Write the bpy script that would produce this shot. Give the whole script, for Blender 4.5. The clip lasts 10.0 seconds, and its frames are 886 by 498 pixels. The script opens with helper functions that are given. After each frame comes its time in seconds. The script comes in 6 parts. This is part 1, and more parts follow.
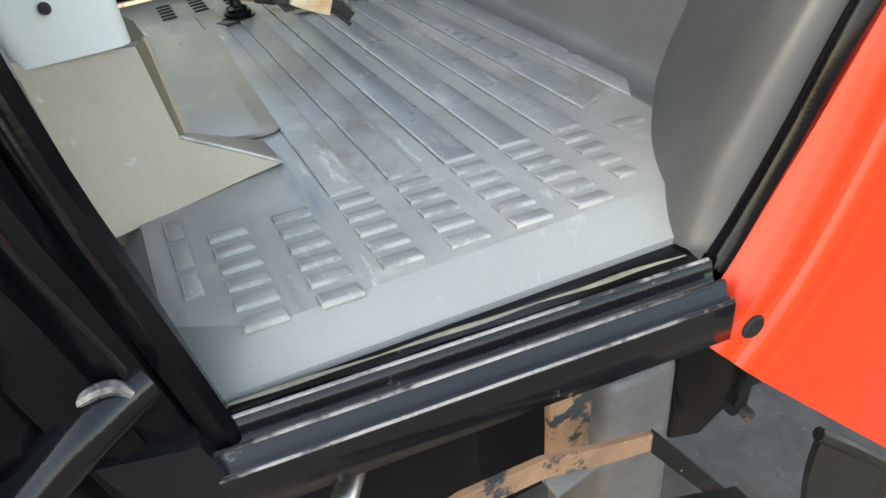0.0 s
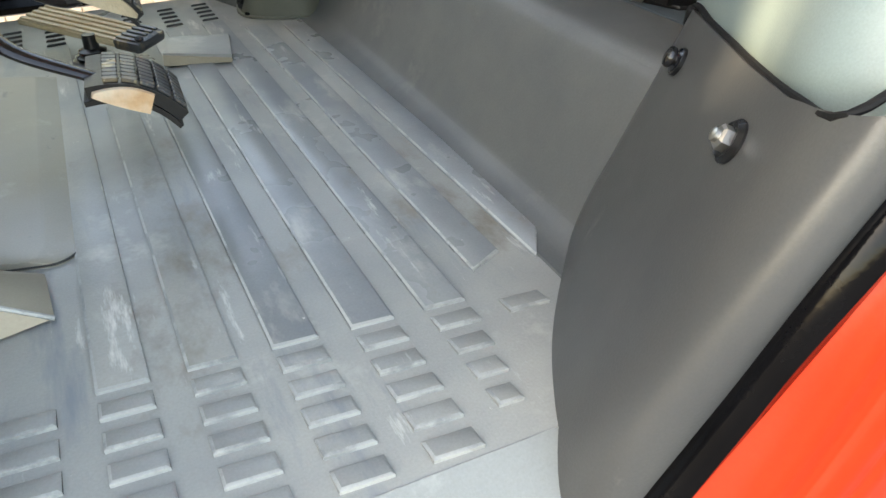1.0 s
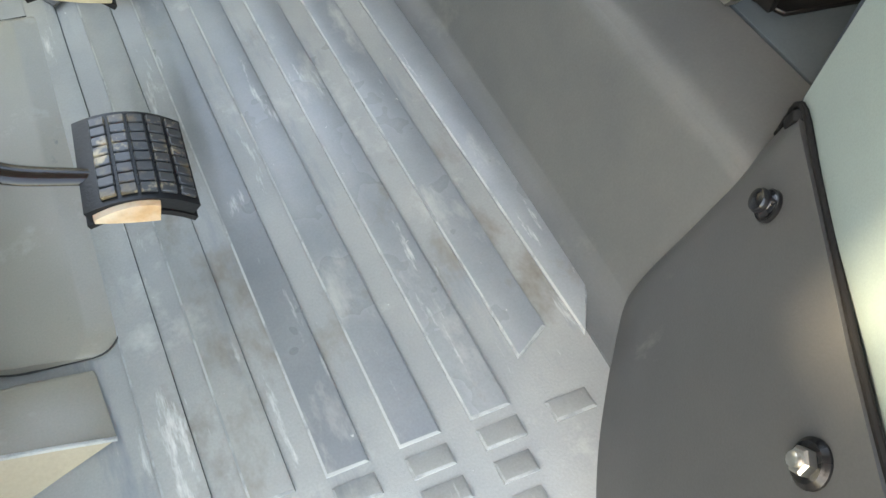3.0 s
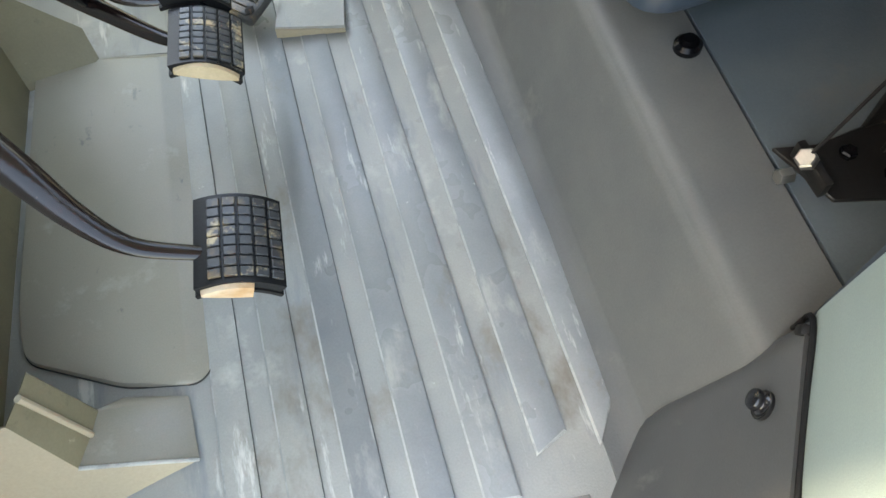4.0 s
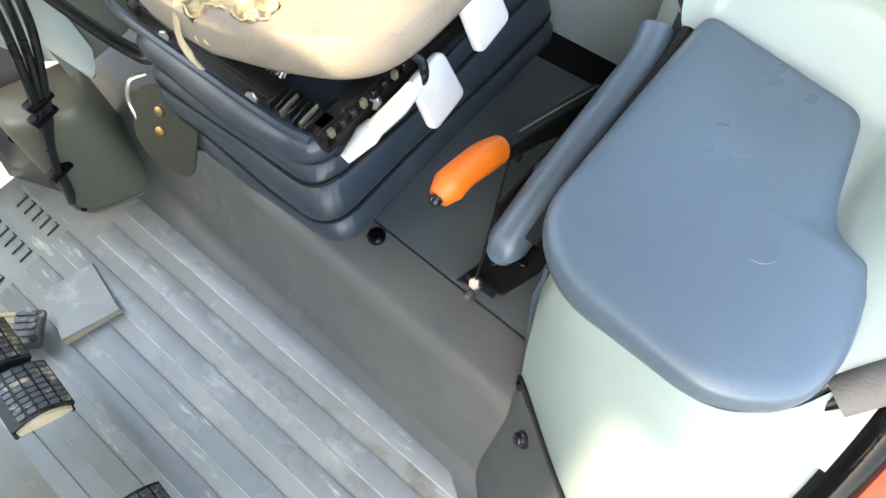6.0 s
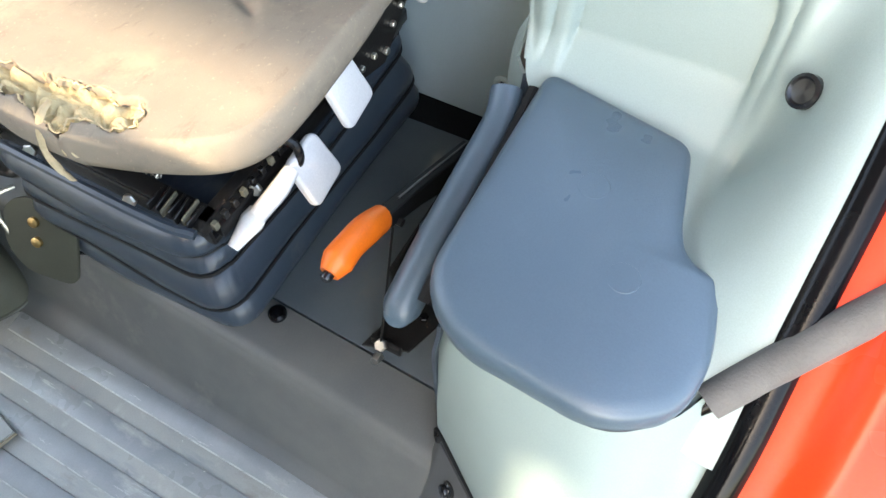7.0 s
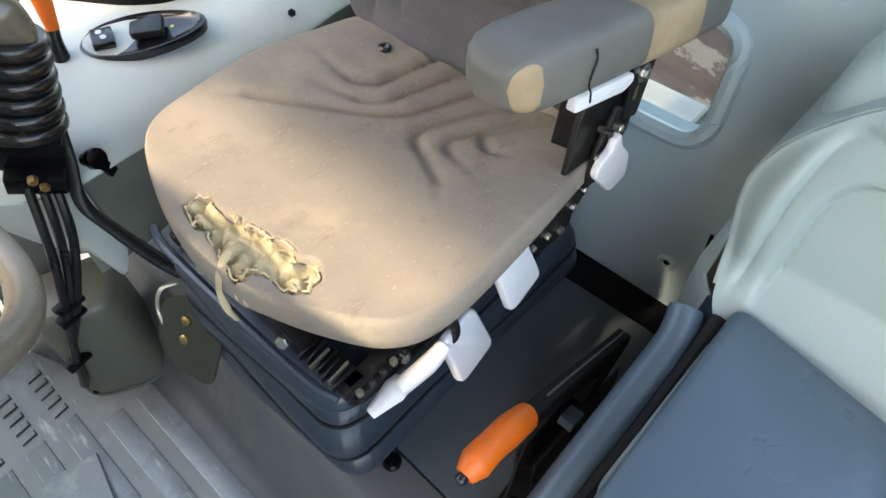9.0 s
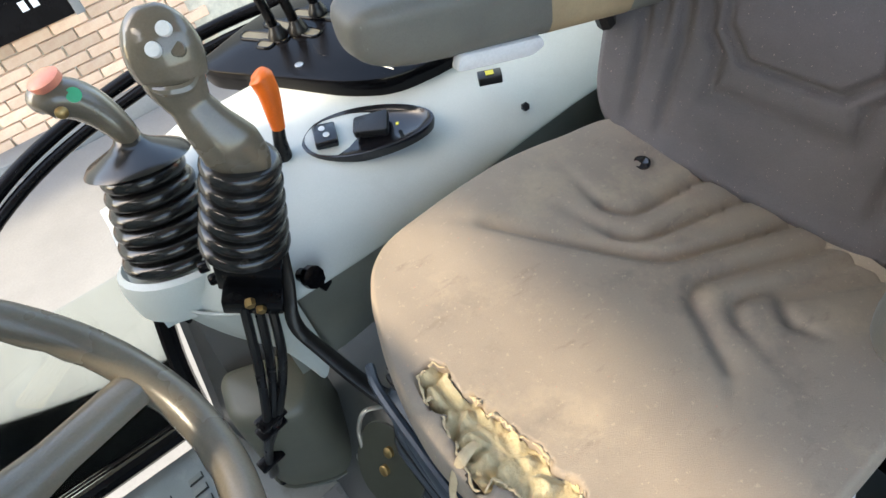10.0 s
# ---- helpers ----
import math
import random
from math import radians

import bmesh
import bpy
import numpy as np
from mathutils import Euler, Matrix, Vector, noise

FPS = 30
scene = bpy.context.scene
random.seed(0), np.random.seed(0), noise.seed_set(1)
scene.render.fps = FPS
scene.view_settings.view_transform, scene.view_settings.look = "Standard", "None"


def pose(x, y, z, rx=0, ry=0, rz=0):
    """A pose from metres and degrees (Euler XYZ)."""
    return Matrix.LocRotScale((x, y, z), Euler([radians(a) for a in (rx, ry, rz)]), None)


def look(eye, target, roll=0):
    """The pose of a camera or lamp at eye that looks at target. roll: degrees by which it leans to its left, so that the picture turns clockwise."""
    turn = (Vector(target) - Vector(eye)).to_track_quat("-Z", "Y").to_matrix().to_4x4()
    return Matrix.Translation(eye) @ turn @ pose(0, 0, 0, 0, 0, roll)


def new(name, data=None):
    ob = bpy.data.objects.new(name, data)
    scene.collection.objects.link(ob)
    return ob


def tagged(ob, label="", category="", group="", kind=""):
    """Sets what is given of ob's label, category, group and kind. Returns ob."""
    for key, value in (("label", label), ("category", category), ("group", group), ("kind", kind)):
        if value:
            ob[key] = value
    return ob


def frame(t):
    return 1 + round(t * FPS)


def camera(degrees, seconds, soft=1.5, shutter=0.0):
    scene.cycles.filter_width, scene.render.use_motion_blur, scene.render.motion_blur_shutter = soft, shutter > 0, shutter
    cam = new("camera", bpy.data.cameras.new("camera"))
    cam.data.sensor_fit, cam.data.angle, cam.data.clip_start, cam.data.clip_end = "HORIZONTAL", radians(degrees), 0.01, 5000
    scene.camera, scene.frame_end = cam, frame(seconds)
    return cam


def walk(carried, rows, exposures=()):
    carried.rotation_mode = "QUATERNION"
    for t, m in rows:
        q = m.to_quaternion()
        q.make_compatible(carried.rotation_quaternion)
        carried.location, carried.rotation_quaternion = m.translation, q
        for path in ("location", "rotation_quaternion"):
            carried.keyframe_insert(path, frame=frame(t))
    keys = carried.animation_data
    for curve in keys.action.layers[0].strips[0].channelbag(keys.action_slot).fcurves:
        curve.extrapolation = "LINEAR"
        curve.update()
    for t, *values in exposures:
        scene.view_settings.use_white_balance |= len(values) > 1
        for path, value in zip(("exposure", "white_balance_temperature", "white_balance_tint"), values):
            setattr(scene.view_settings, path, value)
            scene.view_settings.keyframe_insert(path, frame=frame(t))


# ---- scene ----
cam = camera(66.5, 10.0)
PATH = [
    (0, (0.027, -0.378, 0.376), (0.636, 1.121, -0.8), -7.9),
    (0.5, (0.123, -0.319, 0.387), (0.804, 1.107, -0.838), -3.4),
    (1, (0.227, -0.182, 0.395), (0.999, 1.253, -0.765), 0.4),
    (1.5, (0.286, -0.045, 0.398), (0.942, 1.4, -0.819), -5.9),
    (2, (0.306, 0.008, 0.515), (0.897, 1.211, -0.969), -6.9),
    (2.2, (0.296, -0.002, 0.564), (0.845, 1.135, -0.987), -8.6),
    (3.3, (0.406, 0.12, 0.605), (0.695, 1.011, -1.162), -6.6),
    (3.5, (0.429, 0.139, 0.613), (0.66, 1.037, -1.159), -7.8),
    (4, (0.449, 0.147, 0.747), (0.499, 1.057, -1.033), -14.4),
    (4.5, (0.459, 0.146, 0.862), (0.497, 1.104, -0.893), -18.0),
    (5, (0.45, 0.16, 0.932), (0.603, 1.107, -0.823), -20.0),
    (5.5, (0.469, 0.147, 1.037), (0.885, 0.958, -0.744), -12.9),
    (6, (0.486, 0.127, 1.093), (1.134, 0.816, -0.669), -7.7),
    (6.2, (0.484, 0.114, 1.105), (1.22, 0.762, -0.638), -5.6),
    (7.3, (0.504, 0.11, 1.144), (1.428, 0.631, -0.552), -1.9),
    (7.5, (0.506, 0.116, 1.153), (1.469, 0.688, -0.504), -2.4),
    (8, (0.517, 0.142, 1.19), (1.563, 0.848, -0.362), -1.8),
    (8.5, (0.53, 0.172, 1.203), (1.577, 0.946, -0.316), -0.8),
    (9, (0.576, 0.24, 1.186), (1.438, 1.119, -0.389), -3.3),
    (9.5, (0.615, 0.332, 1.189), (1.203, 1.342, -0.434), -10.5),
    (10, (0.646, 0.494, 1.189), (1.191, 1.677, -0.329), -14.3),
]
walk(cam, [(t, look(eye, target, roll)) for t, eye, target, roll in PATH],
     exposures=[(0.0, 3.25, 8800, 8), (0.5, 3.22, 9000, 8), (1.0, 3.25, 8800, 8), (2.0, 3.52, 8800, 8), (3.5, 3.7, 9200, 8), (4.5, 3.8, 9100, 8), (6.0, 3.88, 8500, 8), (7.3, 3.5, 8000, 8), (8.5, 3.2, 7900, 8), (9.2, 3.03, 7700, 8), (10.0, 2.92, 7500, 8)])

# world and sun
world = bpy.data.worlds.new("sky")
scene.world = world
world.use_nodes = True
wn = world.node_tree.nodes
sky = wn.new("ShaderNodeTexSky")
sky.sky_type, sky.sun_disc = "NISHITA", False
SUN_EL, SUN_AZ = radians(42), radians(172)
sky.dust_density = 1.8
sky.sun_elevation, sky.sun_rotation = SUN_EL, radians(90) - SUN_AZ
wn["Background"].inputs["Strength"].default_value = 0.15
world.node_tree.links.new(sky.outputs[0], wn["Background"].inputs[0])
sun = new("sun", bpy.data.lights.new("sun", "SUN"))
sun.data.energy, sun.data.angle, sun.data.color = 1.05, radians(2.8), (1.0, 0.90, 0.76)
to_sun = Vector((math.cos(SUN_AZ) * math.cos(SUN_EL), math.sin(SUN_AZ) * math.cos(SUN_EL), math.sin(SUN_EL)))
sun.matrix_world = look(to_sun * 20, (0, 0, 0))


# ---- materials ----
def surface(name, color, color2=None, rough=0.5, rough2=None, metal=0.0, scale=6.0, fine=120.0, bump=0.15,
            mark=None, mark_at=0.62, mark_scale=9.0, spread=0.08, coat=0.0, island=0.0, stretch=(1, 1, 1), marks=(), spec=0.5):
    """Two scales of variation, a third colour for marks and wear, and a fine relief."""
    m = bpy.data.materials.new(name)
    m.use_nodes = True
    n, link = m.node_tree.nodes, m.node_tree.links.new
    b = n["Principled BSDF"]
    co = n.new("ShaderNodeTexCoord")
    mp = n.new("ShaderNodeMapping")
    mp.inputs["Scale"].default_value = stretch
    link(co.outputs["Object"], mp.inputs["Vector"])

    def tex(sc, detail, rg=0.6):
        t = n.new("ShaderNodeTexNoise")
        t.inputs["Scale"].default_value, t.inputs["Detail"].default_value, t.inputs["Roughness"].default_value = sc, detail, rg
        link(mp.outputs[0], t.inputs["Vector"])
        return t

    def mix(fac, a, c):
        x = n.new("ShaderNodeMix")
        x.data_type = "RGBA"
        for sock, v in ((x.inputs["Factor"], fac), (x.inputs["A"], a), (x.inputs["B"], c)):
            if hasattr(v, "links"):
                link(v, sock)
            else:
                sock.default_value = (*v, 1) if isinstance(v, tuple) else v
        return x.outputs["Result"]

    def ramp(src, lo, hi):
        r = n.new("ShaderNodeMapRange")
        r.inputs["From Min"].default_value, r.inputs["From Max"].default_value = lo, hi
        link(src, r.inputs["Value"])
        return r.outputs["Result"]

    big, small = tex(scale, 4), tex(fine, 3)
    color2 = color2 or tuple(c * 0.75 for c in color)
    col = mix(ramp(big.outputs["Fac"], 0.35, 0.68), color, color2)
    grain = mix(ramp(small.outputs["Fac"], 0.3, 0.75), tuple(0.88 for _ in range(3)), tuple(1.0 for _ in range(3)))
    mul = n.new("ShaderNodeMix")
    mul.data_type, mul.blend_type = "RGBA", "MULTIPLY"
    mul.inputs["Factor"].default_value = 1.0
    link(col, mul.inputs["A"])
    link(grain, mul.inputs["B"])
    col = mul.outputs["Result"]
    if mark:
        t = tex(mark_scale, 6, 0.7)
        col = mix(ramp(t.outputs["Fac"], mark_at, mark_at + spread), col, mark)
    for tint, at, size, soft, pull in marks:
        mp2 = n.new("ShaderNodeMapping")
        mp2.inputs["Scale"].default_value = pull
        mp2.inputs["Location"].default_value = (at * 7, size, 3)
        link(co.outputs["Object"], mp2.inputs["Vector"])
        t = tex(size, 6, 0.68)
        link(mp2.outputs[0], t.inputs["Vector"])
        col = mix(ramp(t.outputs["Fac"], at, at + soft), col, tint)
    if island:
        info = n.new("ShaderNodeObjectInfo")
        hs = n.new("ShaderNodeHueSaturation")
        link(ramp(info.outputs["Random"], 0, 1), hs.inputs["Value"])
        for nd in n:
            if nd.type == "MAP_RANGE" and nd.outputs[0].is_linked and nd.outputs[0].links[0].to_node == hs:
                nd.inputs["To Min"].default_value, nd.inputs["To Max"].default_value = 1 - island, 1 + island
        link(col, hs.inputs["Color"])
        col = hs.outputs["Color"]
    link(col, b.inputs["Base Color"])
    rr = n.new("ShaderNodeMapRange")
    rr.inputs["From Min"].default_value, rr.inputs["From Max"].default_value = 0.3, 0.7
    rr.inputs["To Min"].default_value, rr.inputs["To Max"].default_value = rough, rough2 if rough2 is not None else min(1, rough + 0.12)
    link(big.outputs["Fac"], rr.inputs["Value"])
    link(rr.outputs[0], b.inputs["Roughness"])
    b.inputs["Metallic"].default_value = metal
    b.inputs["Specular IOR Level"].default_value = spec
    b.inputs["Coat Weight"].default_value = coat
    b.inputs["Coat Roughness"].default_value = 0.08
    if bump:
        bp = n.new("ShaderNodeBump")
        bp.inputs["Strength"].default_value, bp.inputs["Distance"].default_value = bump, 0.002
        link(small.outputs["Fac"], bp.inputs["Height"])
        link(bp.outputs[0], b.inputs["Normal"])
    return m


def clear_glass(name):
    m = bpy.data.materials.new(name)
    m.use_nodes = True
    n, link = m.node_tree.nodes, m.node_tree.links.new
    tr, gl, fr, mx = (n.new("ShaderNode" + k) for k in ("BsdfTransparent", "BsdfGlossy", "Fresnel", "MixShader"))
    tr.inputs[0].default_value = (0.93, 0.97, 0.95, 1)
    gl.inputs["Roughness"].default_value = 0.02
    fr.inputs["IOR"].default_value = 1.35
    link(fr.outputs[0], mx.inputs[0])
    link(tr.outputs[0], mx.inputs[1])
    link(gl.outputs[0], mx.inputs[2])
    link(mx.outputs[0], n["Material Output"].inputs[0])
    return m


M_MAT = surface("rubber mat", (0.335, 0.325, 0.29), (0.25, 0.25, 0.235), 0.27, 0.44, scale=5, fine=420, bump=0.15, island=0.12,
                mark=(0.43, 0.41, 0.36), mark_at=0.57, mark_scale=7, spread=0.16,
                marks=(((0.185, 0.198, 0.205), 0.55, 8, 0.12, (1.6, 0.28, 1)), ((0.185, 0.160, 0.128), 0.57, 6, 0.12, (1, 0.6, 1)), ((0.52, 0.50, 0.45), 0.61, 16, 0.08, (2.0, 0.3, 1)), ((0.54, 0.51, 0.44), 0.70, 60, 0.02, (1, 1, 1)), ((0.06, 0.055, 0.045), 0.765, 48, 0.01, (1, 1, 1))))
M_SKIRT = surface("pale mat edge", (0.275, 0.277, 0.255), (0.24, 0.243, 0.225), 0.32, 0.48, scale=6, fine=420, bump=0.12, marks=(((0.40, 0.39, 0.35), 0.60, 10, 0.2, (1, 1, 1)), ((0.24, 0.22, 0.17), 0.70, 30, 0.05, (1, 1, 1))))
M_RIB = surface("rubbed rib tops", (0.255, 0.258, 0.248), (0.190, 0.197, 0.200), 0.22, 0.38, scale=6, fine=420, bump=0.10, island=0.14,
                marks=(((0.37, 0.355, 0.315), 0.55, 8, 0.13, (1.4, 0.5, 1)), ((0.175, 0.150, 0.120), 0.60, 9, 0.12, (1, 0.6, 1)), ((0.48, 0.465, 0.42), 0.62, 22, 0.08, (2.0, 0.3, 1)), ((0.54, 0.51, 0.44), 0.70, 70, 0.02, (1, 1, 1))))
# wear on the rib edges, lightened further for the lips that catch light
M_MATEDGE = surface("worn and highlighted mat edges", (0.46, 0.45, 0.41), (0.36, 0.355, 0.33), 0.3, 0.45, scale=8, fine=420, bump=0.1,
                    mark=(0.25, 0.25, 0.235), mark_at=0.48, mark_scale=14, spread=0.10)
# dark colour that paints shade on the rib sides; also the panel border
M_CREVICE = surface("dark crevice shade and border line", (0.05, 0.048, 0.042), (0.035, 0.034, 0.03), 0.8, 0.9, scale=20, fine=300)
M_MAT_DARK = surface("platform mat", (0.118, 0.117, 0.108), (0.092, 0.094, 0.092), 0.44, 0.58, scale=6, fine=400, bump=0.12,
                     mark=(0.15, 0.145, 0.13), mark_at=0.6, mark_scale=8, spread=0.15)
M_MAT_REAR = surface("rear platform mat", (0.078, 0.094, 0.102), (0.060, 0.076, 0.086), 0.34, 0.5, scale=6, fine=400, bump=0.12,
                     mark=(0.085, 0.088, 0.084), mark_at=0.6, mark_scale=8, spread=0.15)
M_PLATE = surface("smooth floor panel", (0.30, 0.268, 0.210), (0.26, 0.235, 0.188), 0.28, 0.38, scale=4, fine=500, bump=0.05,
                  marks=(((0.36, 0.33, 0.27), 0.60, 12, 0.14, (1, 1, 1)), ((0.17, 0.16, 0.14), 0.64, 20, 0.05, (1, 0.6, 1))))
M_PANEL = surface("grey side panel", (0.080, 0.081, 0.080), (0.066, 0.068, 0.069), 0.32, 0.44, scale=5, fine=500, bump=0.1,
                  marks=(((0.15, 0.145, 0.135), 0.62, 14, 0.14, (1, 1, 0.5)),))
M_BEIGE = surface("floor tin", (0.40, 0.325, 0.225), (0.34, 0.28, 0.20), 0.32, 0.45, scale=4, fine=300, bump=0.05,
                  marks=(((0.26, 0.22, 0.15), 0.60, 8, 0.14, (1, 1, 1)), ((0.46, 0.44, 0.37), 0.64, 18, 0.08, (1, 1, 1))))
# darker copy of the floor tin, with the shade put into its colour
M_TIN_SHADED = surface("brown-olive shaded tinwork", (0.215, 0.185, 0.115), (0.165, 0.142, 0.088), 0.4, 0.55, scale=5, fine=300, bump=0.08,
                marks=(((0.10, 0.085, 0.055), 0.60, 14, 0.12, (1, 1, 1)), ((0.34, 0.30, 0.21), 0.66, 22, 0.06, (1, 1, 1))))
M_PLASTIC = surface("pale plastic", (0.262, 0.328, 0.316), (0.245, 0.308, 0.298), 0.36, 0.46, scale=4, fine=700, bump=0.08,
                    marks=(((0.24, 0.28, 0.26), 0.66, 40, 0.12, (1, 1, 0.4)),))
M_TRIM = surface("blue grey trim", (0.43, 0.545, 0.575), (0.39, 0.50, 0.53), 0.28, 0.40, scale=4, fine=700, bump=0.08,
                 mark=(0.36, 0.45, 0.47), mark_at=0.55, mark_scale=10, spread=0.25)
M_CREAM = surface("pale console plastic", (0.69, 0.72, 0.67), (0.64, 0.67, 0.63), 0.36, 0.46, scale=4, fine=700, bump=0.06,
                  mark=(0.55, 0.56, 0.51), mark_at=0.58, mark_scale=11, spread=0.25)
M_CONSOLE = surface("pale grey console plastic", (0.50, 0.535, 0.505), (0.46, 0.495, 0.47), 0.34, 0.46, scale=4, fine=700, bump=0.06,
                    mark=(0.41, 0.43, 0.40), mark_at=0.58, mark_scale=11, spread=0.25)
M_NAVY = surface("dark blue vinyl", (0.076, 0.113, 0.147), (0.067, 0.102, 0.137), 0.27, 0.36, scale=6, fine=520, bump=0.12)
M_BLACK = surface("black paint", (0.003, 0.003, 0.0035), (0.005, 0.005, 0.006), 0.10, 0.24, scale=9, fine=220, bump=0.08, spec=0.14,
                  mark=(0.12, 0.11, 0.095), mark_at=0.69, mark_scale=30, spread=0.03, marks=(((0.55, 0.50, 0.46), 0.73, 55, 0.01, (1, 1, 1)),))
# pale enough to carry highlights as well as worn paint
M_RIDGE = surface("worn primer with painted highlight", (0.36, 0.33, 0.32), (0.20, 0.18, 0.175), 0.2, 0.35, metal=0.4, scale=18, fine=300, bump=0.15,
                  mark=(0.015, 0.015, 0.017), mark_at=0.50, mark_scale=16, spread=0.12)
M_DRIEDMUD = surface("dried mud", (0.30, 0.27, 0.19), (0.20, 0.18, 0.13), 0.9, 0.95, scale=40, fine=200, bump=0.7)
M_DIRT = surface("olive dirt", (0.16, 0.14, 0.095), (0.09, 0.08, 0.055), 0.9, 0.95, scale=40, fine=200, bump=0.7)
# the last, large blue mark paints sky reflection into the black
M_SILL = surface("glossy black enamel", (0.006, 0.006, 0.007), (0.009, 0.009, 0.010), 0.06, 0.2, scale=12, fine=260, bump=0.08, spec=0.25,
                 mark=(0.10, 0.09, 0.075), mark_at=0.66, mark_scale=26, spread=0.05, marks=(((0.60, 0.55, 0.50), 0.71, 60, 0.01, (1, 1, 1)), ((0.02, 0.035, 0.07), 0.6, 6, 0.1, (1, 1, 1))))
# also the painted shade in the pad gap and bellows creases
M_SEAL = surface("black rubber and crease shade", (0.010, 0.010, 0.011), (0.014, 0.014, 0.014), 0.55, 0.7, scale=12, fine=260, bump=0.2, spec=0.15)
M_BLACKSTEEL = surface("worn black steel", (0.008, 0.0075, 0.0075), (0.015, 0.013, 0.012), 0.3, 0.5, scale=12, fine=200, bump=0.2, spec=0.3,
                       mark=(0.11, 0.075, 0.05), mark_at=0.66, mark_scale=26, spread=0.05)
M_ARM = surface("glossy brown-black enamel", (0.010, 0.007, 0.006), (0.022, 0.012, 0.010), 0.10, 0.22, scale=14, fine=260, bump=0.08, spec=0.5,
                mark=(0.10, 0.05, 0.035), mark_at=0.66, mark_scale=30, spread=0.04)
M_RUBBER = surface("black rubber", (0.009, 0.009, 0.010), (0.014, 0.014, 0.014), 0.22, 0.38, scale=10, fine=300, bump=0.15, spec=0.3)
M_BELLOWS = surface("bellows vinyl", (0.030, 0.043, 0.060), (0.023, 0.034, 0.049), 0.30, 0.46, scale=8, fine=400, bump=0.12,
                     marks=(((0.050, 0.058, 0.065), 0.60, 12, 0.12, (1, 1, 1)),))
M_RED = surface("orange red paint", (0.68, 0.040, 0.011), (0.63, 0.034, 0.011), 0.24, 0.32, scale=3, fine=300, bump=0.02, spec=0.22)
M_ORANGE = surface("orange plastic", (0.85, 0.16, 0.012), (0.78, 0.14, 0.012), 0.4, 0.5, scale=20, fine=400, bump=0.1)
M_STEEL = surface("bright steel", (0.62, 0.60, 0.56), (0.5, 0.48, 0.44), 0.28, 0.42, metal=1.0, scale=30, fine=300, bump=0.1)
M_RUST = surface("rusty steel", (0.13, 0.060, 0.028), (0.08, 0.045, 0.03), 0.75, 0.9, scale=22, fine=160, bump=0.6,
                 mark=(0.018, 0.017, 0.018), mark_at=0.44, mark_scale=30, spread=0.05)
M_RUSTY = surface("flaking rust on black paint", (0.26, 0.14, 0.075), (0.16, 0.085, 0.05), 0.75, 0.9, scale=16, fine=160, bump=0.6,
                  marks=(((0.02, 0.02, 0.022), 0.53, 22, 0.04, (1, 1, 1)), ((0.42, 0.33, 0.26), 0.62, 30, 0.05, (1, 1, 1)), ((0.36, 0.13, 0.04), 0.64, 12, 0.08, (1, 1, 1))))
M_ASPHALT = surface("asphalt", (0.060, 0.055, 0.050), (0.04, 0.037, 0.034), 0.85, 0.95, scale=14, fine=160, bump=0.9,
                    mark=(0.12, 0.10, 0.085), mark_at=0.6, mark_scale=60)
M_CONCRETE = surface("pale concrete", (0.205, 0.205, 0.199), (0.178, 0.178, 0.173), 0.85, 0.95, scale=3, fine=90, bump=0.4,
                     mark=(0.17, 0.168, 0.16), mark_at=0.62, mark_scale=18)
M_BRICK = surface("brick", (0.72, 0.47, 0.33), (0.78, 0.56, 0.40), 0.85, 0.95, scale=30, fine=200, bump=0.4, island=0.3)
M_MORTAR = surface("mortar", (0.72, 0.66, 0.54), None, 0.9, 0.95, scale=30, fine=200, bump=0.4)
M_CLOTH = surface("seat cloth", (0.31, 0.25, 0.19), (0.24, 0.196, 0.155), 0.85, 0.95, scale=5, fine=900, bump=0.28,
                  mark=(0.38, 0.30, 0.21), mark_at=0.55, mark_scale=6, spread=0.22, marks=(((0.17, 0.14, 0.115), 0.54, 6, 0.16, (1, 1, 1)), ((0.20, 0.155, 0.12), 0.60, 30, 0.12, (0.35, 1, 1)), ((0.36, 0.29, 0.215), 0.60, 150, 0.10, (1, 1, 1)), ((0.40, 0.20, 0.15), 0.68, 190, 0.02, (1, 1, 1))))
M_CLOTHGREY = surface("backrest cloth", (0.112, 0.100, 0.102), (0.090, 0.082, 0.085), 0.88, 0.95, scale=7, fine=600, bump=0.55,
                      mark=(0.26, 0.2, 0.19), mark_at=0.645, mark_scale=260, spread=0.02)
M_FOAM = surface("yellow foam", (0.56, 0.46, 0.28), (0.46, 0.37, 0.21), 0.9, 0.95, scale=40, fine=300, bump=0.8,
                 marks=(((0.64, 0.53, 0.32), 0.60, 40, 0.12, (1, 1, 1)), ((0.36, 0.27, 0.14), 0.64, 30, 0.08, (1, 1, 1))))
M_FRAY = surface("frayed cloth", (0.58, 0.45, 0.28), (0.46, 0.35, 0.21), 0.9, 0.95, scale=40, fine=300, bump=0.6)
M_GREYPLASTIC = surface("armrest plastic", (0.150, 0.143, 0.122), (0.120, 0.115, 0.102), 0.45, 0.55, scale=9, fine=500, bump=0.12,
                        mark=(0.17, 0.13, 0.085), mark_at=0.64, mark_scale=9, marks=(((0.30, 0.22, 0.13), 0.69, 14, 0.06, (1, 1, 1)), ((0.20, 0.20, 0.19), 0.68, 60, 0.03, (3, 0.4, 1))))
M_TANCOVER = surface("worn tan armrest skin", (0.40, 0.29, 0.17), (0.30, 0.22, 0.13), 0.5, 0.65, scale=14, fine=400, bump=0.2)
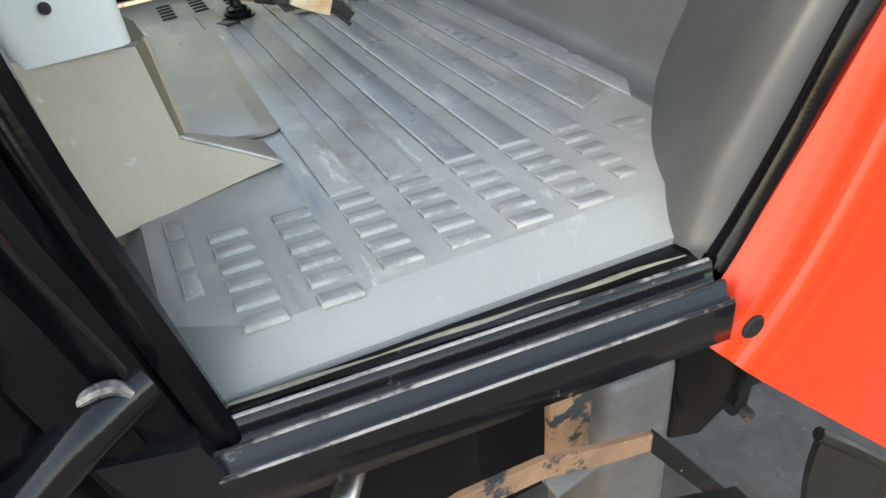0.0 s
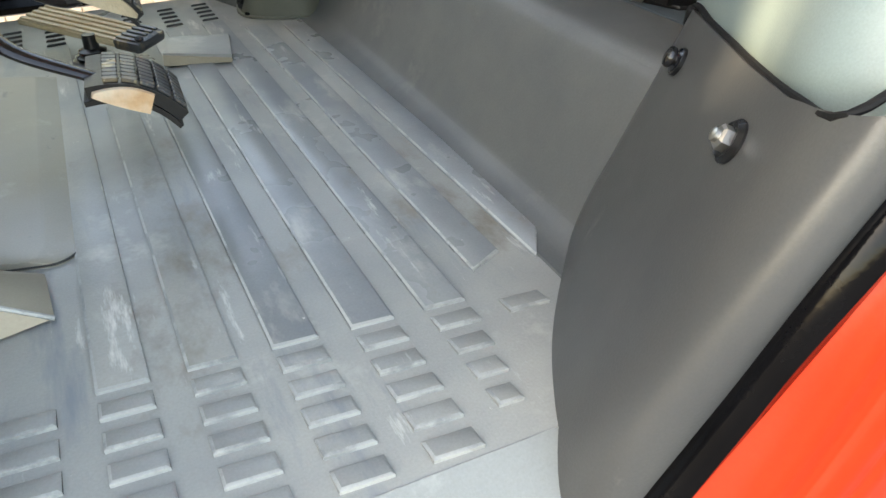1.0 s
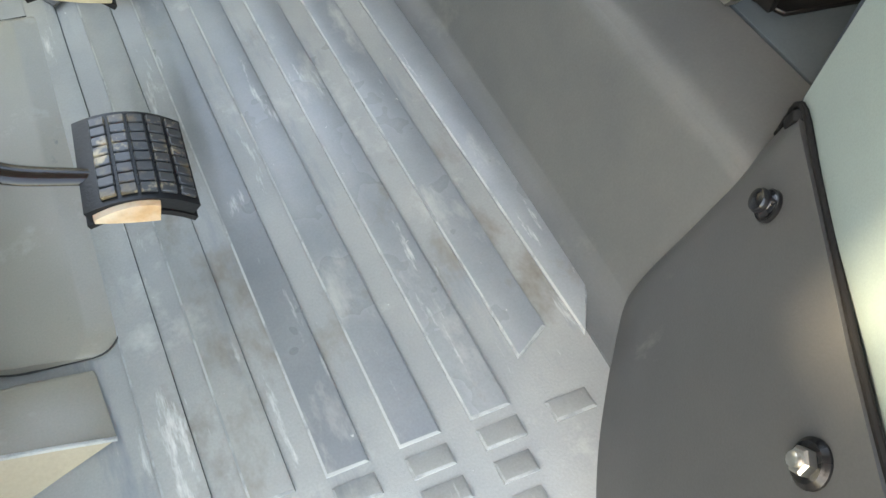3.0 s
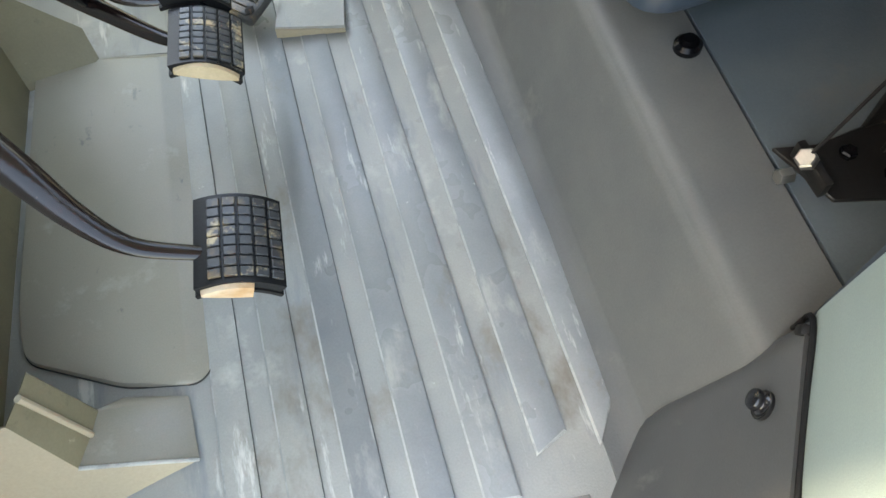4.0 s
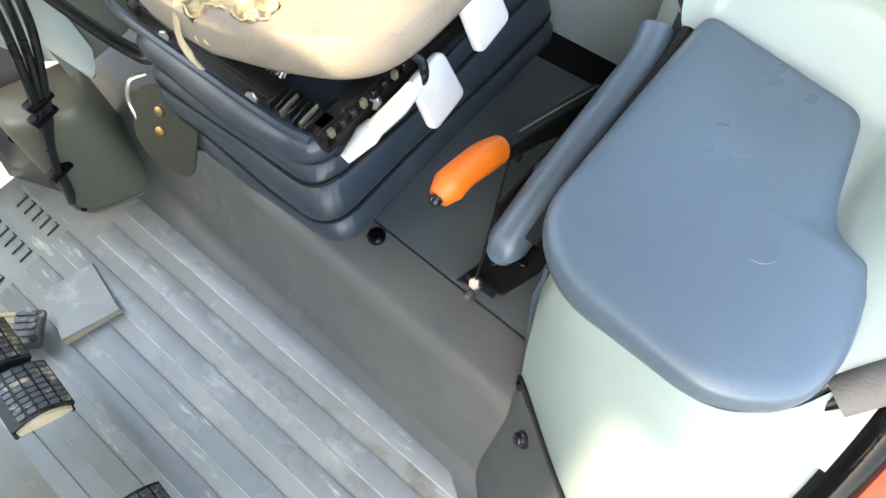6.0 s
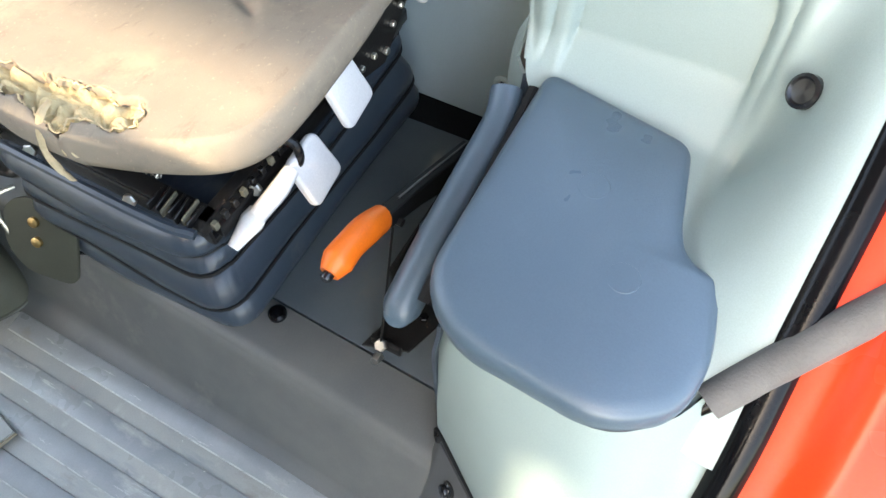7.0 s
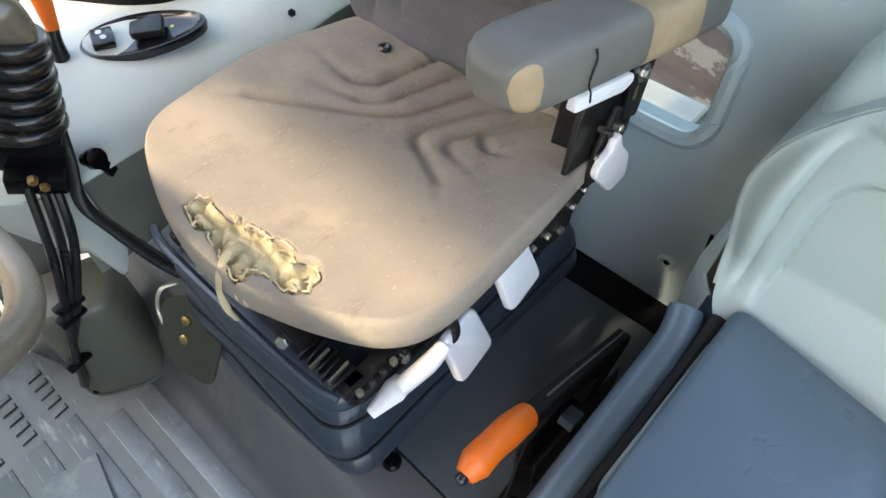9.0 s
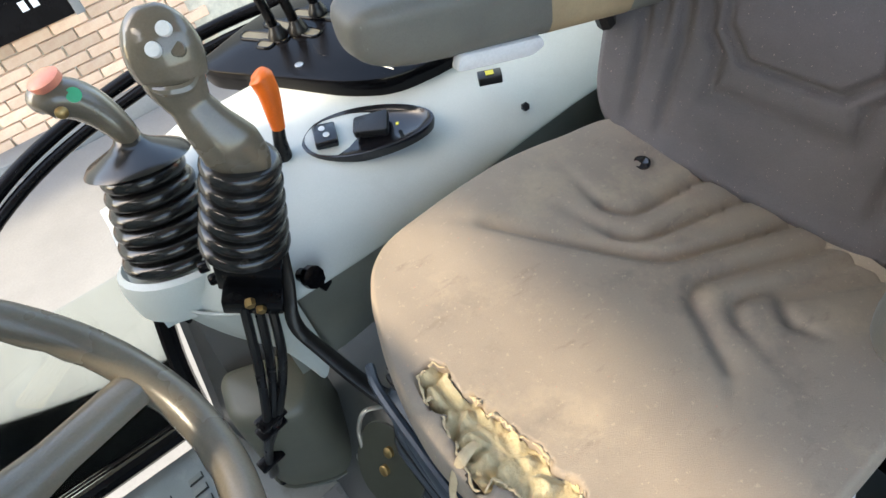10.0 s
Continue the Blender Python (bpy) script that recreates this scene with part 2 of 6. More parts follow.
M_WHITELEVER = surface("pale grey lever plastic", (0.74, 0.72, 0.71), (0.68, 0.66, 0.65), 0.45, 0.55, scale=16, fine=400, bump=0.1)
M_KHAKI = surface("olive plastic cover", (0.115, 0.112, 0.082), (0.095, 0.093, 0.07), 0.42, 0.5, scale=6, fine=400, bump=0.1)
M_OLIVEDARK = surface("dark olive steel", (0.040, 0.042, 0.030), (0.03, 0.031, 0.022), 0.35, 0.5, scale=12, fine=300, bump=0.1)
M_WHEEL = surface("steering wheel plastic", (0.165, 0.14, 0.105), (0.125, 0.108, 0.082), 0.20, 0.32, scale=10, fine=500, bump=0.1)
M_GRIP = surface("bronze grey grip", (0.150, 0.125, 0.092), (0.115, 0.098, 0.072), 0.20, 0.30, scale=10, fine=400, bump=0.05, coat=0.4)
M_BOOT = surface("polished boot rubber", (0.010, 0.010, 0.010), (0.016, 0.015, 0.014), 0.15, 0.26, scale=10, fine=300, bump=0.04, spec=0.55,
                 mark=(0.10, 0.08, 0.055), mark_at=0.66, mark_scale=30, spread=0.08)
M_WORNRUBBER = surface("bare worn pedal end", (0.78, 0.60, 0.42), (0.62, 0.36, 0.18), 0.5, 0.6, scale=30, fine=200, bump=0.3)
M_FOAMTUBE = surface("grey foam tube", (0.12, 0.115, 0.11), (0.10, 0.095, 0.09), 0.85, 0.95, scale=20, fine=350, bump=0.5)
M_TAN = surface("worn tan rubber", (0.68, 0.53, 0.34), (0.54, 0.40, 0.24), 0.6, 0.75, scale=18, fine=260, bump=0.4,
                mark=(0.10, 0.08, 0.055), mark_at=0.64, mark_scale=30)
M_MUD = surface("muddy tread rubber", (0.060, 0.061, 0.063), (0.040, 0.040, 0.041), 0.26, 0.42, scale=14, fine=260, bump=0.15, spec=0.6,
                marks=(((0.16, 0.115, 0.065), 0.52, 16, 0.10, (1, 1, 1)), ((0.46, 0.35, 0.21), 0.55, 34, 0.10, (1, 1, 1))))
M_BRASS = surface("dull brass", (0.5, 0.34, 0.15), None, 0.35, 0.5, metal=1.0, scale=30)
M_GLASS = clear_glass("window glass")
M_GLOSS = surface("glossy black plastic", (0.01, 0.01, 0.012), (0.012, 0.012, 0.014), 0.12, 0.2, scale=10, fine=300, bump=0.02)
M_WHITE = surface("white mark", (0.8, 0.8, 0.78), None, 0.5)
# olive-grey plastic, with the shade under the console mixed into its colour
M_SIDE = surface("olive grey skirt plastic with shade", (0.21, 0.215, 0.185), (0.18, 0.185, 0.16), 0.4, 0.5, scale=5, fine=500, bump=0.1)
# pale mark: bright reflections and lit patches painted into the colour
M_YARD = surface("dusty purple-brown earth and plates", (0.34, 0.255, 0.25), (0.21, 0.155, 0.16), 0.8, 0.9, scale=7, fine=90, bump=0.5,
                 mark=(0.62, 0.56, 0.54), mark_at=0.58, mark_scale=4, spread=0.04)
M_SLOT = surface("olive slot liner", (0.12, 0.11, 0.075), (0.08, 0.075, 0.055), 0.5, 0.6, scale=20, fine=200)
M_GREEN = surface("green button", (0.05, 0.5, 0.25), None, 0.4)
M_CASTING = surface("grey casting", (0.17, 0.167, 0.164), (0.12, 0.118, 0.116), 0.55, 0.7, metal=0.4, scale=12, fine=260, bump=0.5)
M_REDBUTTON = surface("faded red plastic", (0.75, 0.26, 0.17), (0.62, 0.20, 0.13), 0.4, 0.5, scale=40, fine=300, bump=0.05)
M_YELLOW = surface("yellow mark", (0.7, 0.6, 0.05), None, 0.5)


# ---- mesh helpers ----
def mesh_of(name, bm, material, sharp=38):
    bmesh.ops.recalc_face_normals(bm, faces=bm.faces)
    me = bpy.data.meshes.new(name)
    bm.to_mesh(me)
    bm.free()
    me.materials.append(material)
    me.shade_smooth()
    me.set_sharp_from_angle(angle=radians(sharp))
    return me


def part(name, bm, material, parent=None, label="", sharp=38):
    ob = new(name, mesh_of(name, bm, material, sharp))
    ob.parent = parent
    if label:
        tagged(ob, label=label)
    return ob


def thing(name, label, category, group="", kind="", at=(0, 0, 0)):
    ob = new(name)
    ob.empty_display_size = 0.05
    ob.location = at
    return tagged(ob, label, category, group, kind)


def bevelled(bm, width, seg=2, angle=30):
    edges = [e for e in bm.edges if len(e.link_faces) == 2 and e.calc_face_angle(0) > radians(angle)]
    if edges and width > 0:
        bmesh.ops.bevel(bm, geom=edges, offset=width, segments=seg, affect="EDGES", profile=0.5, clamp_overlap=True)
    return bm


def box(size, m=Matrix(), bevel=0.002, seg=2):
    bm = bmesh.new()
    bmesh.ops.create_cube(bm, size=1, matrix=Matrix.Diagonal((*size, 1)))
    bevelled(bm, bevel, seg)
    bm.transform(m)
    return bm


def joined(*many):
    out = bmesh.new()
    for b in many:
        me = bpy.data.meshes.new("tmp")
        b.to_mesh(me)
        b.free()
        out.from_mesh(me)
        bpy.data.meshes.remove(me)
    return out


def prism(points, low, high, bevel=0.002, seg=2, m=Matrix()):
    """A plate of that outline between two heights, with rounded edges."""
    bm = bmesh.new()
    vs = [bm.verts.new((x, y, high)) for x, y in points]
    f = bm.faces.new(vs)
    got = bmesh.ops.extrude_face_region(bm, geom=[f])
    bmesh.ops.translate(bm, vec=(0, 0, low - high), verts=[v for v in got["geom"] if isinstance(v, bmesh.types.BMVert)])
    bmesh.ops.recalc_face_normals(bm, faces=bm.faces)
    bevelled(bm, bevel, seg, 40)
    bm.transform(m)
    return bm


def rounded(points, r, seg=6):
    """The outline with its corners rounded by r, one number or one for each corner."""
    out, n = [], len(points)
    for k in range(n):
        p, a, b = Vector(points[k]), Vector(points[k - 1]), Vector(points[(k + 1) % n])
        rr = r[k] if isinstance(r, (list, tuple)) else r
        u, v = (a - p), (b - p)
        d = min(rr, u.length * 0.49, v.length * 0.49)
        p0, p1 = p + u.normalized() * d, p + v.normalized() * d
        for q in range(seg + 1):
            t = q / seg
            out.append(tuple((1 - t) ** 2 * p0 + 2 * t * (1 - t) * p + t * t * p1))
    return out


def smooth_line(points, per=6):
    """A curve through the points."""
    ps = [Vector(p) for p in points]
    ps = [2 * ps[0] - ps[1]] + ps + [2 * ps[-1] - ps[-2]]
    out = []
    for k in range(1, len(ps) - 2):
        for q in range(per):
            t = q / per
            a, b, c, d = ps[k - 1:k + 3]
            out.append(0.5 * (2 * b + (c - a) * t + (2 * a - 5 * b + 4 * c - d) * t * t + (3 * b - a - 3 * c + d) * t ** 3))
    return out + [ps[-2]]


def tube(points, radius, sides=10, per=6, flat=1.0, up=(0, 0, 1), closed_ends=True):
    """A round or flattened bar along a smooth line; radius may be a list along it."""
    line = smooth_line(points, per) if per > 1 else [Vector(p) for p in points]
    bm = bmesh.new()
    rings = []
    for k, p in enumerate(line):
        d = (line[min(k + 1, len(line) - 1)] - line[max(k - 1, 0)]).normalized()
        side = d.cross(Vector(up))
        side = side.normalized() if side.length > 1e-4 else Vector((1, 0, 0))
        top = side.cross(d)
        f = k / (len(line) - 1)
        if isinstance(radius, (list, tuple)):
            g = f * (len(radius) - 1)
            a = min(int(g), len(radius) - 2)
            r = radius[a] + (radius[a + 1] - radius[a]) * (g - a)
        else:
            r = radius
        rings.append([bm.verts.new(p + side * (r * math.cos(w)) + top * (r * flat * math.sin(w)))
                      for w in (2 * math.pi * q / sides for q in range(sides))])
    for a, b in zip(rings, rings[1:]):
        for q in range(sides):
            bm.faces.new((a[q], a[(q + 1) % sides], b[(q + 1) % sides], b[q]))
    if closed_ends:
        bm.faces.new(rings[0][::-1])
        bm.faces.new(rings[-1])
    return bm


def lathe(profile, m=Matrix(), sides=24):
    """A turned body: profile of (radius, height)."""
    bm = bmesh.new()
    rings = [[bm.verts.new((max(r, 1e-5) * math.cos(w), max(r, 1e-5) * math.sin(w), z))
              for w in (2 * math.pi * q / sides for q in range(sides))] for r, z in profile]
    for a, b in zip(rings, rings[1:]):
        for q in range(sides):
            bm.faces.new((a[q], a[(q + 1) % sides], b[(q + 1) % sides], b[q]))
    bm.faces.new(rings[0][::-1])
    bm.faces.new(rings[-1])
    bm.transform(m)
    return bm


def loft(rings, closed=True, caps=True):
    """Faces between successive rings of equally many points."""
    bm = bmesh.new()
    vs = [[bm.verts.new(p) for p in r] for r in rings]
    n = len(vs[0])
    for a, b in zip(vs, vs[1:]):
        for q in range(n if closed else n - 1):
            bm.faces.new((a[q], a[(q + 1) % n], b[(q + 1) % n], b[q]))
    if caps and closed:
        bm.faces.new(vs[0][::-1])
        bm.faces.new(vs[-1])
    return bm


def sheet(f, nu, nv, thick=0.004, along=None):
    """A curved sheet f(u, v) with thickness, u and v from 0 to 1."""
    bm = bmesh.new()
    g = [[Vector(f(a / nu, b / nv)) for b in range(nv + 1)] for a in range(nu + 1)]
    top = [[bm.verts.new(p) for p in row] for row in g]
    low = []
    for a in range(nu + 1):
        row = []
        for b in range(nv + 1):
            du = g[min(a + 1, nu)][b] - g[max(a - 1, 0)][b]
            dv = g[a][min(b + 1, nv)] - g[a][max(b - 1, 0)]
            nrm = Vector(along) if along else du.cross(dv).normalized()
            row.append(bm.verts.new(g[a][b] - nrm * thick))
        low.append(row)
    for a in range(nu):
        for b in range(nv):
            bm.faces.new((top[a][b], top[a + 1][b], top[a + 1][b + 1], top[a][b + 1]))
            bm.faces.new((low[a][b], low[a][b + 1], low[a + 1][b + 1], low[a + 1][b]))
    for a in range(nu):
        bm.faces.new((top[a][0], low[a][0], low[a + 1][0], top[a + 1][0]))
        bm.faces.new((top[a][nv], top[a + 1][nv], low[a + 1][nv], low[a][nv]))
    for b in range(nv):
        bm.faces.new((top[0][b], top[0][b + 1], low[0][b + 1], low[0][b]))
        bm.faces.new((top[nu][b], low[nu][b], low[nu][b + 1], top[nu][b + 1]))
    return bm


def bolt_bm(at, axis, r=0.008, h=0.006, washer=0.0, sides=6):
    m = Matrix.Translation(at) @ Vector(axis).to_track_quat("Z", "Y").to_matrix().to_4x4()
    head = lathe([(r, 0), (r, h * 0.8), (r * 0.8, h)], m, sides)
    if washer:
        return joined(head, lathe([(washer, -0.001), (washer, 0.0012), (washer * 0.9, 0.002)], m, 20))
    return head


def lerp(a, b, t):
    return a + (b - a) * t


def smoothstep(a, b, x):
    t = min(1, max(0, (x - a) / (b - a)))
    return t * t * (3 - 2 * t)

# ---- setting: ground outside, brick wall, cab shell ----
def ground():
    bm = bmesh.new()
    bmesh.ops.create_grid(bm, x_segments=40, y_segments=40, size=60, matrix=Matrix.Translation((0, 0, -1.1)))
    g = part("ground", bm, M_ASPHALT)
    tagged(g, "dark rough asphalt yard under the tractor", "ground", kind="structure")
    slab = part("pavement", box((14, 3.2, 0.06), pose(0, 2.72, -1.085), 0.005), M_CONCRETE)
    tagged(slab, "pale sunlit concrete paving beside the tractor", "pavement", kind="structure")
    kerb = thing("kerb", "pale concrete kerb stones at the foot of the brick wall", "kerb", kind="structure")
    for k in range(9):
        part("kerb_stone", box((0.90, 0.15, 0.16), pose(-3.6 + 0.91 * k, 4.40, -1.03), 0.012), M_CONCRETE, kerb)


ground()


def cab_shell():
    """Roof, posts and walls that close the cab outside the view."""
    # unseen roof; its edges place the sun and shade on seat and mudguard
    roof = part("ceiling", prism(rounded([(-0.24, -0.02), (1.62, -0.02), (1.62, 1.50), (-0.24, 1.50)], [0.06, 0.15, 0.15, 0.06]), 1.62, 1.74, 0.02), M_CREAM)
    tagged(roof, "unseen pale moulded cab roof lining", "ceiling", kind="structure")
    # unseen bulkhead and dash, then added boxes that cut the sun to a slot
    bm = joined(box((0.06, 1.52, 1.345), pose(-0.30, 0.70, 0.3475), 0.01), box((0.30, 0.7, 0.10), pose(-0.14, 0.78, 0.92), 0.03), box((0.06, 0.27, 0.76), pose(-0.27, 0.535, 1.38), 0.01),
                box((0.06, 0.565, 0.46), pose(-0.275, 0.9025, 1.22), 0.01), box((0.06, 0.315, 0.76), pose(-0.27, 1.3425, 1.38), 0.01), box((0.05, 0.40, 0.42), pose(-0.272, 0.20, 1.54), 0.01),
                box((0.05, 0.09, 0.40), pose(-0.272, 0.025, 1.18), 0.01), box((0.05, 0.14, 0.40), pose(-0.272, 0.335, 1.18), 0.01), box((0.03, 0.022, 0.40), pose(-0.272, 0.205, 1.18), 0.004))
    # pale plastic, to bounce more light into the cab
    tagged(part("wall_front", bm, M_PLASTIC), "unseen pale grey bulkhead and dash with added sun blockers", "wall", kind="structure")
    for name, a, b in (("post", (-0.20, -0.05, 0.0), (-0.10, -0.02, 1.65)), ("post", (1.50, -0.06, 0.9), (1.58, -0.04, 1.65)),
                       ("post", (-0.20, 1.46, 0.0), (-0.10, 1.45, 1.65)), ("post", (1.50, 1.46, 0.6), (1.58, 1.45, 1.65))):
        tagged(part(name, tube([a, tuple(lerp(p, q, .5) for p, q in zip(a, b)), b], 0.035, 8), M_BLACK),
               "black painted steel cab post", "post", kind="structure")


cab_shell()


# ---- floor ----
P = 0.067      # pitch of the mat's ribs
PAD = 0.039    # their width


def near_y(x):
    return 0.254 - 0.107 * (x - 0.201)


def far_y(x):
    return 1.13 + 0.10 * (x - 0.201)


def riser_x(y):
    return 0.600 + 0.038 * (y - 0.26)


def floor_mat():
    outline = [(0.046, 0.093), (0.461, 0.068), (0.480, 0.064), (0.592, 0.225), (0.612, 0.30), (0.640, 1.36), (-0.10, 1.34), (-0.10, 0.36), (-0.034, 0.36), (-0.034, 0.142)]
    fl = part("floor", prism(outline, -0.03, 0.0, 0.003), M_MAT)
    tagged(fl, "grey ribbed rubber floor mat with dusty scuffs", "floor", kind="structure")
    # sloping skirts at the door and at the front corner
    def skirt(pts_top, pts_low):
        bm = bmesh.new()
        t = [bm.verts.new((*p, 0.0)) for p in pts_top]
        l = [bm.verts.new((*p[:2], p[2])) for p in pts_low]
        for k in range(len(t) - 1):
            bm.faces.new((t[k], t[k + 1], l[k + 1], l[k]))
        got = bmesh.ops.extrude_face_region(bm, geom=list(bm.faces))
        bmesh.ops.translate(bm, vec=(0, 0, -0.012), verts=[v for v in got["geom"] if isinstance(v, bmesh.types.BMVert)])
        return bm
    part("mat_skirt", skirt([(-0.034, 0.36), (-0.034, 0.142), (0.046, 0.093), (0.461, 0.068), (0.480, 0.064)],
                            [(-0.064, 0.335, -0.03), (-0.060, 0.13, -0.035), (-0.014, 0.064, -0.033), (0.440, 0.026, -0.033), (0.462, 0.022, -0.033)]),
         M_SKIRT, fl, "paler sloping edge of the mat")
    return fl


FLOOR = floor_mat()


def pad_piece(x0, x1, y0, y1, skew0, skew1, h=0.0040, drop=1.0, far=False):
    """One raised rib or tread pad with rounded edges."""
    e = 0.0024
    bm = bmesh.new()
    base = [(x0, y0 + skew0 * (x0 - x1)), (x1, y0), (x1, y1), (x0, y1 + skew1 * (x0 - x1))]
    cx, cy = sum(p[0] for p in base) / 4, sum(p[1] for p in base) / 4
    lo = [bm.verts.new((x, y, -0.001)) for x, y in base]
    tall = (h, h, drop * h, drop * h)
    mid = [bm.verts.new((x, y, t - e * 0.5)) for (x, y), t in zip(base, tall)]
    hi = [bm.verts.new((x - math.copysign(e, x - cx), y - math.copysign(e, y - cy), t)) for (x, y), t in zip(base, tall)]
    for a, b in ((lo, mid), (mid, hi)):
        for k in range(4):
            face = bm.faces.new((a[k], a[(k + 1) % 4], b[(k + 1) % 4], b[k]))
            # painted by face: 1 pale worn or lit edge, 2 shaded side
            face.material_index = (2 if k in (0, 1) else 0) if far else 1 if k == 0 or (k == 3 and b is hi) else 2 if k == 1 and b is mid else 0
    bm.faces.new(hi)
    return bm


# ---- door sill and posts ----
def sill():
    s = thing("door_sill", "black painted door sill with raised ridges and chipped paint", "sill", kind="structure")
    d = Vector((0.461, -0.059, 0)).normalized()
    n = Vector((d.y, -d.x, 0))
    a = Vector((-0.05, 0.046, -0.035))
    # cross-section: inner ledge, two ridges, outer apron
    prof = [(-0.05, -0.006), (-0.002, -0.006), (0.001, 0.003), (0.004, 0.006), (0.007, 0.005), (0.010, -0.004), (0.012, -0.013), (0.020, -0.015), (0.023, -0.007), (0.027, -0.003), (0.031, -0.006),
            (0.034, -0.016), (0.039, -0.019), (0.043, -0.014), (0.046, -0.018), (0.047, -0.062), (0.040, -0.068), (-0.05, -0.068)]
    rings = []
    for k in range(13):
        base = a + d * (0.492 * k / 12)
        rings.append([base + n * o + Vector((0, 0, z)) for o, z in prof])
    part("sill_rail", loft(rings), M_SILL, s, sharp=65)
    # worn ridge tops, with their soft highlight painted in
    for o, z, r in ((0.0045, 0.0048, 0.0022), (0.027, -0.0048, 0.0022), (0.0445, -0.0165, 0.0018)):
        part("worn_ridge", tube([a + d * (0.488 * k / 6 + 0.002) + n * o + Vector((0, 0, z)) for k in range(7)], r, 8, 3), M_RIDGE, s, "ridge worn to pale primer, with a painted highlight")
    part("dirt_groove", tube([a + d * (0.488 * k / 6 + 0.002) + n * 0.016 + Vector((0, 0, -0.0148)) for k in range(7)], 0.0042, 8, 2, 0.35), M_DIRT, s, "olive dirt in the groove")
    part("dirt_edge", tube([a + d * (0.46 * k / 9 + 0.02) + n * (-0.016 + 0.003 * math.sin(3.1 * k)) + Vector((0, 0, 0.000)) for k in range(10)], [0.001, 0.003, 0.001, 0.0032, 0.001, 0.0035, 0.001], 8, 3, 0.5), M_DRIEDMUD, s, "line of dried mud along the mat")
    return s


sill()


def door_posts():
    front = thing("door_post", "black painted front door post with a ribbed edge and weld marks", "post", kind="structure")
    # the front post leans back, in three parallel mouldings
    for off, r, fl in (((0.0, 0.0), 0.017, 1), ((-0.028, -0.016), 0.02, 1), ((-0.060, -0.028), 0.026, 1), ((-0.10, -0.02), 0.035, 1)):
        pts = [(-0.016 + off[0], 0.036 + off[1], -0.06), (-0.036 + off[0], 0.045 + off[1], 0.10), (-0.052 + off[0], 0.062 + off[1], 0.24), (-0.065 + off[0], 0.10 + off[1], 0.60), (-0.07 + off[0], 0.10 + off[1], 1.65)]
        part("post_moulding", tube(pts, r, 8, 5), M_BLACK, front)
    # short pale streaks: worn paint and a painted highlight on the moulding
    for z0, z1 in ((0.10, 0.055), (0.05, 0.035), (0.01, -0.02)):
        part("worn_streak", tube([(lerp(-0.044, -0.064, (z + 0.06) / 0.16) + 0.004, 0.029 - 0.0155, z + 0.0125) for z in (z0, (z0 + z1) / 2, z1)], [0.001, 0.0022, 0.001], 6, 4), M_RIDGE, front, "worn paint with a painted highlight")
    part("post_edge", tube([(-0.040, 0.012, -0.045), (-0.046, 0.012, 0.015), (-0.053, 0.012, 0.074), (-0.064, 0.012, 0.129), (-0.073, 0.012, 0.178), (-0.082, 0.016, 0.26)], 0.0030, 8, 5), M_SILL, front)
    part("post_edge", tube([(-0.018, 0.030, -0.033), (-0.027, 0.030, 0.015), (-0.033, 0.030, 0.087), (-0.042, 0.030, 0.157), (-0.052, 0.04, 0.25)], 0.0026, 8, 5), M_SILL, front)
    part("post_web", loft([[(-0.02, 0.05, -0.07), (-0.15, 0.0, -0.07), (-0.19, 0.06, -0.07), (-0.06, 0.12, -0.07)],
                           [(-0.055, 0.075, 0.24), (-0.19, 0.03, 0.24), (-0.21, 0.09, 0.24), (-0.075, 0.15, 0.24)],
                           [(-0.075, 0.11, 1.6), (-0.2, 0.07, 1.6), (-0.21, 0.13, 1.6), (-0.09, 0.17, 1.6)]]), M_BLACK, front)
    rail = thing("step_rail", "round black handrail welded below the front post", "handrail")
    part("rail_bar", tube([(-0.050, 0.022, 0.050), (-0.082, 0.0, 0.050), (-0.118, -0.012, 0.034), (-0.17, -0.028, 0.008), (-0.26, -0.055, -0.04)], 0.021, 16), M_SILL, rail, "glossy black bar")
    part("weld", tube([(-0.052, -0.002, 0.062), (-0.060, 0.0, 0.072), (-0.075, -0.002, 0.075), (-0.095, -0.006, 0.070)], [0.003, 0.0055, 0.005, 0.002], 8, 5), M_RIDGE, rail, "pale weld bead")
    part("foot_plate", loft([[(-0.03, 0.0, -0.01), (-0.09, -0.02, 0.03), (-0.10, 0.0, 0.03), (-0.03, 0.03, -0.01)], [(0.0, 0.0, -0.16), (-0.05, -0.02, -0.16), (-0.06, 0.0, -0.16), (-0.01, 0.03, -0.16)]]), M_SILL, rail, "black plate welded under the bar")
    rear = thing("door_post", "black rubber-edged rear door post following the mudguard arch", "post", kind="structure")
    line = [(0.450, -0.012, -0.05), (0.480, -0.013, 0.00), (0.516, -0.020, 0.085), (0.556, -0.032, 0.20), (0.640, -0.036, 0.335), (0.745, -0.038, 0.475), (0.86, -0.036, 0.57), (1.0, -0.038, 0.672), (1.2, -0.04, 0.80), (1.5, -0.05, 0.98)]
    part("post_seal", tube([(x + 0.002, y - 0.002, z) for x, y, z in line], [0.014, 0.014, 0.0145, 0.016, 0.017, 0.018, 0.019, 0.019, 0.019, 0.019], 10, 6, 0.9), M_BLACK, rear, "glossy black edge of the post")
    part("post_lip", tube([(x + 0.013, y - 0.014, z - 0.008) for x, y, z in line], 0.0028, 6, 6), M_RIDGE, rear, "chipped raised lip")


door_posts()
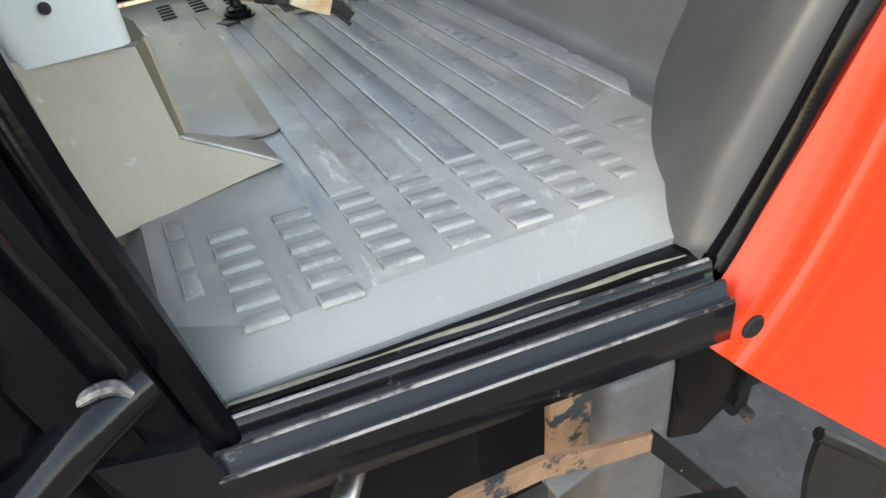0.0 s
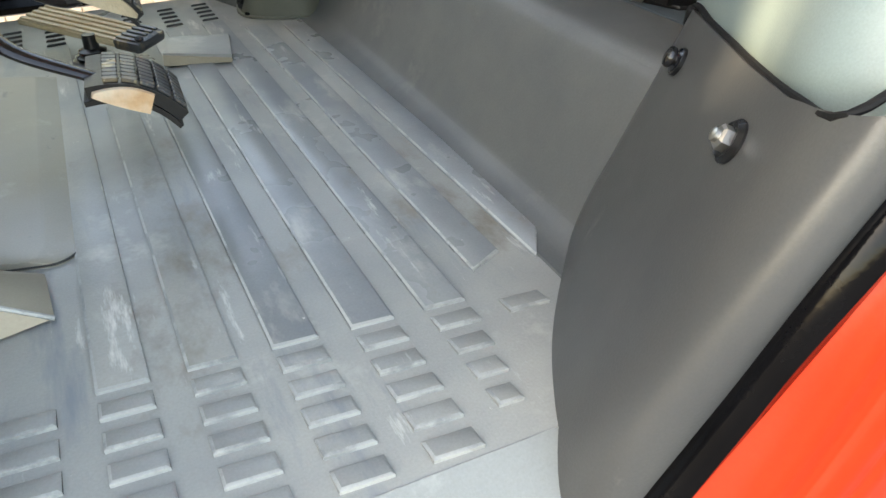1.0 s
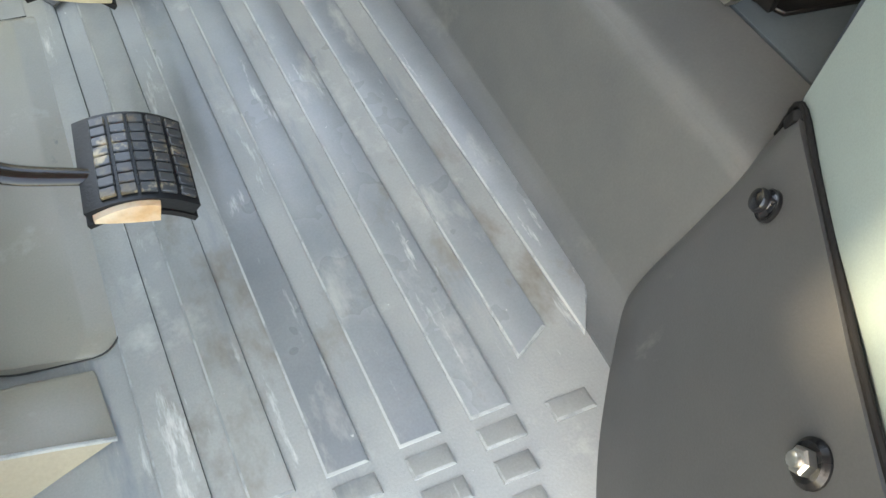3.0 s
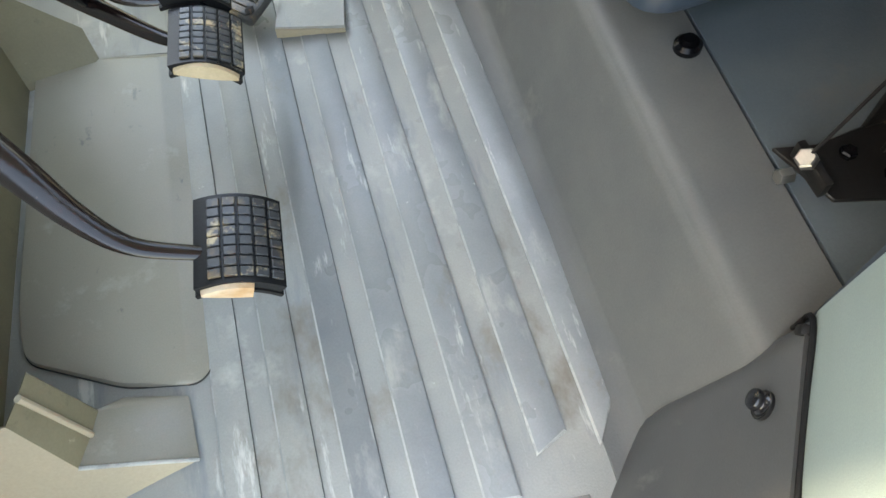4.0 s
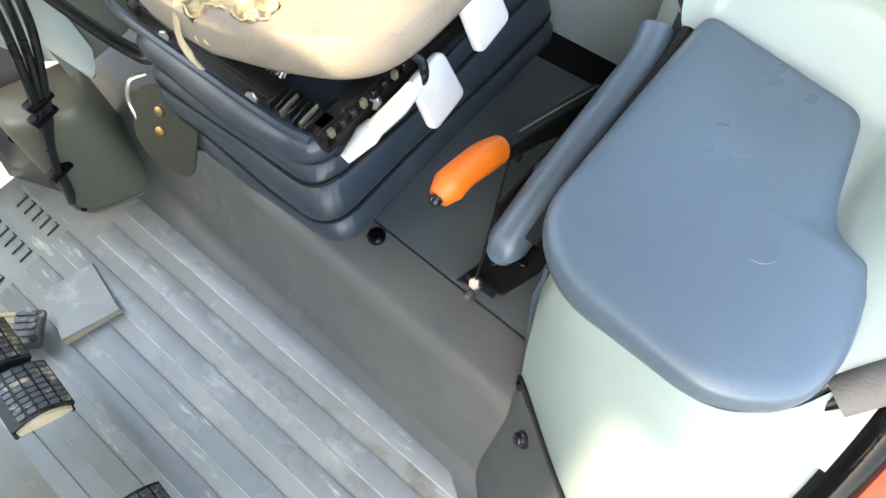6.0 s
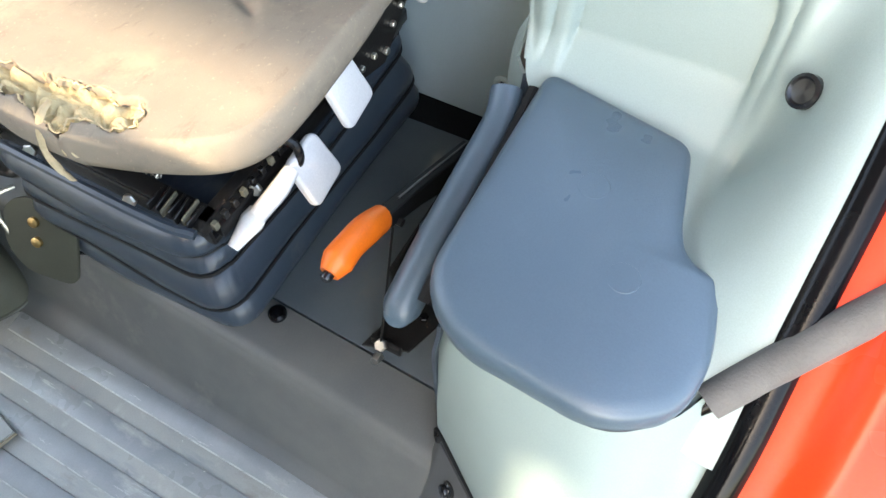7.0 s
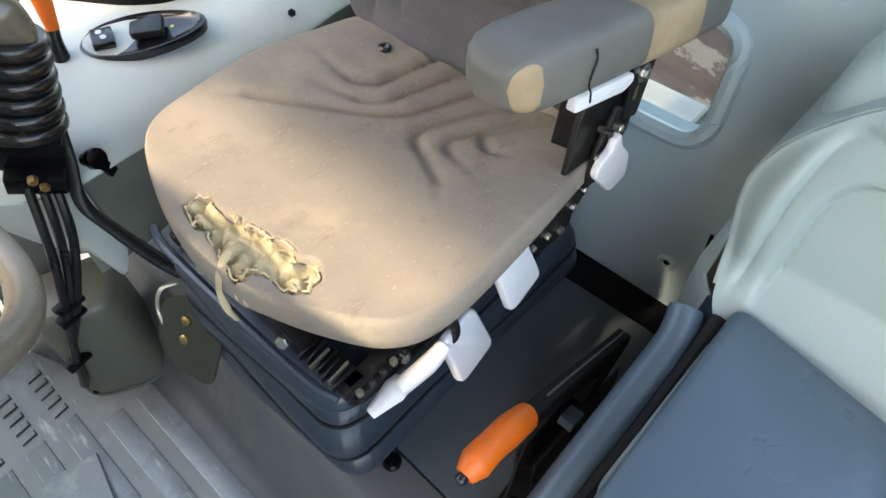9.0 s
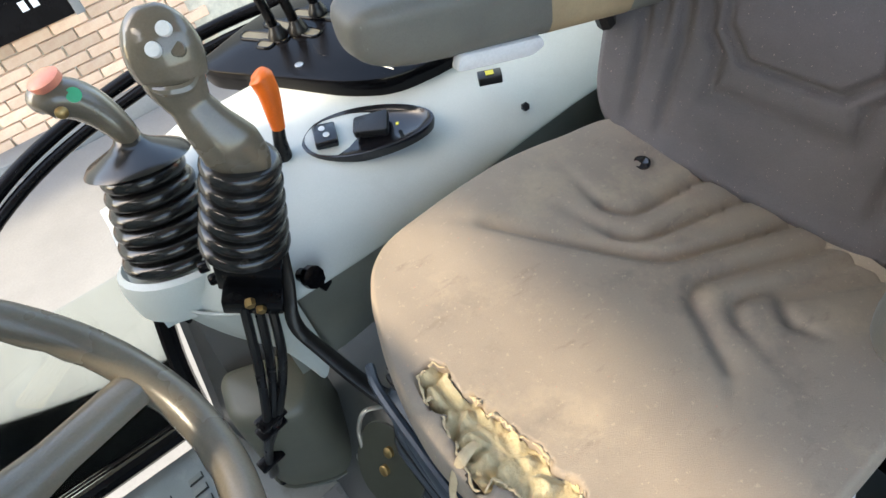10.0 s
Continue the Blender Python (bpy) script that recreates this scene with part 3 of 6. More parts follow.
ARCH = [(0.452, -0.05), (0.482, 0.00), (0.518, 0.085), (0.558, 0.20), (0.64, 0.335), (0.745, 0.475), (0.86, 0.57), (1.0, 0.672), (1.2, 0.80), (1.5, 0.98)]


def mudguard():
    g = thing("mudguard", "glossy orange-red steel mudguard with round plugs", "mudguard")
    line = smooth_line([(x, 0, z) for x, z in [(0.41, -0.10)] + ARCH], 5)
    # a return flange by the door, a step, a raised bead, then the outer skin
    prof = [(0.004, -0.026), (0.012, -0.046), (0.022, -0.058), (0.036, -0.062), (0.042, -0.066), (0.045, -0.072), (0.052, -0.076), (0.068, -0.077), (0.076, -0.081), (0.10, -0.083), (0.15, -0.085), (0.24, -0.090), (0.44, -0.10)]
    def f(u, v):
        k = u * (len(line) - 1)
        a = min(int(k), len(line) - 2)
        p = line[a].lerp(line[a + 1], k - a)
        tang = (line[a + 1] - line[a]).normalized()
        nrm = Vector((tang.z, 0, -tang.x)).lerp(Vector((0.70, 0, -0.715)), max(0, 1 - u * 2.2)).normalized()
        q = v * (len(prof) - 1)
        b = min(int(q), len(prof) - 2)
        o, y = (lerp(prof[b][i], prof[b + 1][i], q - b) for i in (0, 1))
        return p + nrm * o + Vector((0, y, 0))
    # rounded top of the guard, reaching out over the wheel
    def crown(u, v):
        k = lerp(len(line) * 0.46, len(line) - 1, u)
        a = min(int(k), len(line) - 2)
        p = line[a].lerp(line[a + 1], k - a)
        step = 0.010 * smoothstep(0.10, 0.16, v) + 0.008 * math.exp(-((v - 0.20) / 0.04) ** 2)
        return p + Vector((0.010 * v, -0.046 - 0.34 * v, 0.004 + step + 0.018 * math.sin(min(1, v * 3) * math.pi / 2) - 0.05 * v * v))
    part("crown", sheet(crown, 30, 44, 0.003), M_RED, g, sharp=60)
    part("skin", sheet(f, 50, 48, 0.003), M_RED, g, sharp=60)
    for x, z in ((0.433, -0.066), (0.712, -0.348)):
        part("plug", lathe([(0.0125, 0), (0.0125, 0.002), (0.0105, 0.004), (0.008, 0.0035)], Matrix.Translation((x, -0.082 - 0.04 * max(0, x - 0.55), z)) @ pose(0, 0, 0, 90, 0, 0), 18), M_SEAL, g, "dark round plug")


mudguard()


PANEL_TOP = [(-0.02, 0.272), (0.04, 0.255), (0.094, 0.241), (0.17, 0.232), (0.23, 0.227), (0.30, 0.221), (0.366, 0.215)]


def panel_at(s, z):
    """A point of the leaning side panel: s along its foot, z up; its foot swings in towards the mat."""
    d, n = Vector((0.598, 0.801, 0)), Vector((0.801, -0.598, 0))
    lean = 0.40 * z + 0.010 * smoothstep(0.06, -0.03, z) - 0.016 * math.exp(-((s - 0.14) / 0.12) ** 2) * smoothstep(0.10, -0.02, z)
    return Vector((0.433, 0.021, 0)) + d * s + n * lean + Vector((0, 0, z))


def panel_top(s):
    for (a, za), (b, zb) in zip(PANEL_TOP, PANEL_TOP[1:]):
        if s <= b:
            return lerp(za, zb, max(0, (s - a) / (b - a)))
    return PANEL_TOP[-1][1]


def left_panel():
    """The leaning grey panel between floor and wheel arch, with its knob and bolt."""
    p = thing("side_panel", "dark grey moulded side panel with a knob and a bolt", "panel", kind="structure")
    n = Vector((0.801, -0.598, 0))
    post = smooth_line([(0.449, -0.006, -0.06), (0.479, -0.006, 0.00), (0.513, -0.012, 0.085), (0.553, -0.024, 0.20), (0.610, -0.028, 0.30)], 8)
    def f(u, v):
        s = lerp(0.075, lerp(0.300, 0.368, v), (u - 0.3) / 0.7)
        if u < 0.3:
            # bends outwards to the door post
            top = lerp(0.285, panel_top(0.075) + 0.004, u / 0.3)
            z = lerp(-0.040, top, v)
            q = post[0].lerp(post[1], 0)
            for a, b in zip(post, post[1:]):
                if a.z <= z <= b.z:
                    q = a.lerp(b, (z - a.z) / (b.z - a.z))
            t = u / 0.3
            a, c, e = Vector((q.x, q.y, z)), panel_at(-0.008, z), panel_at(0.075, z)
            return a * (1 - t) ** 2 + c * 2 * t * (1 - t) + e * t * t
        z = lerp(-0.040, panel_top(s) + 0.004, v)
        # the end by the step rolls over softly
        w = 0.010 * smoothstep(0.93, 1.0, u) ** 2
        return panel_at(s, z) + n * w
    part("panel_skin", sheet(f, 40, 24, 0.006), M_PANEL, p, sharp=60)
    face = (-n + Vector((0, 0, 0.40))).normalized()
    turned = face.to_track_quat("Z", "Y").to_matrix().to_4x4()
    k = Vector((0.663, 0.219, 0.196)) - face * 0.003
    part("knob_recess", lathe([(0.0125, -0.002), (0.0125, 0.0012), (0.0115, 0.0018), (0.0105, 0.001)], Matrix.Translation(k - Vector((0.0005, 0.0015, 0.001))) @ turned, 20), M_RUBBER, p, "dark rubber ring behind the knob")
    part("knob", lathe([(0.0105, -0.004), (0.0105, 0.0005), (0.0075, 0.002), (0.0070, 0.003), (0.0088, 0.0045), (0.0092, 0.007), (0.0080, 0.0095), (0.004, 0.011)], Matrix.Translation(k) @ turned, 20), M_GLOSS, p, "black plastic knob")
    b = Vector((0.567, 0.064, 0.206))
    part("washer", lathe([(0.0150, -0.004), (0.0150, 0.001), (0.012, 0.004), (0.010, 0.003)], Matrix.Translation(b + face * 0.006) @ turned, 24), M_RUBBER, p)
    part("bolt", joined(bolt_bm(b + face * 0.008, face, 0.0085, 0.008), lathe([(0.0045, 0.008), (0.0045, 0.011), (0.003, 0.012)], Matrix.Translation(b + face * 0.008) @ turned, 12)), M_STEEL, p, "bright hexagon bolt")
    # black gasket along the top
    part("gasket", tube([(0.590, -0.020, 0.292)] + [panel_at(q, z + 0.006) - n * 0.001 for q, z in PANEL_TOP[1:]] + [(0.724, 0.268, 0.180)], 0.0026, 8, 5), M_SEAL, p, "black rubber gasket along the top edge")
    part("gasket_nub", box((0.010, 0.012, 0.020), Matrix.Translation(panel_at(0.357, 0.214)) @ pose(0, 0, 0, 0, -18, 53), 0.003), M_SEAL, p)


left_panel()


def riser_and_platform():
    prof = [(-0.030, 0.0015), (-0.012, 0.003), (0.006, 0.009), (0.020, 0.022), (0.031, 0.042), (0.052, 0.088), (0.070, 0.130), (0.081, 0.155), (0.086, 0.1645), (0.0925, 0.1715), (0.101, 0.1760), (0.14, 0.178), (0.180, 0.178)]
    def f(u, v):
        y = lerp(0.11, 1.38, u)
        k = v * (len(prof) - 1)
        a = min(int(k), len(prof) - 2)
        dx, z = (lerp(prof[a][i], prof[a + 1][i], k - a) for i in (0, 1))
        return (riser_x(y) + dx, y, z)
    r = part("seat_platform", sheet(lambda u, v: f(u, v), 20, 33, 0.008, along=(0.5, 0, 0.5)), M_MAT_DARK)
    tagged(r, "dark grey matted step up to the seat platform", "platform", kind="structure")
    part("platform_mat", prism(rounded([(riser_x(0.23) + 0.1835, 0.23), (riser_x(1.16) + 0.1835, 1.16), (1.215, 1.16), (1.232, 0.40), (1.20, 0.23)], [0.002, 0.002, 0.02, 0.03, 0.002]), 0.150, 0.1785, 0.003), M_MAT_REAR, r, "rear section of the dark mat")
    part("platform_pan", box((0.75, 1.30, 0.03), pose(1.13, 0.76, 0.150), 0.002), M_BLACK, r, "black floor pan")


riser_and_platform()


def rear_wall():
    w = thing("wall_rear", "blue-grey moulded rear cab wall with a small window", "wall", kind="structure")
    # leans back; the window has a rounded corner
    def wx(z):
        return 1.305 + 0.16 * (z - 0.17)
    win = rounded([(0.474, 0.477), (1.15, 0.477), (1.15, 0.667), (0.474, 0.667)], 0.055, 6)
    # upper opening is unseen, added to let light into the cab
    upper = rounded([(0.14, 1.14), (1.36, 1.14), (1.36, 1.56), (0.14, 1.56)], 0.08, 6)
    outer = [(0.0, 0.14), (1.52, 0.14), (1.52, 1.66), (0.0, 1.66)]
    bm = bmesh.new()
    vo = [bm.verts.new((wx(z), y, z)) for y, z in outer]
    vi = [bm.verts.new((wx(z), y, z)) for y, z in win]
    eo = [bm.edges.new((vo[k], vo[(k + 1) % 4])) for k in range(4)]
    ei = [bm.edges.new((vi[k], vi[(k + 1) % len(vi)])) for k in range(len(vi))]
    vu = [bm.verts.new((wx(z), y, z)) for y, z in upper]
    ei += [bm.edges.new((vu[k], vu[(k + 1) % len(vu)])) for k in range(len(vu))]
    bmesh.ops.triangle_fill(bm, use_beauty=True, edges=eo + ei)
    got = bmesh.ops.extrude_face_region(bm, geom=list(bm.faces))
    bmesh.ops.translate(bm, vec=(0.04, 0, 0), verts=[v for v in got["geom"] if isinstance(v, bmesh.types.BMVert)])
    part("wall_skin", bm, M_TRIM, w)
    # raised rounded lip about the window
    lip = [Vector((wx(z) - 0.004, y, z)) for y, z in win]
    ring = []
    for k in range(len(lip) + 1):
        ring.append(lip[k % len(lip)])
    part("window_lip", tube(ring, 0.014, 8, 1), M_TRIM, w)
    part("pane", prism([(0.46, 0.465), (1.17, 0.465), (1.17, 0.68), (0.46, 0.68)], 0.0, 0.004, 0, 1, Matrix(((0, 0, 1, 1.395), (1, 0, 0, 0), (0, 1, 0, 0), (0, 0, 0, 1)))), M_GLASS, w).visible_shadow = False
    part("socket", lathe([(0.017, 0.0), (0.017, 0.003), (0.013, 0.006), (0.008, 0.005), (0.007, -0.004)], Matrix.Translation((wx(0.255) - 0.001, 0.455, 0.255)) @ pose(0, 0, 0, 0, -90, 0), 20), M_TRIM, w)
    part("screw", bolt_bm((wx(0.255) - 0.002, 0.455, 0.255), (-1, 0, 0), 0.006, 0.003), M_BLACK, w)
    part("slot", tube([(1.200, 0.376, 0.373), (1.222, 0.382, 0.412), (1.243, 0.388, 0.450)], 0.003, 6, 2), M_BLACK, w)


rear_wall()
# ---- passenger seat on the mudguard ----
PADLINE = [(0.766, 0.292), (0.722, 0.240), (0.708, 0.085), (0.748, 0.028), (0.80, 0.016), (0.888, 0.030), (0.903, 0.072), (0.935, 0.086), (1.044, 0.110), (1.078, 0.297)]


def fender_moulding():
    g = thing("wheel_arch_moulding", "pale grey-green moulded wheel arch with a backrest recess", "moulding", kind="structure")
    arch = smooth_line([(x, 0, z) for x, z in ARCH], 8)
    def arch_z(x):
        for p, q in zip(arch, arch[1:]):
            if p.x <= x <= q.x:
                return lerp(p.z, q.z, (x - p.x) / (q.x - p.x))
        return arch[-1].z if x > 1 else arch[0].z
    def arch_x(z):
        for p, q in zip(arch, arch[1:]):
            if p.z <= z <= q.z:
                return lerp(p.x, q.x, (z - p.z) / (q.z - p.z))
        return arch[-1].x
    # front: from the gasket up to the seat pad, bulging a little
    low = [(0.728, 0.266), (0.698, 0.224), (0.656, 0.165), (0.615, 0.102), (0.578, 0.045)]
    top = [(0.754, 0.266), (0.738, 0.242), (0.722, 0.190), (0.712, 0.090), (0.748, 0.034)]
    rings = []
    for z in (0.222, 0.235, 0.26, 0.30, 0.35, 0.40, 0.45, 0.49, 0.515, 0.535):
        t = (z - 0.222) / 0.313
        k = t ** 1.35
        pts = [tuple(Vector(a).lerp(Vector(b), k)) + (z + 0.034 * (1 - t) * smoothstep(0.5, 4.5, i),) for i, (a, b) in enumerate(zip(low, top))]
        zz = z + 0.040 * (1 - t)
        pts.append((arch_x(zz) - 0.012, 0.002, zz))
        pts.append((arch_x(zz) + 0.004, -0.026, zz))
        rings.append(smooth_line(pts, 5))
    skirt = [Vector(q) + Vector((0.016, 0.004, -0.046)) for q in rings[0]]
    rings.insert(0, skirt)
    part("front_face", loft(rings, closed=False, caps=False), M_PLASTIC, g, sharp=60)

    # seat bed and backrest in one skin: flat, a soft corner, up the back, and the shelf above
    def inner_y(x):
        return lerp(0.300, 0.364, smoothstep(1.03, 1.13, x))
    prof = smooth_line([(0.748, 0, 0.533), (0.85, 0, 0.533), (0.95, 0, 0.533), (1.03, 0, 0.533), (1.064, 0, 0.540), (1.082, 0, 0.568), (1.096, 0, 0.62), (1.112, 0, 0.68), (1.132, 0, 0.75), (1.148, 0, 0.80), (1.172, 0, 0.842), (1.22, 0, 0.865), (1.30, 0, 0.875), (1.40, 0, 0.885), (1.53, 0, 0.905)], 8)
    knee = next(k for k, p in enumerate(prof) if p.x >= 0.95)
    rise = next(k for k, p in enumerate(prof) if p.z >= 0.555)
    def back(u, v):
        k = v * (len(prof) - 1)
        a = min(int(k), len(prof) - 2)
        p = prof[a].lerp(prof[a + 1], k - a)
        far = inner_y(p.x) - 0.002 - 0.145 * smoothstep(0.63, 0.878, p.z) ** 1.4
        far -= 0.036 * smoothstep(0.83, 0.748, p.x)
        y = lerp(-0.028, far, u)
        # sunken panel in a stepped, rounded rim
        up = smoothstep(0.54, 0.60, p.z)
        r = (max((p.z - 0.535) / 0.192, 0) ** 5 + (abs(y - 0.184) / 0.106) ** 5) ** 0.2
        r2 = (max((p.z - 0.535) / 0.236, 0) ** 5 + (abs(y - 0.190) / 0.124) ** 5) ** 0.2
        x = p.x + up * (0.017 * smoothstep(1.03, 0.95, r) + 0.017 * smoothstep(1.05, 0.97, r2)) + 0.028 * smoothstep(far - 0.055, far, y) ** 2.2 * up
        z = p.z - 0.030 * smoothstep(far - 0.07, far, y) ** 2 * smoothstep(0.76, 0.86, p.z)
        q = Vector((x, y, z))
        xa = p.x if k < knee else lerp(prof[knee].x, 1.53, (k - knee) / (len(prof) - 1 - knee))
        t = Vector((xa, y, arch_z(xa) + 0.004))
        q = q.lerp(t, smoothstep(0.092, -0.02, y))
        # hand pocket by the drain
        g = math.exp(-(((q.x - 1.045) / 0.035) ** 2 + ((q.y - 0.048) / 0.020) ** 2))
        return q + Vector((0.010, 0.006, -0.045)) * g
    part("seat_and_back", sheet(back, 100, 190, 0.004), M_PLASTIC, g, sharp=80)
    # inner side wall down to the platform
    def h(u, v, x0=0.735, x1=1.085):
        x = lerp(x0, x1, u)
        y0 = inner_y(x) - 0.028 * smoothstep(0.90, 0.735, x)
        zt = lerp(0.533, 0.620, smoothstep(1.105, 1.145, x))
        z = lerp(zt, 0.165, v)
        return (x, y0 + 0.010 * smoothstep(0, 0.25, v) - 0.012 * (1.40 - x) / 0.665 - 0.012 * smoothstep(0.535, 0.57, z), z)
    part("vinyl_side", sheet(h, 28, 16, 0.004), M_BELLOWS, g, "dark blue vinyl on the side under the seat pad", sharp=60)
    part("inner_side", sheet(lambda u, v: h(u, v, 1.0855, 1.40), 28, 24, 0.004), M_PLASTIC, g, sharp=60)
    part("rear_rib", tube([(1.196, 0.306, 0.690), (1.212, 0.298, 0.728), (1.240, 0.284, 0.757), (1.28, 0.265, 0.782), (1.35, 0.242, 0.800)], [0.012, 0.040, 0.052, 0.056, 0.054], 22, 6), M_PLASTIC, g)
    def shoulder(u, v):
        e = back(1, lerp(rise / (len(prof) - 1), 1, v))
        return Vector((lerp(e.x, max(1.42, e.x + 0.02), u), e.y, e.z - 0.02 * u))
    part("shoulder", sheet(shoulder, 16, 80, 0.004), M_PLASTIC, g, sharp=80)
    spot = min((back(a / 72, b / 150) for a in range(73) for b in range(151)), key=lambda q: (q - Vector((1.079, 0.032, 0.642))).length)
    part("drain", lathe([(0.0175, -0.006), (0.0175, 0.003), (0.014, 0.005), (0.012, 0.002), (0.0, 0.001)], Matrix.Translation(spot + Vector((-0.010, 0.006, 0.010))) @ Vector((-0.62, 0.62, 0.48)).to_track_quat("Z", "Y").to_matrix().to_4x4(), 20), M_GLOSS, g, "dark oval drain plug")
    part("speaker_disc", lathe([(0.075, 0), (0.075, 0.004), (0.068, 0.007), (0.0, 0.007)], Matrix.Translation((1.32, 0.03, 0.895)) @ pose(0, 0, 0, 10, -30, 0), 30), M_TRIM, g)


fender_moulding()


def passenger_seat():
    s = thing("passenger_seat", "dark blue vinyl passenger seat pad on the wheel arch", "seat pad")
    out = rounded(PADLINE, [0.05, 0.05, 0.06, 0.05, 0.05, 0.008, 0.03, 0.03, 0.02, 0.02], 6)
    cx, cy = 0.88, 0.17
    def ring(k, z):
        return [(cx + (x - cx) * k, cy + (y - cy) * k, z) for x, y in out]
    rings = [ring(0.985, 0.520), ring(1.0, 0.532), ring(1.004, 0.545), ring(0.995, 0.556), ring(0.97, 0.5625), ring(0.90, 0.5655), ring(0.75, 0.568), ring(0.55, 0.570), ring(0.3, 0.571)]
    part("pad", loft(rings), M_NAVY, s, sharp=60)
    for x, y in ((0.935, 0.184), (0.847, 0.119)):
        part("button", lathe([(0.017, 0.0), (0.017, 0.0006), (0.0165, 0.0012), (0.0, 0.0014)], Matrix.Translation((x, y, 0.5700)), 24), M_NAVY, s, "faint round disc under the vinyl")
    part("side_roll", tube([(0.768, 0.334, 0.428), (0.776, 0.332, 0.437), (0.851, 0.330, 0.466), (0.960, 0.329, 0.494), (1.024, 0.331, 0.510), (1.058, 0.340, 0.526)],
                           [0.012, 0.023, 0.024, 0.023, 0.021, 0.020], 18), M_NAVY, s, "rolled vinyl edge running down beside the pad")
    # black tube that stands for the shade between pad and roll
    part("gap_liner", tube([(0.785, 0.306, 0.455), (0.835, 0.304, 0.480), (0.90, 0.302, 0.500), (0.965, 0.302, 0.515), (1.03, 0.303, 0.530), (1.06, 0.304, 0.540)], 0.010, 8), M_SEAL, s, "dark strip painting the shaded gap beside the pad roll")


passenger_seat()


def grab_rail():
    g = thing("grab_rail", "foam-covered grab rail beside the passenger seat", "grab rail")
    part("foam_sleeve", tube([(0.790, 0.005, 0.523), (0.846, -0.042, 0.569), (0.903, -0.091, 0.616), (1.02, -0.19, 0.71)], 0.0178, 18, 6), M_FOAMTUBE, g)
    part("rail_core", tube([(0.770, 0.015, 0.490), (0.782, 0.011, 0.512), (0.80, -0.004, 0.532)], 0.010, 10, 3), M_BLACK, g)


grab_rail()


# ---- driver's seat ----
def rounded_open(points, r):
    out = [points[0]]
    for a, p, b in zip(points, points[1:], points[2:]):
        u, v = (Vector(a) - Vector(p)).normalized() * r, (Vector(b) - Vector(p)).normalized() * r
        out += [(p[0] + u.x, p[1] + u.y), (p[0] + (u.x + v.x) * 0.25, p[1] + (u.y + v.y) * 0.25), (p[0] + v.x, p[1] + v.y)]
    return out + [points[-1]]


def driver_seat():
    s = thing("driver_seat", "worn brown cloth driver's seat with a torn front edge", "seat")
    # cushion outline
    out = [(0.710, 0.70), (0.742, 0.610), (0.783, 0.540), (0.845, 0.512), (0.97, 0.514), (1.10, 0.528), (1.19, 0.560), (1.215, 0.76), (1.20, 0.985), (1.08, 1.020), (0.88, 1.022), (0.785, 0.998), (0.735, 0.905), (0.708, 0.79)]
    line = smooth_line(out + [out[0]], 20)[:-1]
    c = Vector((0.95, 0.762, 0))
    # moulded grooves run forward from the rear and spread to both sides
    GROOVES = [rounded_open(w, 0.012) for w in ([(1.215, 0.858), (1.075, 0.864), (1.05, 0.893), (1.052, 1.005)], [(1.215, 0.800), (1.055, 0.828), (1.030, 0.853), (0.988, 0.970)],
                                        [(1.215, 0.738), (1.052, 0.789), (1.027, 0.815), (0.92, 0.955), (0.861, 1.013)], [(1.215, 0.688), (1.049, 0.750), (1.025, 0.738), (0.982, 0.654), (0.92, 0.595)],
                                        [(1.215, 0.653), (1.057, 0.708), (1.035, 0.686), (1.002, 0.580)], [(1.215, 0.625), (1.097, 0.680), (1.072, 0.655), (1.083, 0.602)])]
    def surf(x, y):
        u, v = (x - 0.70) / 0.52, (y - 0.762) / 0.25
        z = 0.612 - 0.044 * u - 0.018 * smoothstep(0.5, 1.0, u)
        z += 0.016 * smoothstep(0.35, 1.0, abs(v)) * smoothstep(0.15, 0.6, u)
        z -= 0.030 * smoothstep(0.16, -0.05, u) ** 1.5
        for k, way in enumerate(GROOVES):
            d, w = 9.0, 0.0
            for q, ((x0, y0), (x1, y1)) in enumerate(zip(way, way[1:])):
                ex, ey = x1 - x0, y1 - y0
                h = min(1, max(0, ((x - x0) * ex + (y - y0) * ey) / (ex * ex + ey * ey)))
                e = math.hypot(x - x0 - ex * h, y - y0 - ey * h)
                if e < d:
                    d, w = e, (q + h) / (len(way) - 1)
            z -= (0.0125 if k < 3 else 0.0100) * math.exp(-(d / 0.0085) ** 2) * smoothstep(1.0, 0.72, w)
        # dished seat, raised bolsters outside the last groove
        z -= 0.010 * math.exp(-((x - 0.97) / 0.13) ** 2 - ((y - 0.77) / 0.13) ** 2)
        return z
    def tear(x, y):
        """1 inside the tear, 0 outside."""
        rag = 0.006 * noise.noise(Vector((x * 45, y * 45, 0))) + 0.004 * noise.noise(Vector((x * 130, y * 130, 5)))
        best = 0.0
        for (x0, y0), (x1, y1), r in (((0.752, 0.822), (0.750, 0.800), 0.016), ((0.751, 0.768), (0.766, 0.655), 0.0215), ((0.748, 0.745), (0.733, 0.722), 0.016)):
            ex, ey = x1 - x0, y1 - y0
            h = min(1, max(0, ((x - x0) * ex + (y - y0) * ey) / (ex * ex + ey * ey)))
            best = max(best, smoothstep(r + rag + 0.002, r + rag - 0.002, math.hypot(x - x0 - ex * h, y - y0 - ey * h)))
        return best
    def ring(k, dz=None):
        r = []
        for p in line:
            x, y = c.x + (p.x - c.x) * k, c.y + (p.y - c.y) * k
            r.append((x, y, surf(x, y) - 0.022 * tear(x, y) if dz is None else dz))
        return r
    rings = [ring(0.80, 0.536), ring(0.90, 0.538), ring(0.965, 0.545), ring(0.990, 0.558)]
    edge = []
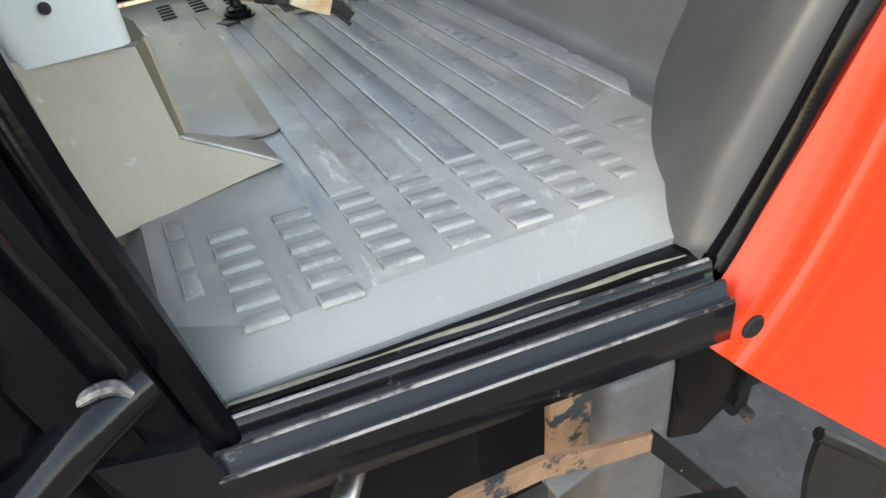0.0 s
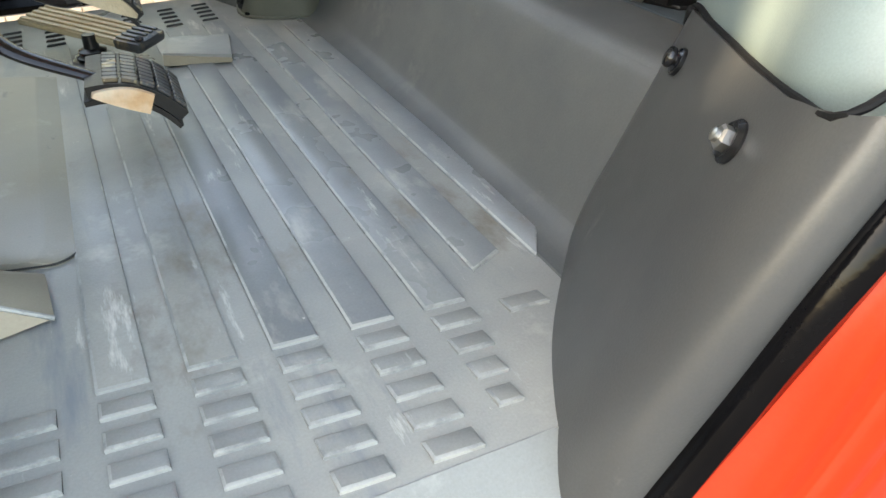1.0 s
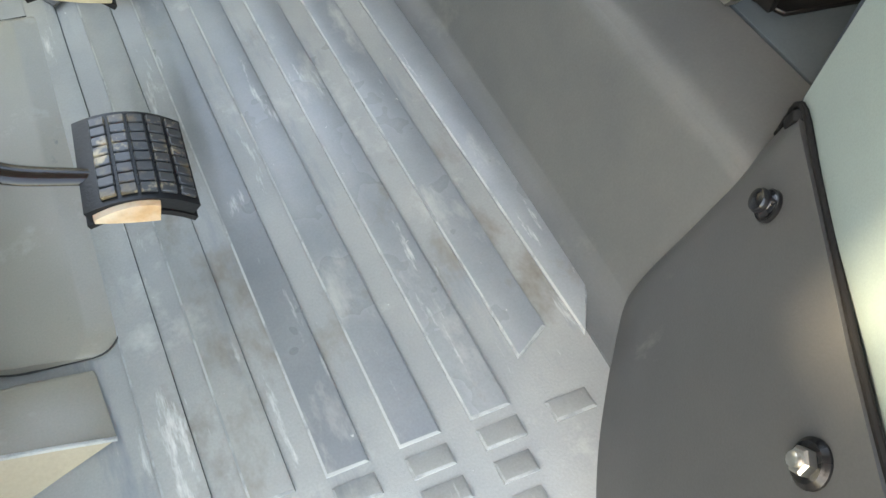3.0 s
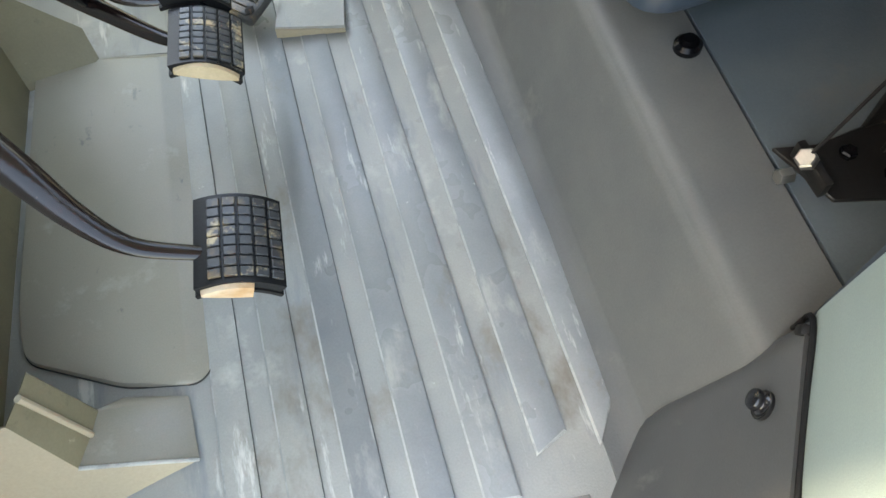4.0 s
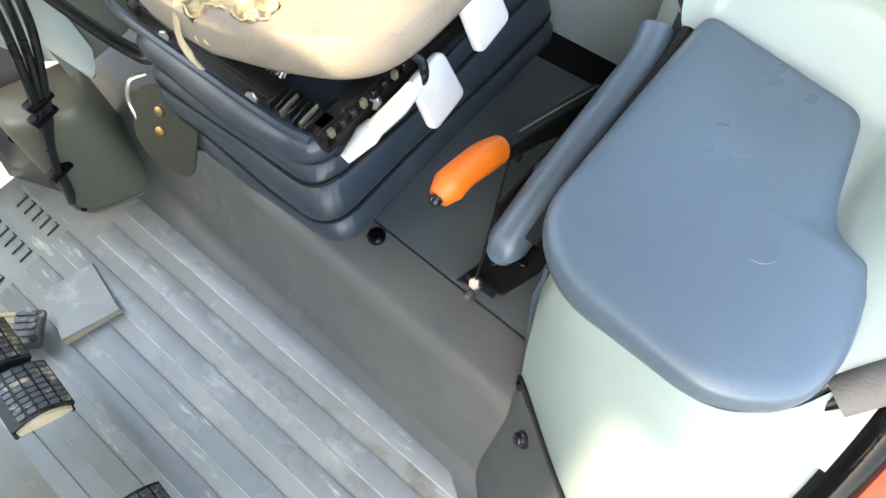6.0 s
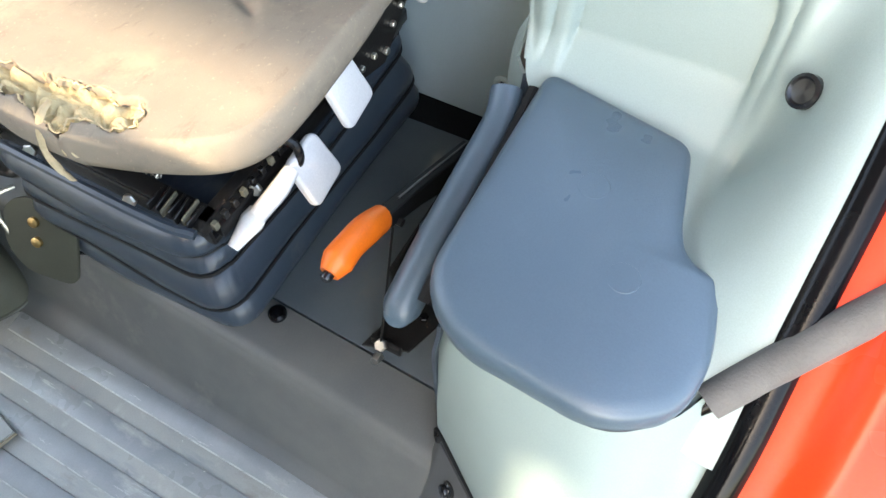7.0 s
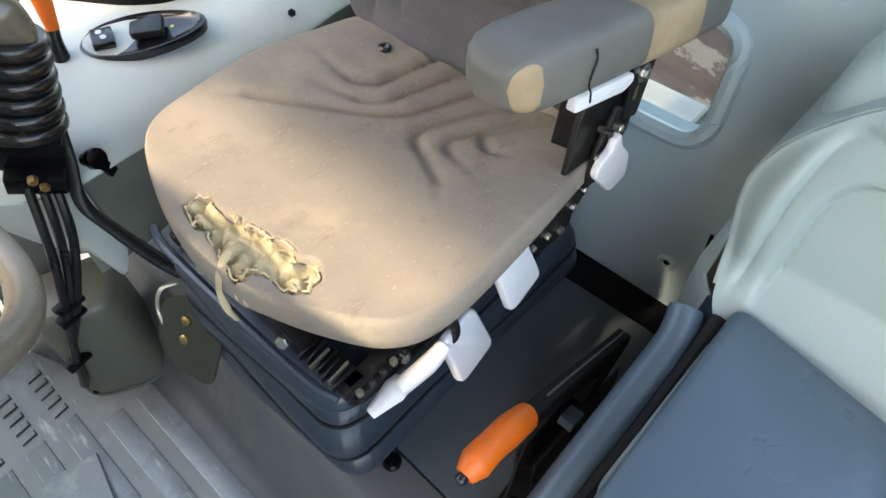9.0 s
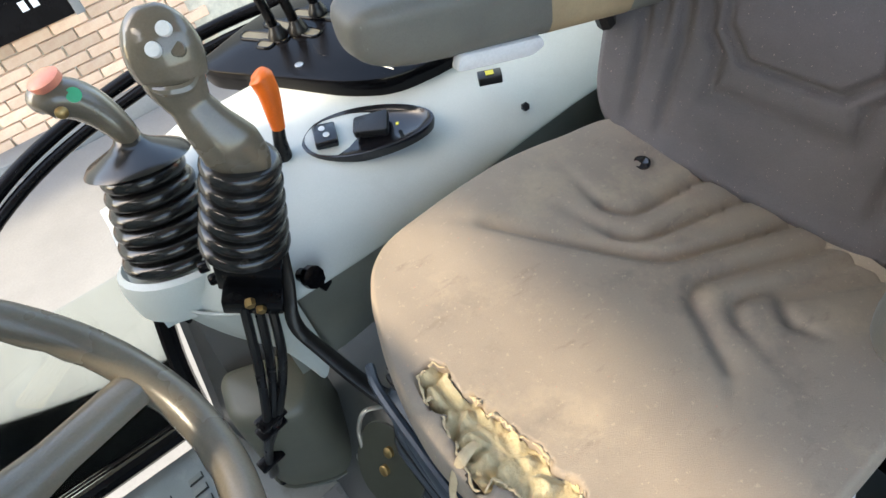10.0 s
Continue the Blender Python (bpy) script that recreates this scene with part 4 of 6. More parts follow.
    for p in line:
        x, y = p.x, p.y
        edge.append((x, y, surf(x, y) - 0.026))
    rings.append(edge)
    e2 = []
    for p in line:
        x, y = c.x + (p.x - c.x) * 0.985, c.y + (p.y - c.y) * 0.985
        e2.append((x, y, surf(x, y) - 0.009))
    rings.append(e2)
    for k in [0.970 - 0.0125 * q for q in range(76)]:
        rings.append(ring(k))
    part("cushion", loft(rings), M_CLOTH, s, sharp=80)
    part("eyelet", lathe([(0.012, -0.002), (0.012, 0.001), (0.009, 0.0025), (0.006, 0.001), (0.0, 0.0)], Matrix.Translation((1.139, 0.918, surf(1.139, 0.918))) @ pose(0, 0, 0, 0, -6, 0), 20), M_GLOSS, s)

    # torn front edge with bare foam and frayed cloth
    rnd = random.Random(4)
    def torn_foam(u, v):
        y = lerp(0.628, 0.838, v)
        x = lerp(0.724 + 0.36 * max(0.0, 0.70 - y), 0.805, u)
        q = Vector((x * 1.2, y, 0.1))
        near, second = noise.voronoi(q * 34)[0][:2]
        # scalloped chunks with torn creases between them
        z = surf(x, y) - 0.010 + 0.011 * smoothstep(0.0, 0.45, second - near) - 0.005 * near + 0.0012 * noise.noise(q * 110)
        a = noise.noise(q * 17)
        z -= 0.008 * math.exp(-((x - 0.734 - 0.010 * a) / 0.005) ** 2)
        return (x, y, min(z, surf(x, y) + 0.003) - 0.024 * (1 - smoothstep(0.0, 0.5, tear(x, y))))
    part("bare_foam", sheet(torn_foam, 70, 130, 0.004, along=(0, 0, 1)), M_FOAM, s, "yellow foam showing through the tear", sharp=70)
    # curled flaps of cover round the hole and strips hanging over the front edge
    frays = []
    rim = []
    for k in range(120):
        w = 2 * math.pi * k / 120
        px, py = 0.757 + 0.05 * math.cos(w), 0.728 + 0.11 * math.sin(w)
        for q in range(60):
            f = 1 - q / 60
            x, y = 0.757 + (px - 0.757) * f, 0.728 + (py - 0.728) * f
            if tear(x, y) > 0.4:
                break
        rim.append((x, y))
    # thin curled lip of cover, broken where the cloth has gone
    run = []
    for k in range(121):
        x, y = rim[k % 120]
        gap = run and math.hypot(run[-1][0] - x, run[-1][1] - y) > 0.014
        if gap or k == 120 or (len(run) > 5 and rnd.random() < 0.10):
            if len(run) > 2:
                frays.append(tube(run, [0.0006] + [rnd.uniform(0.0008, 0.0018) for _ in run[2:]] + [0.0006], 6, 3, 0.6))
            run = []
        run.append((x + rnd.uniform(-.0012, .0012), y + rnd.uniform(-.0012, .0012), surf(x, y) + rnd.uniform(-.001, .0022)))
    for k in range(7):
        x, y = rim[rnd.randrange(120)]
        cx, cy = 0.757, min(max(y, 0.665), 0.795)
        dx, dy = (cx - x) * rnd.uniform(.2, .5), (cy - y) * 0.5 + rnd.uniform(-.008, .008)
        z = surf(x, y)
        frays.append(tube([(x, y, z), (x + dx * .5, y + dy * .5, z + rnd.uniform(0, .004)), (x + dx, y + dy, z - rnd.uniform(.002, .006))], [0.0024, 0.0020, 0.0005], 5, 3, 0.35))
    # one ragged strip hanging over the front edge, short threads beside it
    frays.append(tube([(0.745, 0.742, surf(0.745, 0.742)), (0.728, 0.740, surf(0.728, 0.740) + 0.002), (0.714, 0.737, surf(0.714, 0.737) - 0.006), (0.703, 0.731, surf(0.705, 0.731) - 0.022), (0.7005, 0.722, 0.548), (0.703, 0.719, 0.530), (0.706, 0.717, 0.522)], [0.004, 0.0062, 0.0050, 0.0034, 0.0046, 0.0056, 0.0012], 8, 4, 0.42))
    for x, y, l, r in ((0.728, 0.838, 0.014, 0.0020), (0.716, 0.708, 0.012, 0.0016), (0.718, 0.695, 0.008, 0.0014), (0.722, 0.775, 0.008, 0.0014)):
        z = surf(x, y) - 0.018
        frays.append(tube([(x + 0.006, y, z + 0.006), (x - 0.003, y + 0.002, z), (x - 0.005, y - 0.002, z - l * 0.6), (x - 0.003, y + rnd.uniform(-.006, .006), z - l)], [r * 0.7, r, r * 1.1, r * 0.3], 6, 3, 0.5))
    for strip in frays:
        part("fray", strip, M_FRAY, s, "frayed tan strip of the torn cover")

    # backrest, leaning back
    b = Matrix.Translation((1.186, 0.800, 0.536)) @ pose(0, 0, 0, 0, 14, 7)
    bo = rounded([(-0.245, 0.0), (0.245, 0.0), (0.26, 0.30), (0.20, 0.52), (-0.20, 0.52), (-0.26, 0.30)], [0.09, 0.09, 0.1, 0.1, 0.1, 0.1], 22)
    def depth(y, z):
        d, a = 0.0, abs(y)
        for k in range(4):
            q = 0.035 + 0.048 * k
            # upright flutes that bend outwards at the top
            t = a - q - 0.9 * max(0, z - 0.15 - 0.02 * k)
            d += 0.011 * math.exp(-(t / 0.0085) ** 2) * smoothstep(0.02, 0.07, z) * smoothstep(0.40, 0.28, z)
        return d + 0.010 * (1 - (a / 0.25) ** 2)
    brings = []
    for k, x in ((0.85, 0.10), (0.97, 0.09), (1.0, 0.06), (1.0, 0.03), (0.975, 0.008), (0.94, 0.0)):
        brings.append([b @ Vector((x, y * k, 0.26 + (z - 0.26) * k)) for y, z in bo])
    for k in [0.91 - 0.0098 * q for q in range(92)]:
        brings.append([b @ Vector((depth(y * k, 0.26 + (z - 0.26) * k) - 0.010, y * k, 0.26 + (z - 0.26) * k)) for y, z in bo])
    part("backrest", loft(brings), M_CLOTHGREY, s, "grey speckled cloth backrest with moulded flutes", sharp=80)

    part("back_frame", joined(box((0.05, 0.44, 0.10), pose(1.262, 0.790, 0.545, 0, 14, 7), 0.008), box((0.10, 0.42, 0.03), pose(1.215, 0.785, 0.505, 0, 4, 5), 0.006)), M_BLACKSTEEL, s, "black steel frame behind the cushion")

    # recline mechanism at the near side
    flat = Matrix(((1, 0, 0, 0), (0, 0, -1, 0), (0, 1, 0, 0), (0, 0, 0, 1)))
    mech = part("recline_frame", prism([(0.98, 0.490), (1.00, 0.520), (1.08, 0.555), (1.10, 0.66), (1.15, 0.755), (1.236, 0.755), (1.246, 0.67), (1.230, 0.60), (1.222, 0.562), (1.18, 0.535), (1.13, 0.495), (1.088, 0.458), (1.05, 0.468)], -0.548, -0.540, 0.0015, 1, flat), M_BLACKSTEEL, s, "black steel recline plate")
    part("side_casting", loft([[(1.13, 0.552, 0.53), (1.222, 0.552, 0.548), (1.222, 0.60, 0.548), (1.13, 0.60, 0.53)], [(1.158, 0.552, 0.66), (1.236, 0.552, 0.66), (1.236, 0.60, 0.66), (1.158, 0.60, 0.66)], [(1.18, 0.552, 0.78), (1.236, 0.552, 0.78), (1.236, 0.59, 0.78), (1.18, 0.59, 0.78)]]), M_BLACKSTEEL, mech)
    part("upper_plate", prism(rounded([(1.178, 0.618), (1.216, 0.604), (1.238, 0.690), (1.236, 0.748), (1.186, 0.748), (1.180, 0.69)], 0.006, 3), -0.534, -0.528, 0.001, 1, flat), M_BLACK, mech)
    part("slot_hole", prism(rounded([(1.193, 0.642), (1.201, 0.640), (1.204, 0.660), (1.196, 0.662)], 0.0038, 4), -0.5275, -0.527, 0, 1, flat), M_BRASS, mech, "bright slot in the plate")
    part("link_plate", prism([(1.115, 0.545), (1.135, 0.61), (1.165, 0.65), (1.178, 0.64), (1.165, 0.59), (1.155, 0.535)], -0.534, -0.528, 0.0012, 1, flat), M_BLACKSTEEL, mech)
    part("link_bar", tube([(1.128, 0.527, 0.640), (1.150, 0.526, 0.620), (1.160, 0.526, 0.585), (1.150, 0.526, 0.545)], 0.0045, 8, 4), M_BLACKSTEEL, mech)
    part("return_spring", tube([(1.140 + 0.024 * q / 40, 0.524 + 0.004 * math.cos(1.6 * q), 0.560 + 0.05 * q / 40 + 0.004 * math.sin(1.6 * q)) for q in range(41)], 0.0013, 5, 1), M_STEEL, mech)
    part("washer", lathe([(0.0125, 0.0), (0.0125, 0.002), (0.0, 0.002)], Matrix.Translation((1.209, 0.5285, 0.674)) @ pose(0, 0, 0, 90, 0, 0), 20), M_STEEL, mech, "bright washer")
    for x, y, z, r in ((1.209, 0.5270, 0.674, 0.008), (1.174, 0.5280, 0.612, 0.006), (1.165, 0.5280, 0.575, 0.006), (1.130, 0.5280, 0.592, 0.004), (1.135, 0.5395, 0.525, 0.005), (1.112, 0.5395, 0.510, 0.005), (1.09, 0.5395, 0.480, 0.006), (1.06, 0.5395, 0.495, 0.005), (1.03, 0.5395, 0.497, 0.005)):
        part("bolt", bolt_bm((x, y, z), (0, -1, 0), r, 0.006), M_STEEL, mech, "bright bolt")
    part("recline_lever", prism(rounded([(1.150, 0.614), (1.163, 0.616), (1.172, 0.590), (1.197, 0.560), (1.200, 0.516), (1.162, 0.512), (1.114, 0.576), (1.126, 0.596), (1.146, 0.600)], [0.004, 0.004, 0.012, 0.014, 0.012, 0.012, 0.012, 0.012, 0.006], 5), -0.526, -0.514, 0.004, 3, flat), M_WHITELEVER, mech, "broad pale grey recline lever")

    # slide rails and front mechanism under the cushion
    for y in (0.578, 0.92):
        rail = part("slide_rail", joined(box((0.44, 0.030, 0.022), pose(0.97, y, 0.460), 0.003), box((0.45, 0.018, 0.018), pose(0.955, y, 0.480), 0.003)), M_BLACKSTEEL, s, "black steel slide rail with dusty grease")
        for k in range(8):
            part("rail_tooth", box((0.008, 0.007, 0.012), pose(0.745 + 0.018 * k, y - 0.018, 0.487), 0.001, 1), M_BLACKSTEEL if k % 3 else M_DIRT, rail)
    bar = part("cross_bar", joined(box((0.034, 0.37, 0.010), pose(0.756, 0.755, 0.448), 0.002), box((0.006, 0.37, 0.040), pose(0.740, 0.755, 0.465), 0.002), box((0.024, 0.37, 0.006), pose(0.752, 0.755, 0.486), 0.002)), M_BLACKSTEEL, s, "black folded steel cross bar under the seat front")
    part("release_bar", tube([(0.722, 0.57, 0.490), (0.712, 0.61, 0.498), (0.710, 0.75, 0.500), (0.712, 0.90, 0.498), (0.722, 0.95, 0.49)], 0.0065, 8, 5), M_BELLOWS, s, "blue-black slide release bar")
    for k in range(7):
        part("latch_plate", box((0.034, 0.003, 0.012), pose(0.742 + 0.003 * (k % 2), 0.585 + 0.010 * k, 0.490, 0, 10 - 6 * (k % 3), 8), 0.001, 1), M_DIRT if k % 3 == 1 else M_BLACKSTEEL, bar)
    part("coil_spring", tube([(0.770 + 0.006 * math.cos(1.5 * q), 0.66 + 0.10 * q / 70, 0.492 + 0.006 * math.sin(1.5 * q)) for q in range(71)], 0.0014, 5, 1), M_STEEL, bar)
    for p in ((0.756, 0.605, 0.452), (0.821, 0.566, 0.464), (0.734, 0.69, 0.468), (0.734, 0.86, 0.468)):
        part("bolt", bolt_bm(p, (-0.8, -0.4, 0.5), 0.009, 0.008), M_STEEL, bar, "bright bolt")
    # two pale paddles and the weight lever
    for x, z in ((0.888, 0.450), (0.981, 0.506)):
        bm = prism(rounded([(-0.038, -0.036), (0.038, -0.040), (0.034, 0.036), (-0.034, 0.042)], 0.014), -0.007, 0.007, 0.005, 3, Matrix.Translation((x, 0.528, z)) @ pose(0, 0, 0, 68, 0, 10))
        part("adjuster_paddle", bm, M_WHITELEVER, s, "pale grey plastic adjuster paddle")
    part("weight_lever", joined(tube([(0.856, 0.532, 0.482), (0.828, 0.533, 0.474), (0.788, 0.541, 0.462)], [0.010, 0.0125, 0.0115], 10, 5),
                                tube([(0.800, 0.548, 0.456), (0.783, 0.548, 0.452), (0.746, 0.552, 0.441)], [0.013, 0.017, 0.008], 10, 5, 0.7)), M_WHITELEVER, s, "pale grey weight lever")
    part("lever_loop", tube([(0.855, 0.540, 0.470), (0.872, 0.532, 0.480), (0.878, 0.536, 0.500), (0.872, 0.55, 0.515)], 0.006, 8, 5), M_RUBBER, s)

    # bellows
    def rr(dx, dy, z, r=0.05):
        pts = []
        ends = rounded([(0.722 - dx, 0.592 - dy), (1.212 + dx, 0.592 - dy), (1.212 + dx, 0.935 + dy), (0.722 - dx, 0.935 + dy)], r, 6)
        for p, q in zip(ends, ends[1:] + ends[:1]):
            pts += [tuple(Vector(p).lerp(Vector(q), k / 4)) for k in range(4)]
        return [(x, y, z) for x, y in pts]
    # a flat lip and three drooping folds; black rings paint each crease's shade
    prof = [(-0.050, 0.240), (0.005, 0.246), (0.018, 0.248), (0.024, 0.254), (0.024, 0.264), (0.019, 0.280), (0.008, 0.292), (-0.020, 0.296), (-0.020, 0.300), (0.008, 0.300), (0.017, 0.303), (0.022, 0.311), (0.021, 0.325), (0.013, 0.346), (0.000, 0.360), (-0.030, 0.366),
            (-0.030, 0.370), (0.000, 0.370), (0.009, 0.373), (0.013, 0.381), (0.010, 0.393), (0.000, 0.404), (-0.030, 0.409), (-0.030, 0.413), (-0.004, 0.412), (0.006, 0.415), (0.014, 0.423), (0.016, 0.437), (0.010, 0.451), (0.000, 0.460), (-0.016, 0.463), (-0.050, 0.456)]
    def fold(d, z):
        """One ring, sagging between its corners and creased at them."""
        sag = smoothstep(0.25, 0.40, z)
        return [(x + 0.0035 * math.sin(17 * y + 40 * z), y + 0.003 * math.sin(13 * x + 30 * z),
                 h + sag * (-0.012 * math.exp(-((y - 0.80) / 0.11) ** 2) * (x < 0.75) + 0.005 * math.sin(24 * y + 1.0) * (x < 0.75) - 0.006 * math.exp(-((x - 0.95) / 0.14) ** 2))) for x, y, h in rr(d, d, z)]
    bellows = part("bellows", loft([fold(d, z) for d, z in prof]), M_BELLOWS, s, "dark blue-black folded suspension bellows", sharp=50)
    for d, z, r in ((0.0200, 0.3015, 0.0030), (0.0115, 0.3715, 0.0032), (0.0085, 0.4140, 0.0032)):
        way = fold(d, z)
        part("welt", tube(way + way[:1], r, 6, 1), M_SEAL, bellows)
    part("base_frame", loft([rr(-0.045, -0.045, 0.178), rr(-0.045, -0.045, 0.243)]), M_BLACKSTEEL, s, "black steel base under the bellows")
    part("base_lug", joined(lathe([(0.015, 0.178), (0.015, 0.184), (0.011, 0.188)], Matrix.Translation((0.775, 0.580, 0)), 18), lathe([(0.007, 0.186), (0.007, 0.193)], Matrix.Translation((0.775, 0.580, 0)), 10)), M_BLACK, s)
    return s


driver_seat()


def armrest(tip, name_label, w):
    a = thing("armrest", name_label, "armrest", group="seat armrests")
    slope = -0.28
    top = Vector(tip)
    prof = rounded([(-w, -0.045), (w, -0.045), (w * 0.94, 0.03), (-w * 0.94, 0.03)], [0.036, 0.036, 0.018, 0.018], 5)
    stations = ((0.0, 0.30), (0.002, 0.46), (0.007, 0.62), (0.015, 0.76), (0.028, 0.88), (0.05, 0.955), (0.09, 0.99), (0.15, 1.0), (0.32, 1.0), (0.40, 0.95), (0.415, 0.8))
    part("arm_pad", loft([[(top.x + dx, top.y + p * sc, top.z - 0.010 * (1 - sc) + q * sc + slope * dx) for p, q in prof] for dx, sc in stations]), M_GREYPLASTIC, a, sharp=60)
    def width_at(dx):
        for (d0, s0), (d1, s1) in zip(stations, stations[1:]):
            if d0 <= dx <= d1:
                return lerp(s0, s1, (dx - d0) / (d1 - d0))
        return 1.0
    def skin(mid, half, d0, d1, oval):
        """A thin proud skin over a stretch of the pad."""
        rows = []
        for k in range(13):
            dx = lerp(d0, d1, k / 12)
            sc = width_at(dx) * 1.012
            reach = half * (math.sqrt(max(0.0, 1 - (k / 6 - 1) ** 2)) if oval else 1.0)
            row = []
            for j in range(41):
                i = (mid + reach * (j / 20 - 1)) % len(prof)
                (p0, q0), (p1, q1) = prof[int(i)], prof[(int(i) + 1) % len(prof)]
                p, q = lerp(p0, p1, i - int(i)), lerp(q0, q1, i - int(i))
                row.append((top.x + dx - 0.0006, top.y + p * sc, top.z - 0.010 * (1 - sc) + q * sc + slope * dx))
            rows.append(row)
        return loft(rows, closed=False, caps=False)
    n = len(prof)
    if tip[1] < 0.8:
        part("worn_patch", skin(n - 0.4, 3.0, 0.004, 0.034, True), M_TANCOVER, a, "cover worn through to tan")
    part("worn_patch", skin(n - 2, n * 0.49, 0.205, 0.32, False), M_TANCOVER, a, "cover worn through to tan")
    if tip[1] < 0.8:
        part("crack", tube([(top.x + 0.100 + 0.004 * math.sin(k * 1.7), top.y - w * 1.0, top.z - 0.010 - 0.012 * k) for k in range(6)], 0.0011, 5, 2), M_RUBBER, a, "crack through the cover")
    part("arm_bracket", tube([(top.x + 0.27, top.y + 0.02, top.z - 0.09), (top.x + 0.32, top.y + 0.02, top.z - 0.13), (top.x + 0.35, top.y + 0.03, top.z - 0.18)], 0.012, 8, 4), M_BLACKSTEEL, a)
    blade = prism(rounded([(0.095, -0.036), (0.195, -0.038), (0.198, -0.050), (0.180, -0.058), (0.088, -0.054)], 0.006, 4), -0.006, 0.006, 0.003, 2, Matrix(((1, 0, 0, top.x), (0, 0, -1, top.y - w * 0.72), (slope, 1, 0, top.z), (0, 0, 0, 1))))
    part("tilt_paddle", blade, M_WHITELEVER, a, "long pale cream tilt paddle")
    return a


armrest((0.915, 0.528, 0.842), "scuffed dark grey plastic armrest with a crack, beside the seat", 0.042)
armrest((0.835, 1.000, 0.880), "scuffed dark grey plastic armrest above the side console", 0.042)


def handbrake():
    h = thing("handbrake", "handbrake lever with an orange plastic grip and cable", "handbrake")
    y = 0.412
    grip = tube([(0.757, y, 0.476), (0.775, y, 0.478), (0.80, y, 0.476), (0.83, y, 0.466), (0.862, y, 0.449)], [0.012, 0.019, 0.0175, 0.0185, 0.0165], 14, 6, 1.15)
    part("grip", grip, M_ORANGE, h, "bright orange grip")
    part("release_button", lathe([(0.007, 0.0), (0.007, 0.010), (0.005, 0.013)], Matrix.Translation((0.760, y, 0.477)) @ pose(0, 0, 0, 0, -85, 0), 14), M_GLOSS, h)
    bm = prism([(0.85, 0.437), (0.862, 0.459), (0.95, 0.418), (1.10, 0.345), (1.10, 0.325), (1.03, 0.26), (1.0, 0.27), (1.02, 0.33), (0.94, 0.385)], -0.010, 0.010, 0.002, 1,
               Matrix(((1, 0, 0, 0), (0, 0, -1, y), (0, 1, 0, 0), (0, 0, 0, 1))))
    part("blade", bm, M_SEAL, h, "black steel lever blade")
    part("worn_edge", tube([(0.905, y, 0.4405), (0.95, y, 0.4195), (1.02, y, 0.3855), (1.095, y, 0.349)], 0.0016, 6, 3), M_CASTING, h, "bright worn edge of the blade")
    part("cable", tube([(0.885, y - 0.003, 0.425), (0.84, 0.405, 0.31), (0.793, 0.399, 0.205)], 0.0019, 6, 5), M_BLACKSTEEL, h)
    part("cable_clamp", joined(box((0.016, 0.014, 0.022), pose(0.885, y, 0.422), 0.003), lathe([(0.006, 0), (0.006, 0.02)], Matrix.Translation((0.885, y + 0.004, 0.42)) @ pose(0, 0, 0, 90, 0, 0), 8)), M_BLACKSTEEL, h)
    plate = part("bracket", joined(prism([(0.792, 0.435), (0.815, 0.365), (0.88, 0.345), (1.06, 0.37), (1.06, 0.44), (0.90, 0.43), (0.83, 0.425)], 0.178, 0.183, 0.001, 1),
                                   box((0.20, 0.005, 0.10), pose(0.98, 0.398, 0.23), 0.001), box((0.20, 0.005, 0.10), pose(0.98, 0.428, 0.23), 0.001),
                                   box((0.008, 0.05, 0.022), pose(0.806, 0.397, 0.194), 0.001)), M_BLACKSTEEL, h, "black steel bracket bolted to the platform")
    for x, yy in ((0.85, 0.405), (0.875, 0.372)):
        part("bolt", bolt_bm((x, yy, 0.184), (0, 0, 1), 0.008, 0.007), M_BLACK, plate)
    part("nut", joined(bolt_bm((0.798, 0.399, 0.208), (-0.5, 0, 0.85), 0.010, 0.010), bolt_bm((0.788, 0.399, 0.19), (-0.8, 0, 0.2), 0.008, 0.014)), M_STEEL, h, "bright adjusting nuts")
    part("switch", box((0.03, 0.022, 0.016), pose(0.945, 0.393, 0.336, 0, 20, 0), 0.002), M_NAVY, h, "small blue switch block")


handbrake()
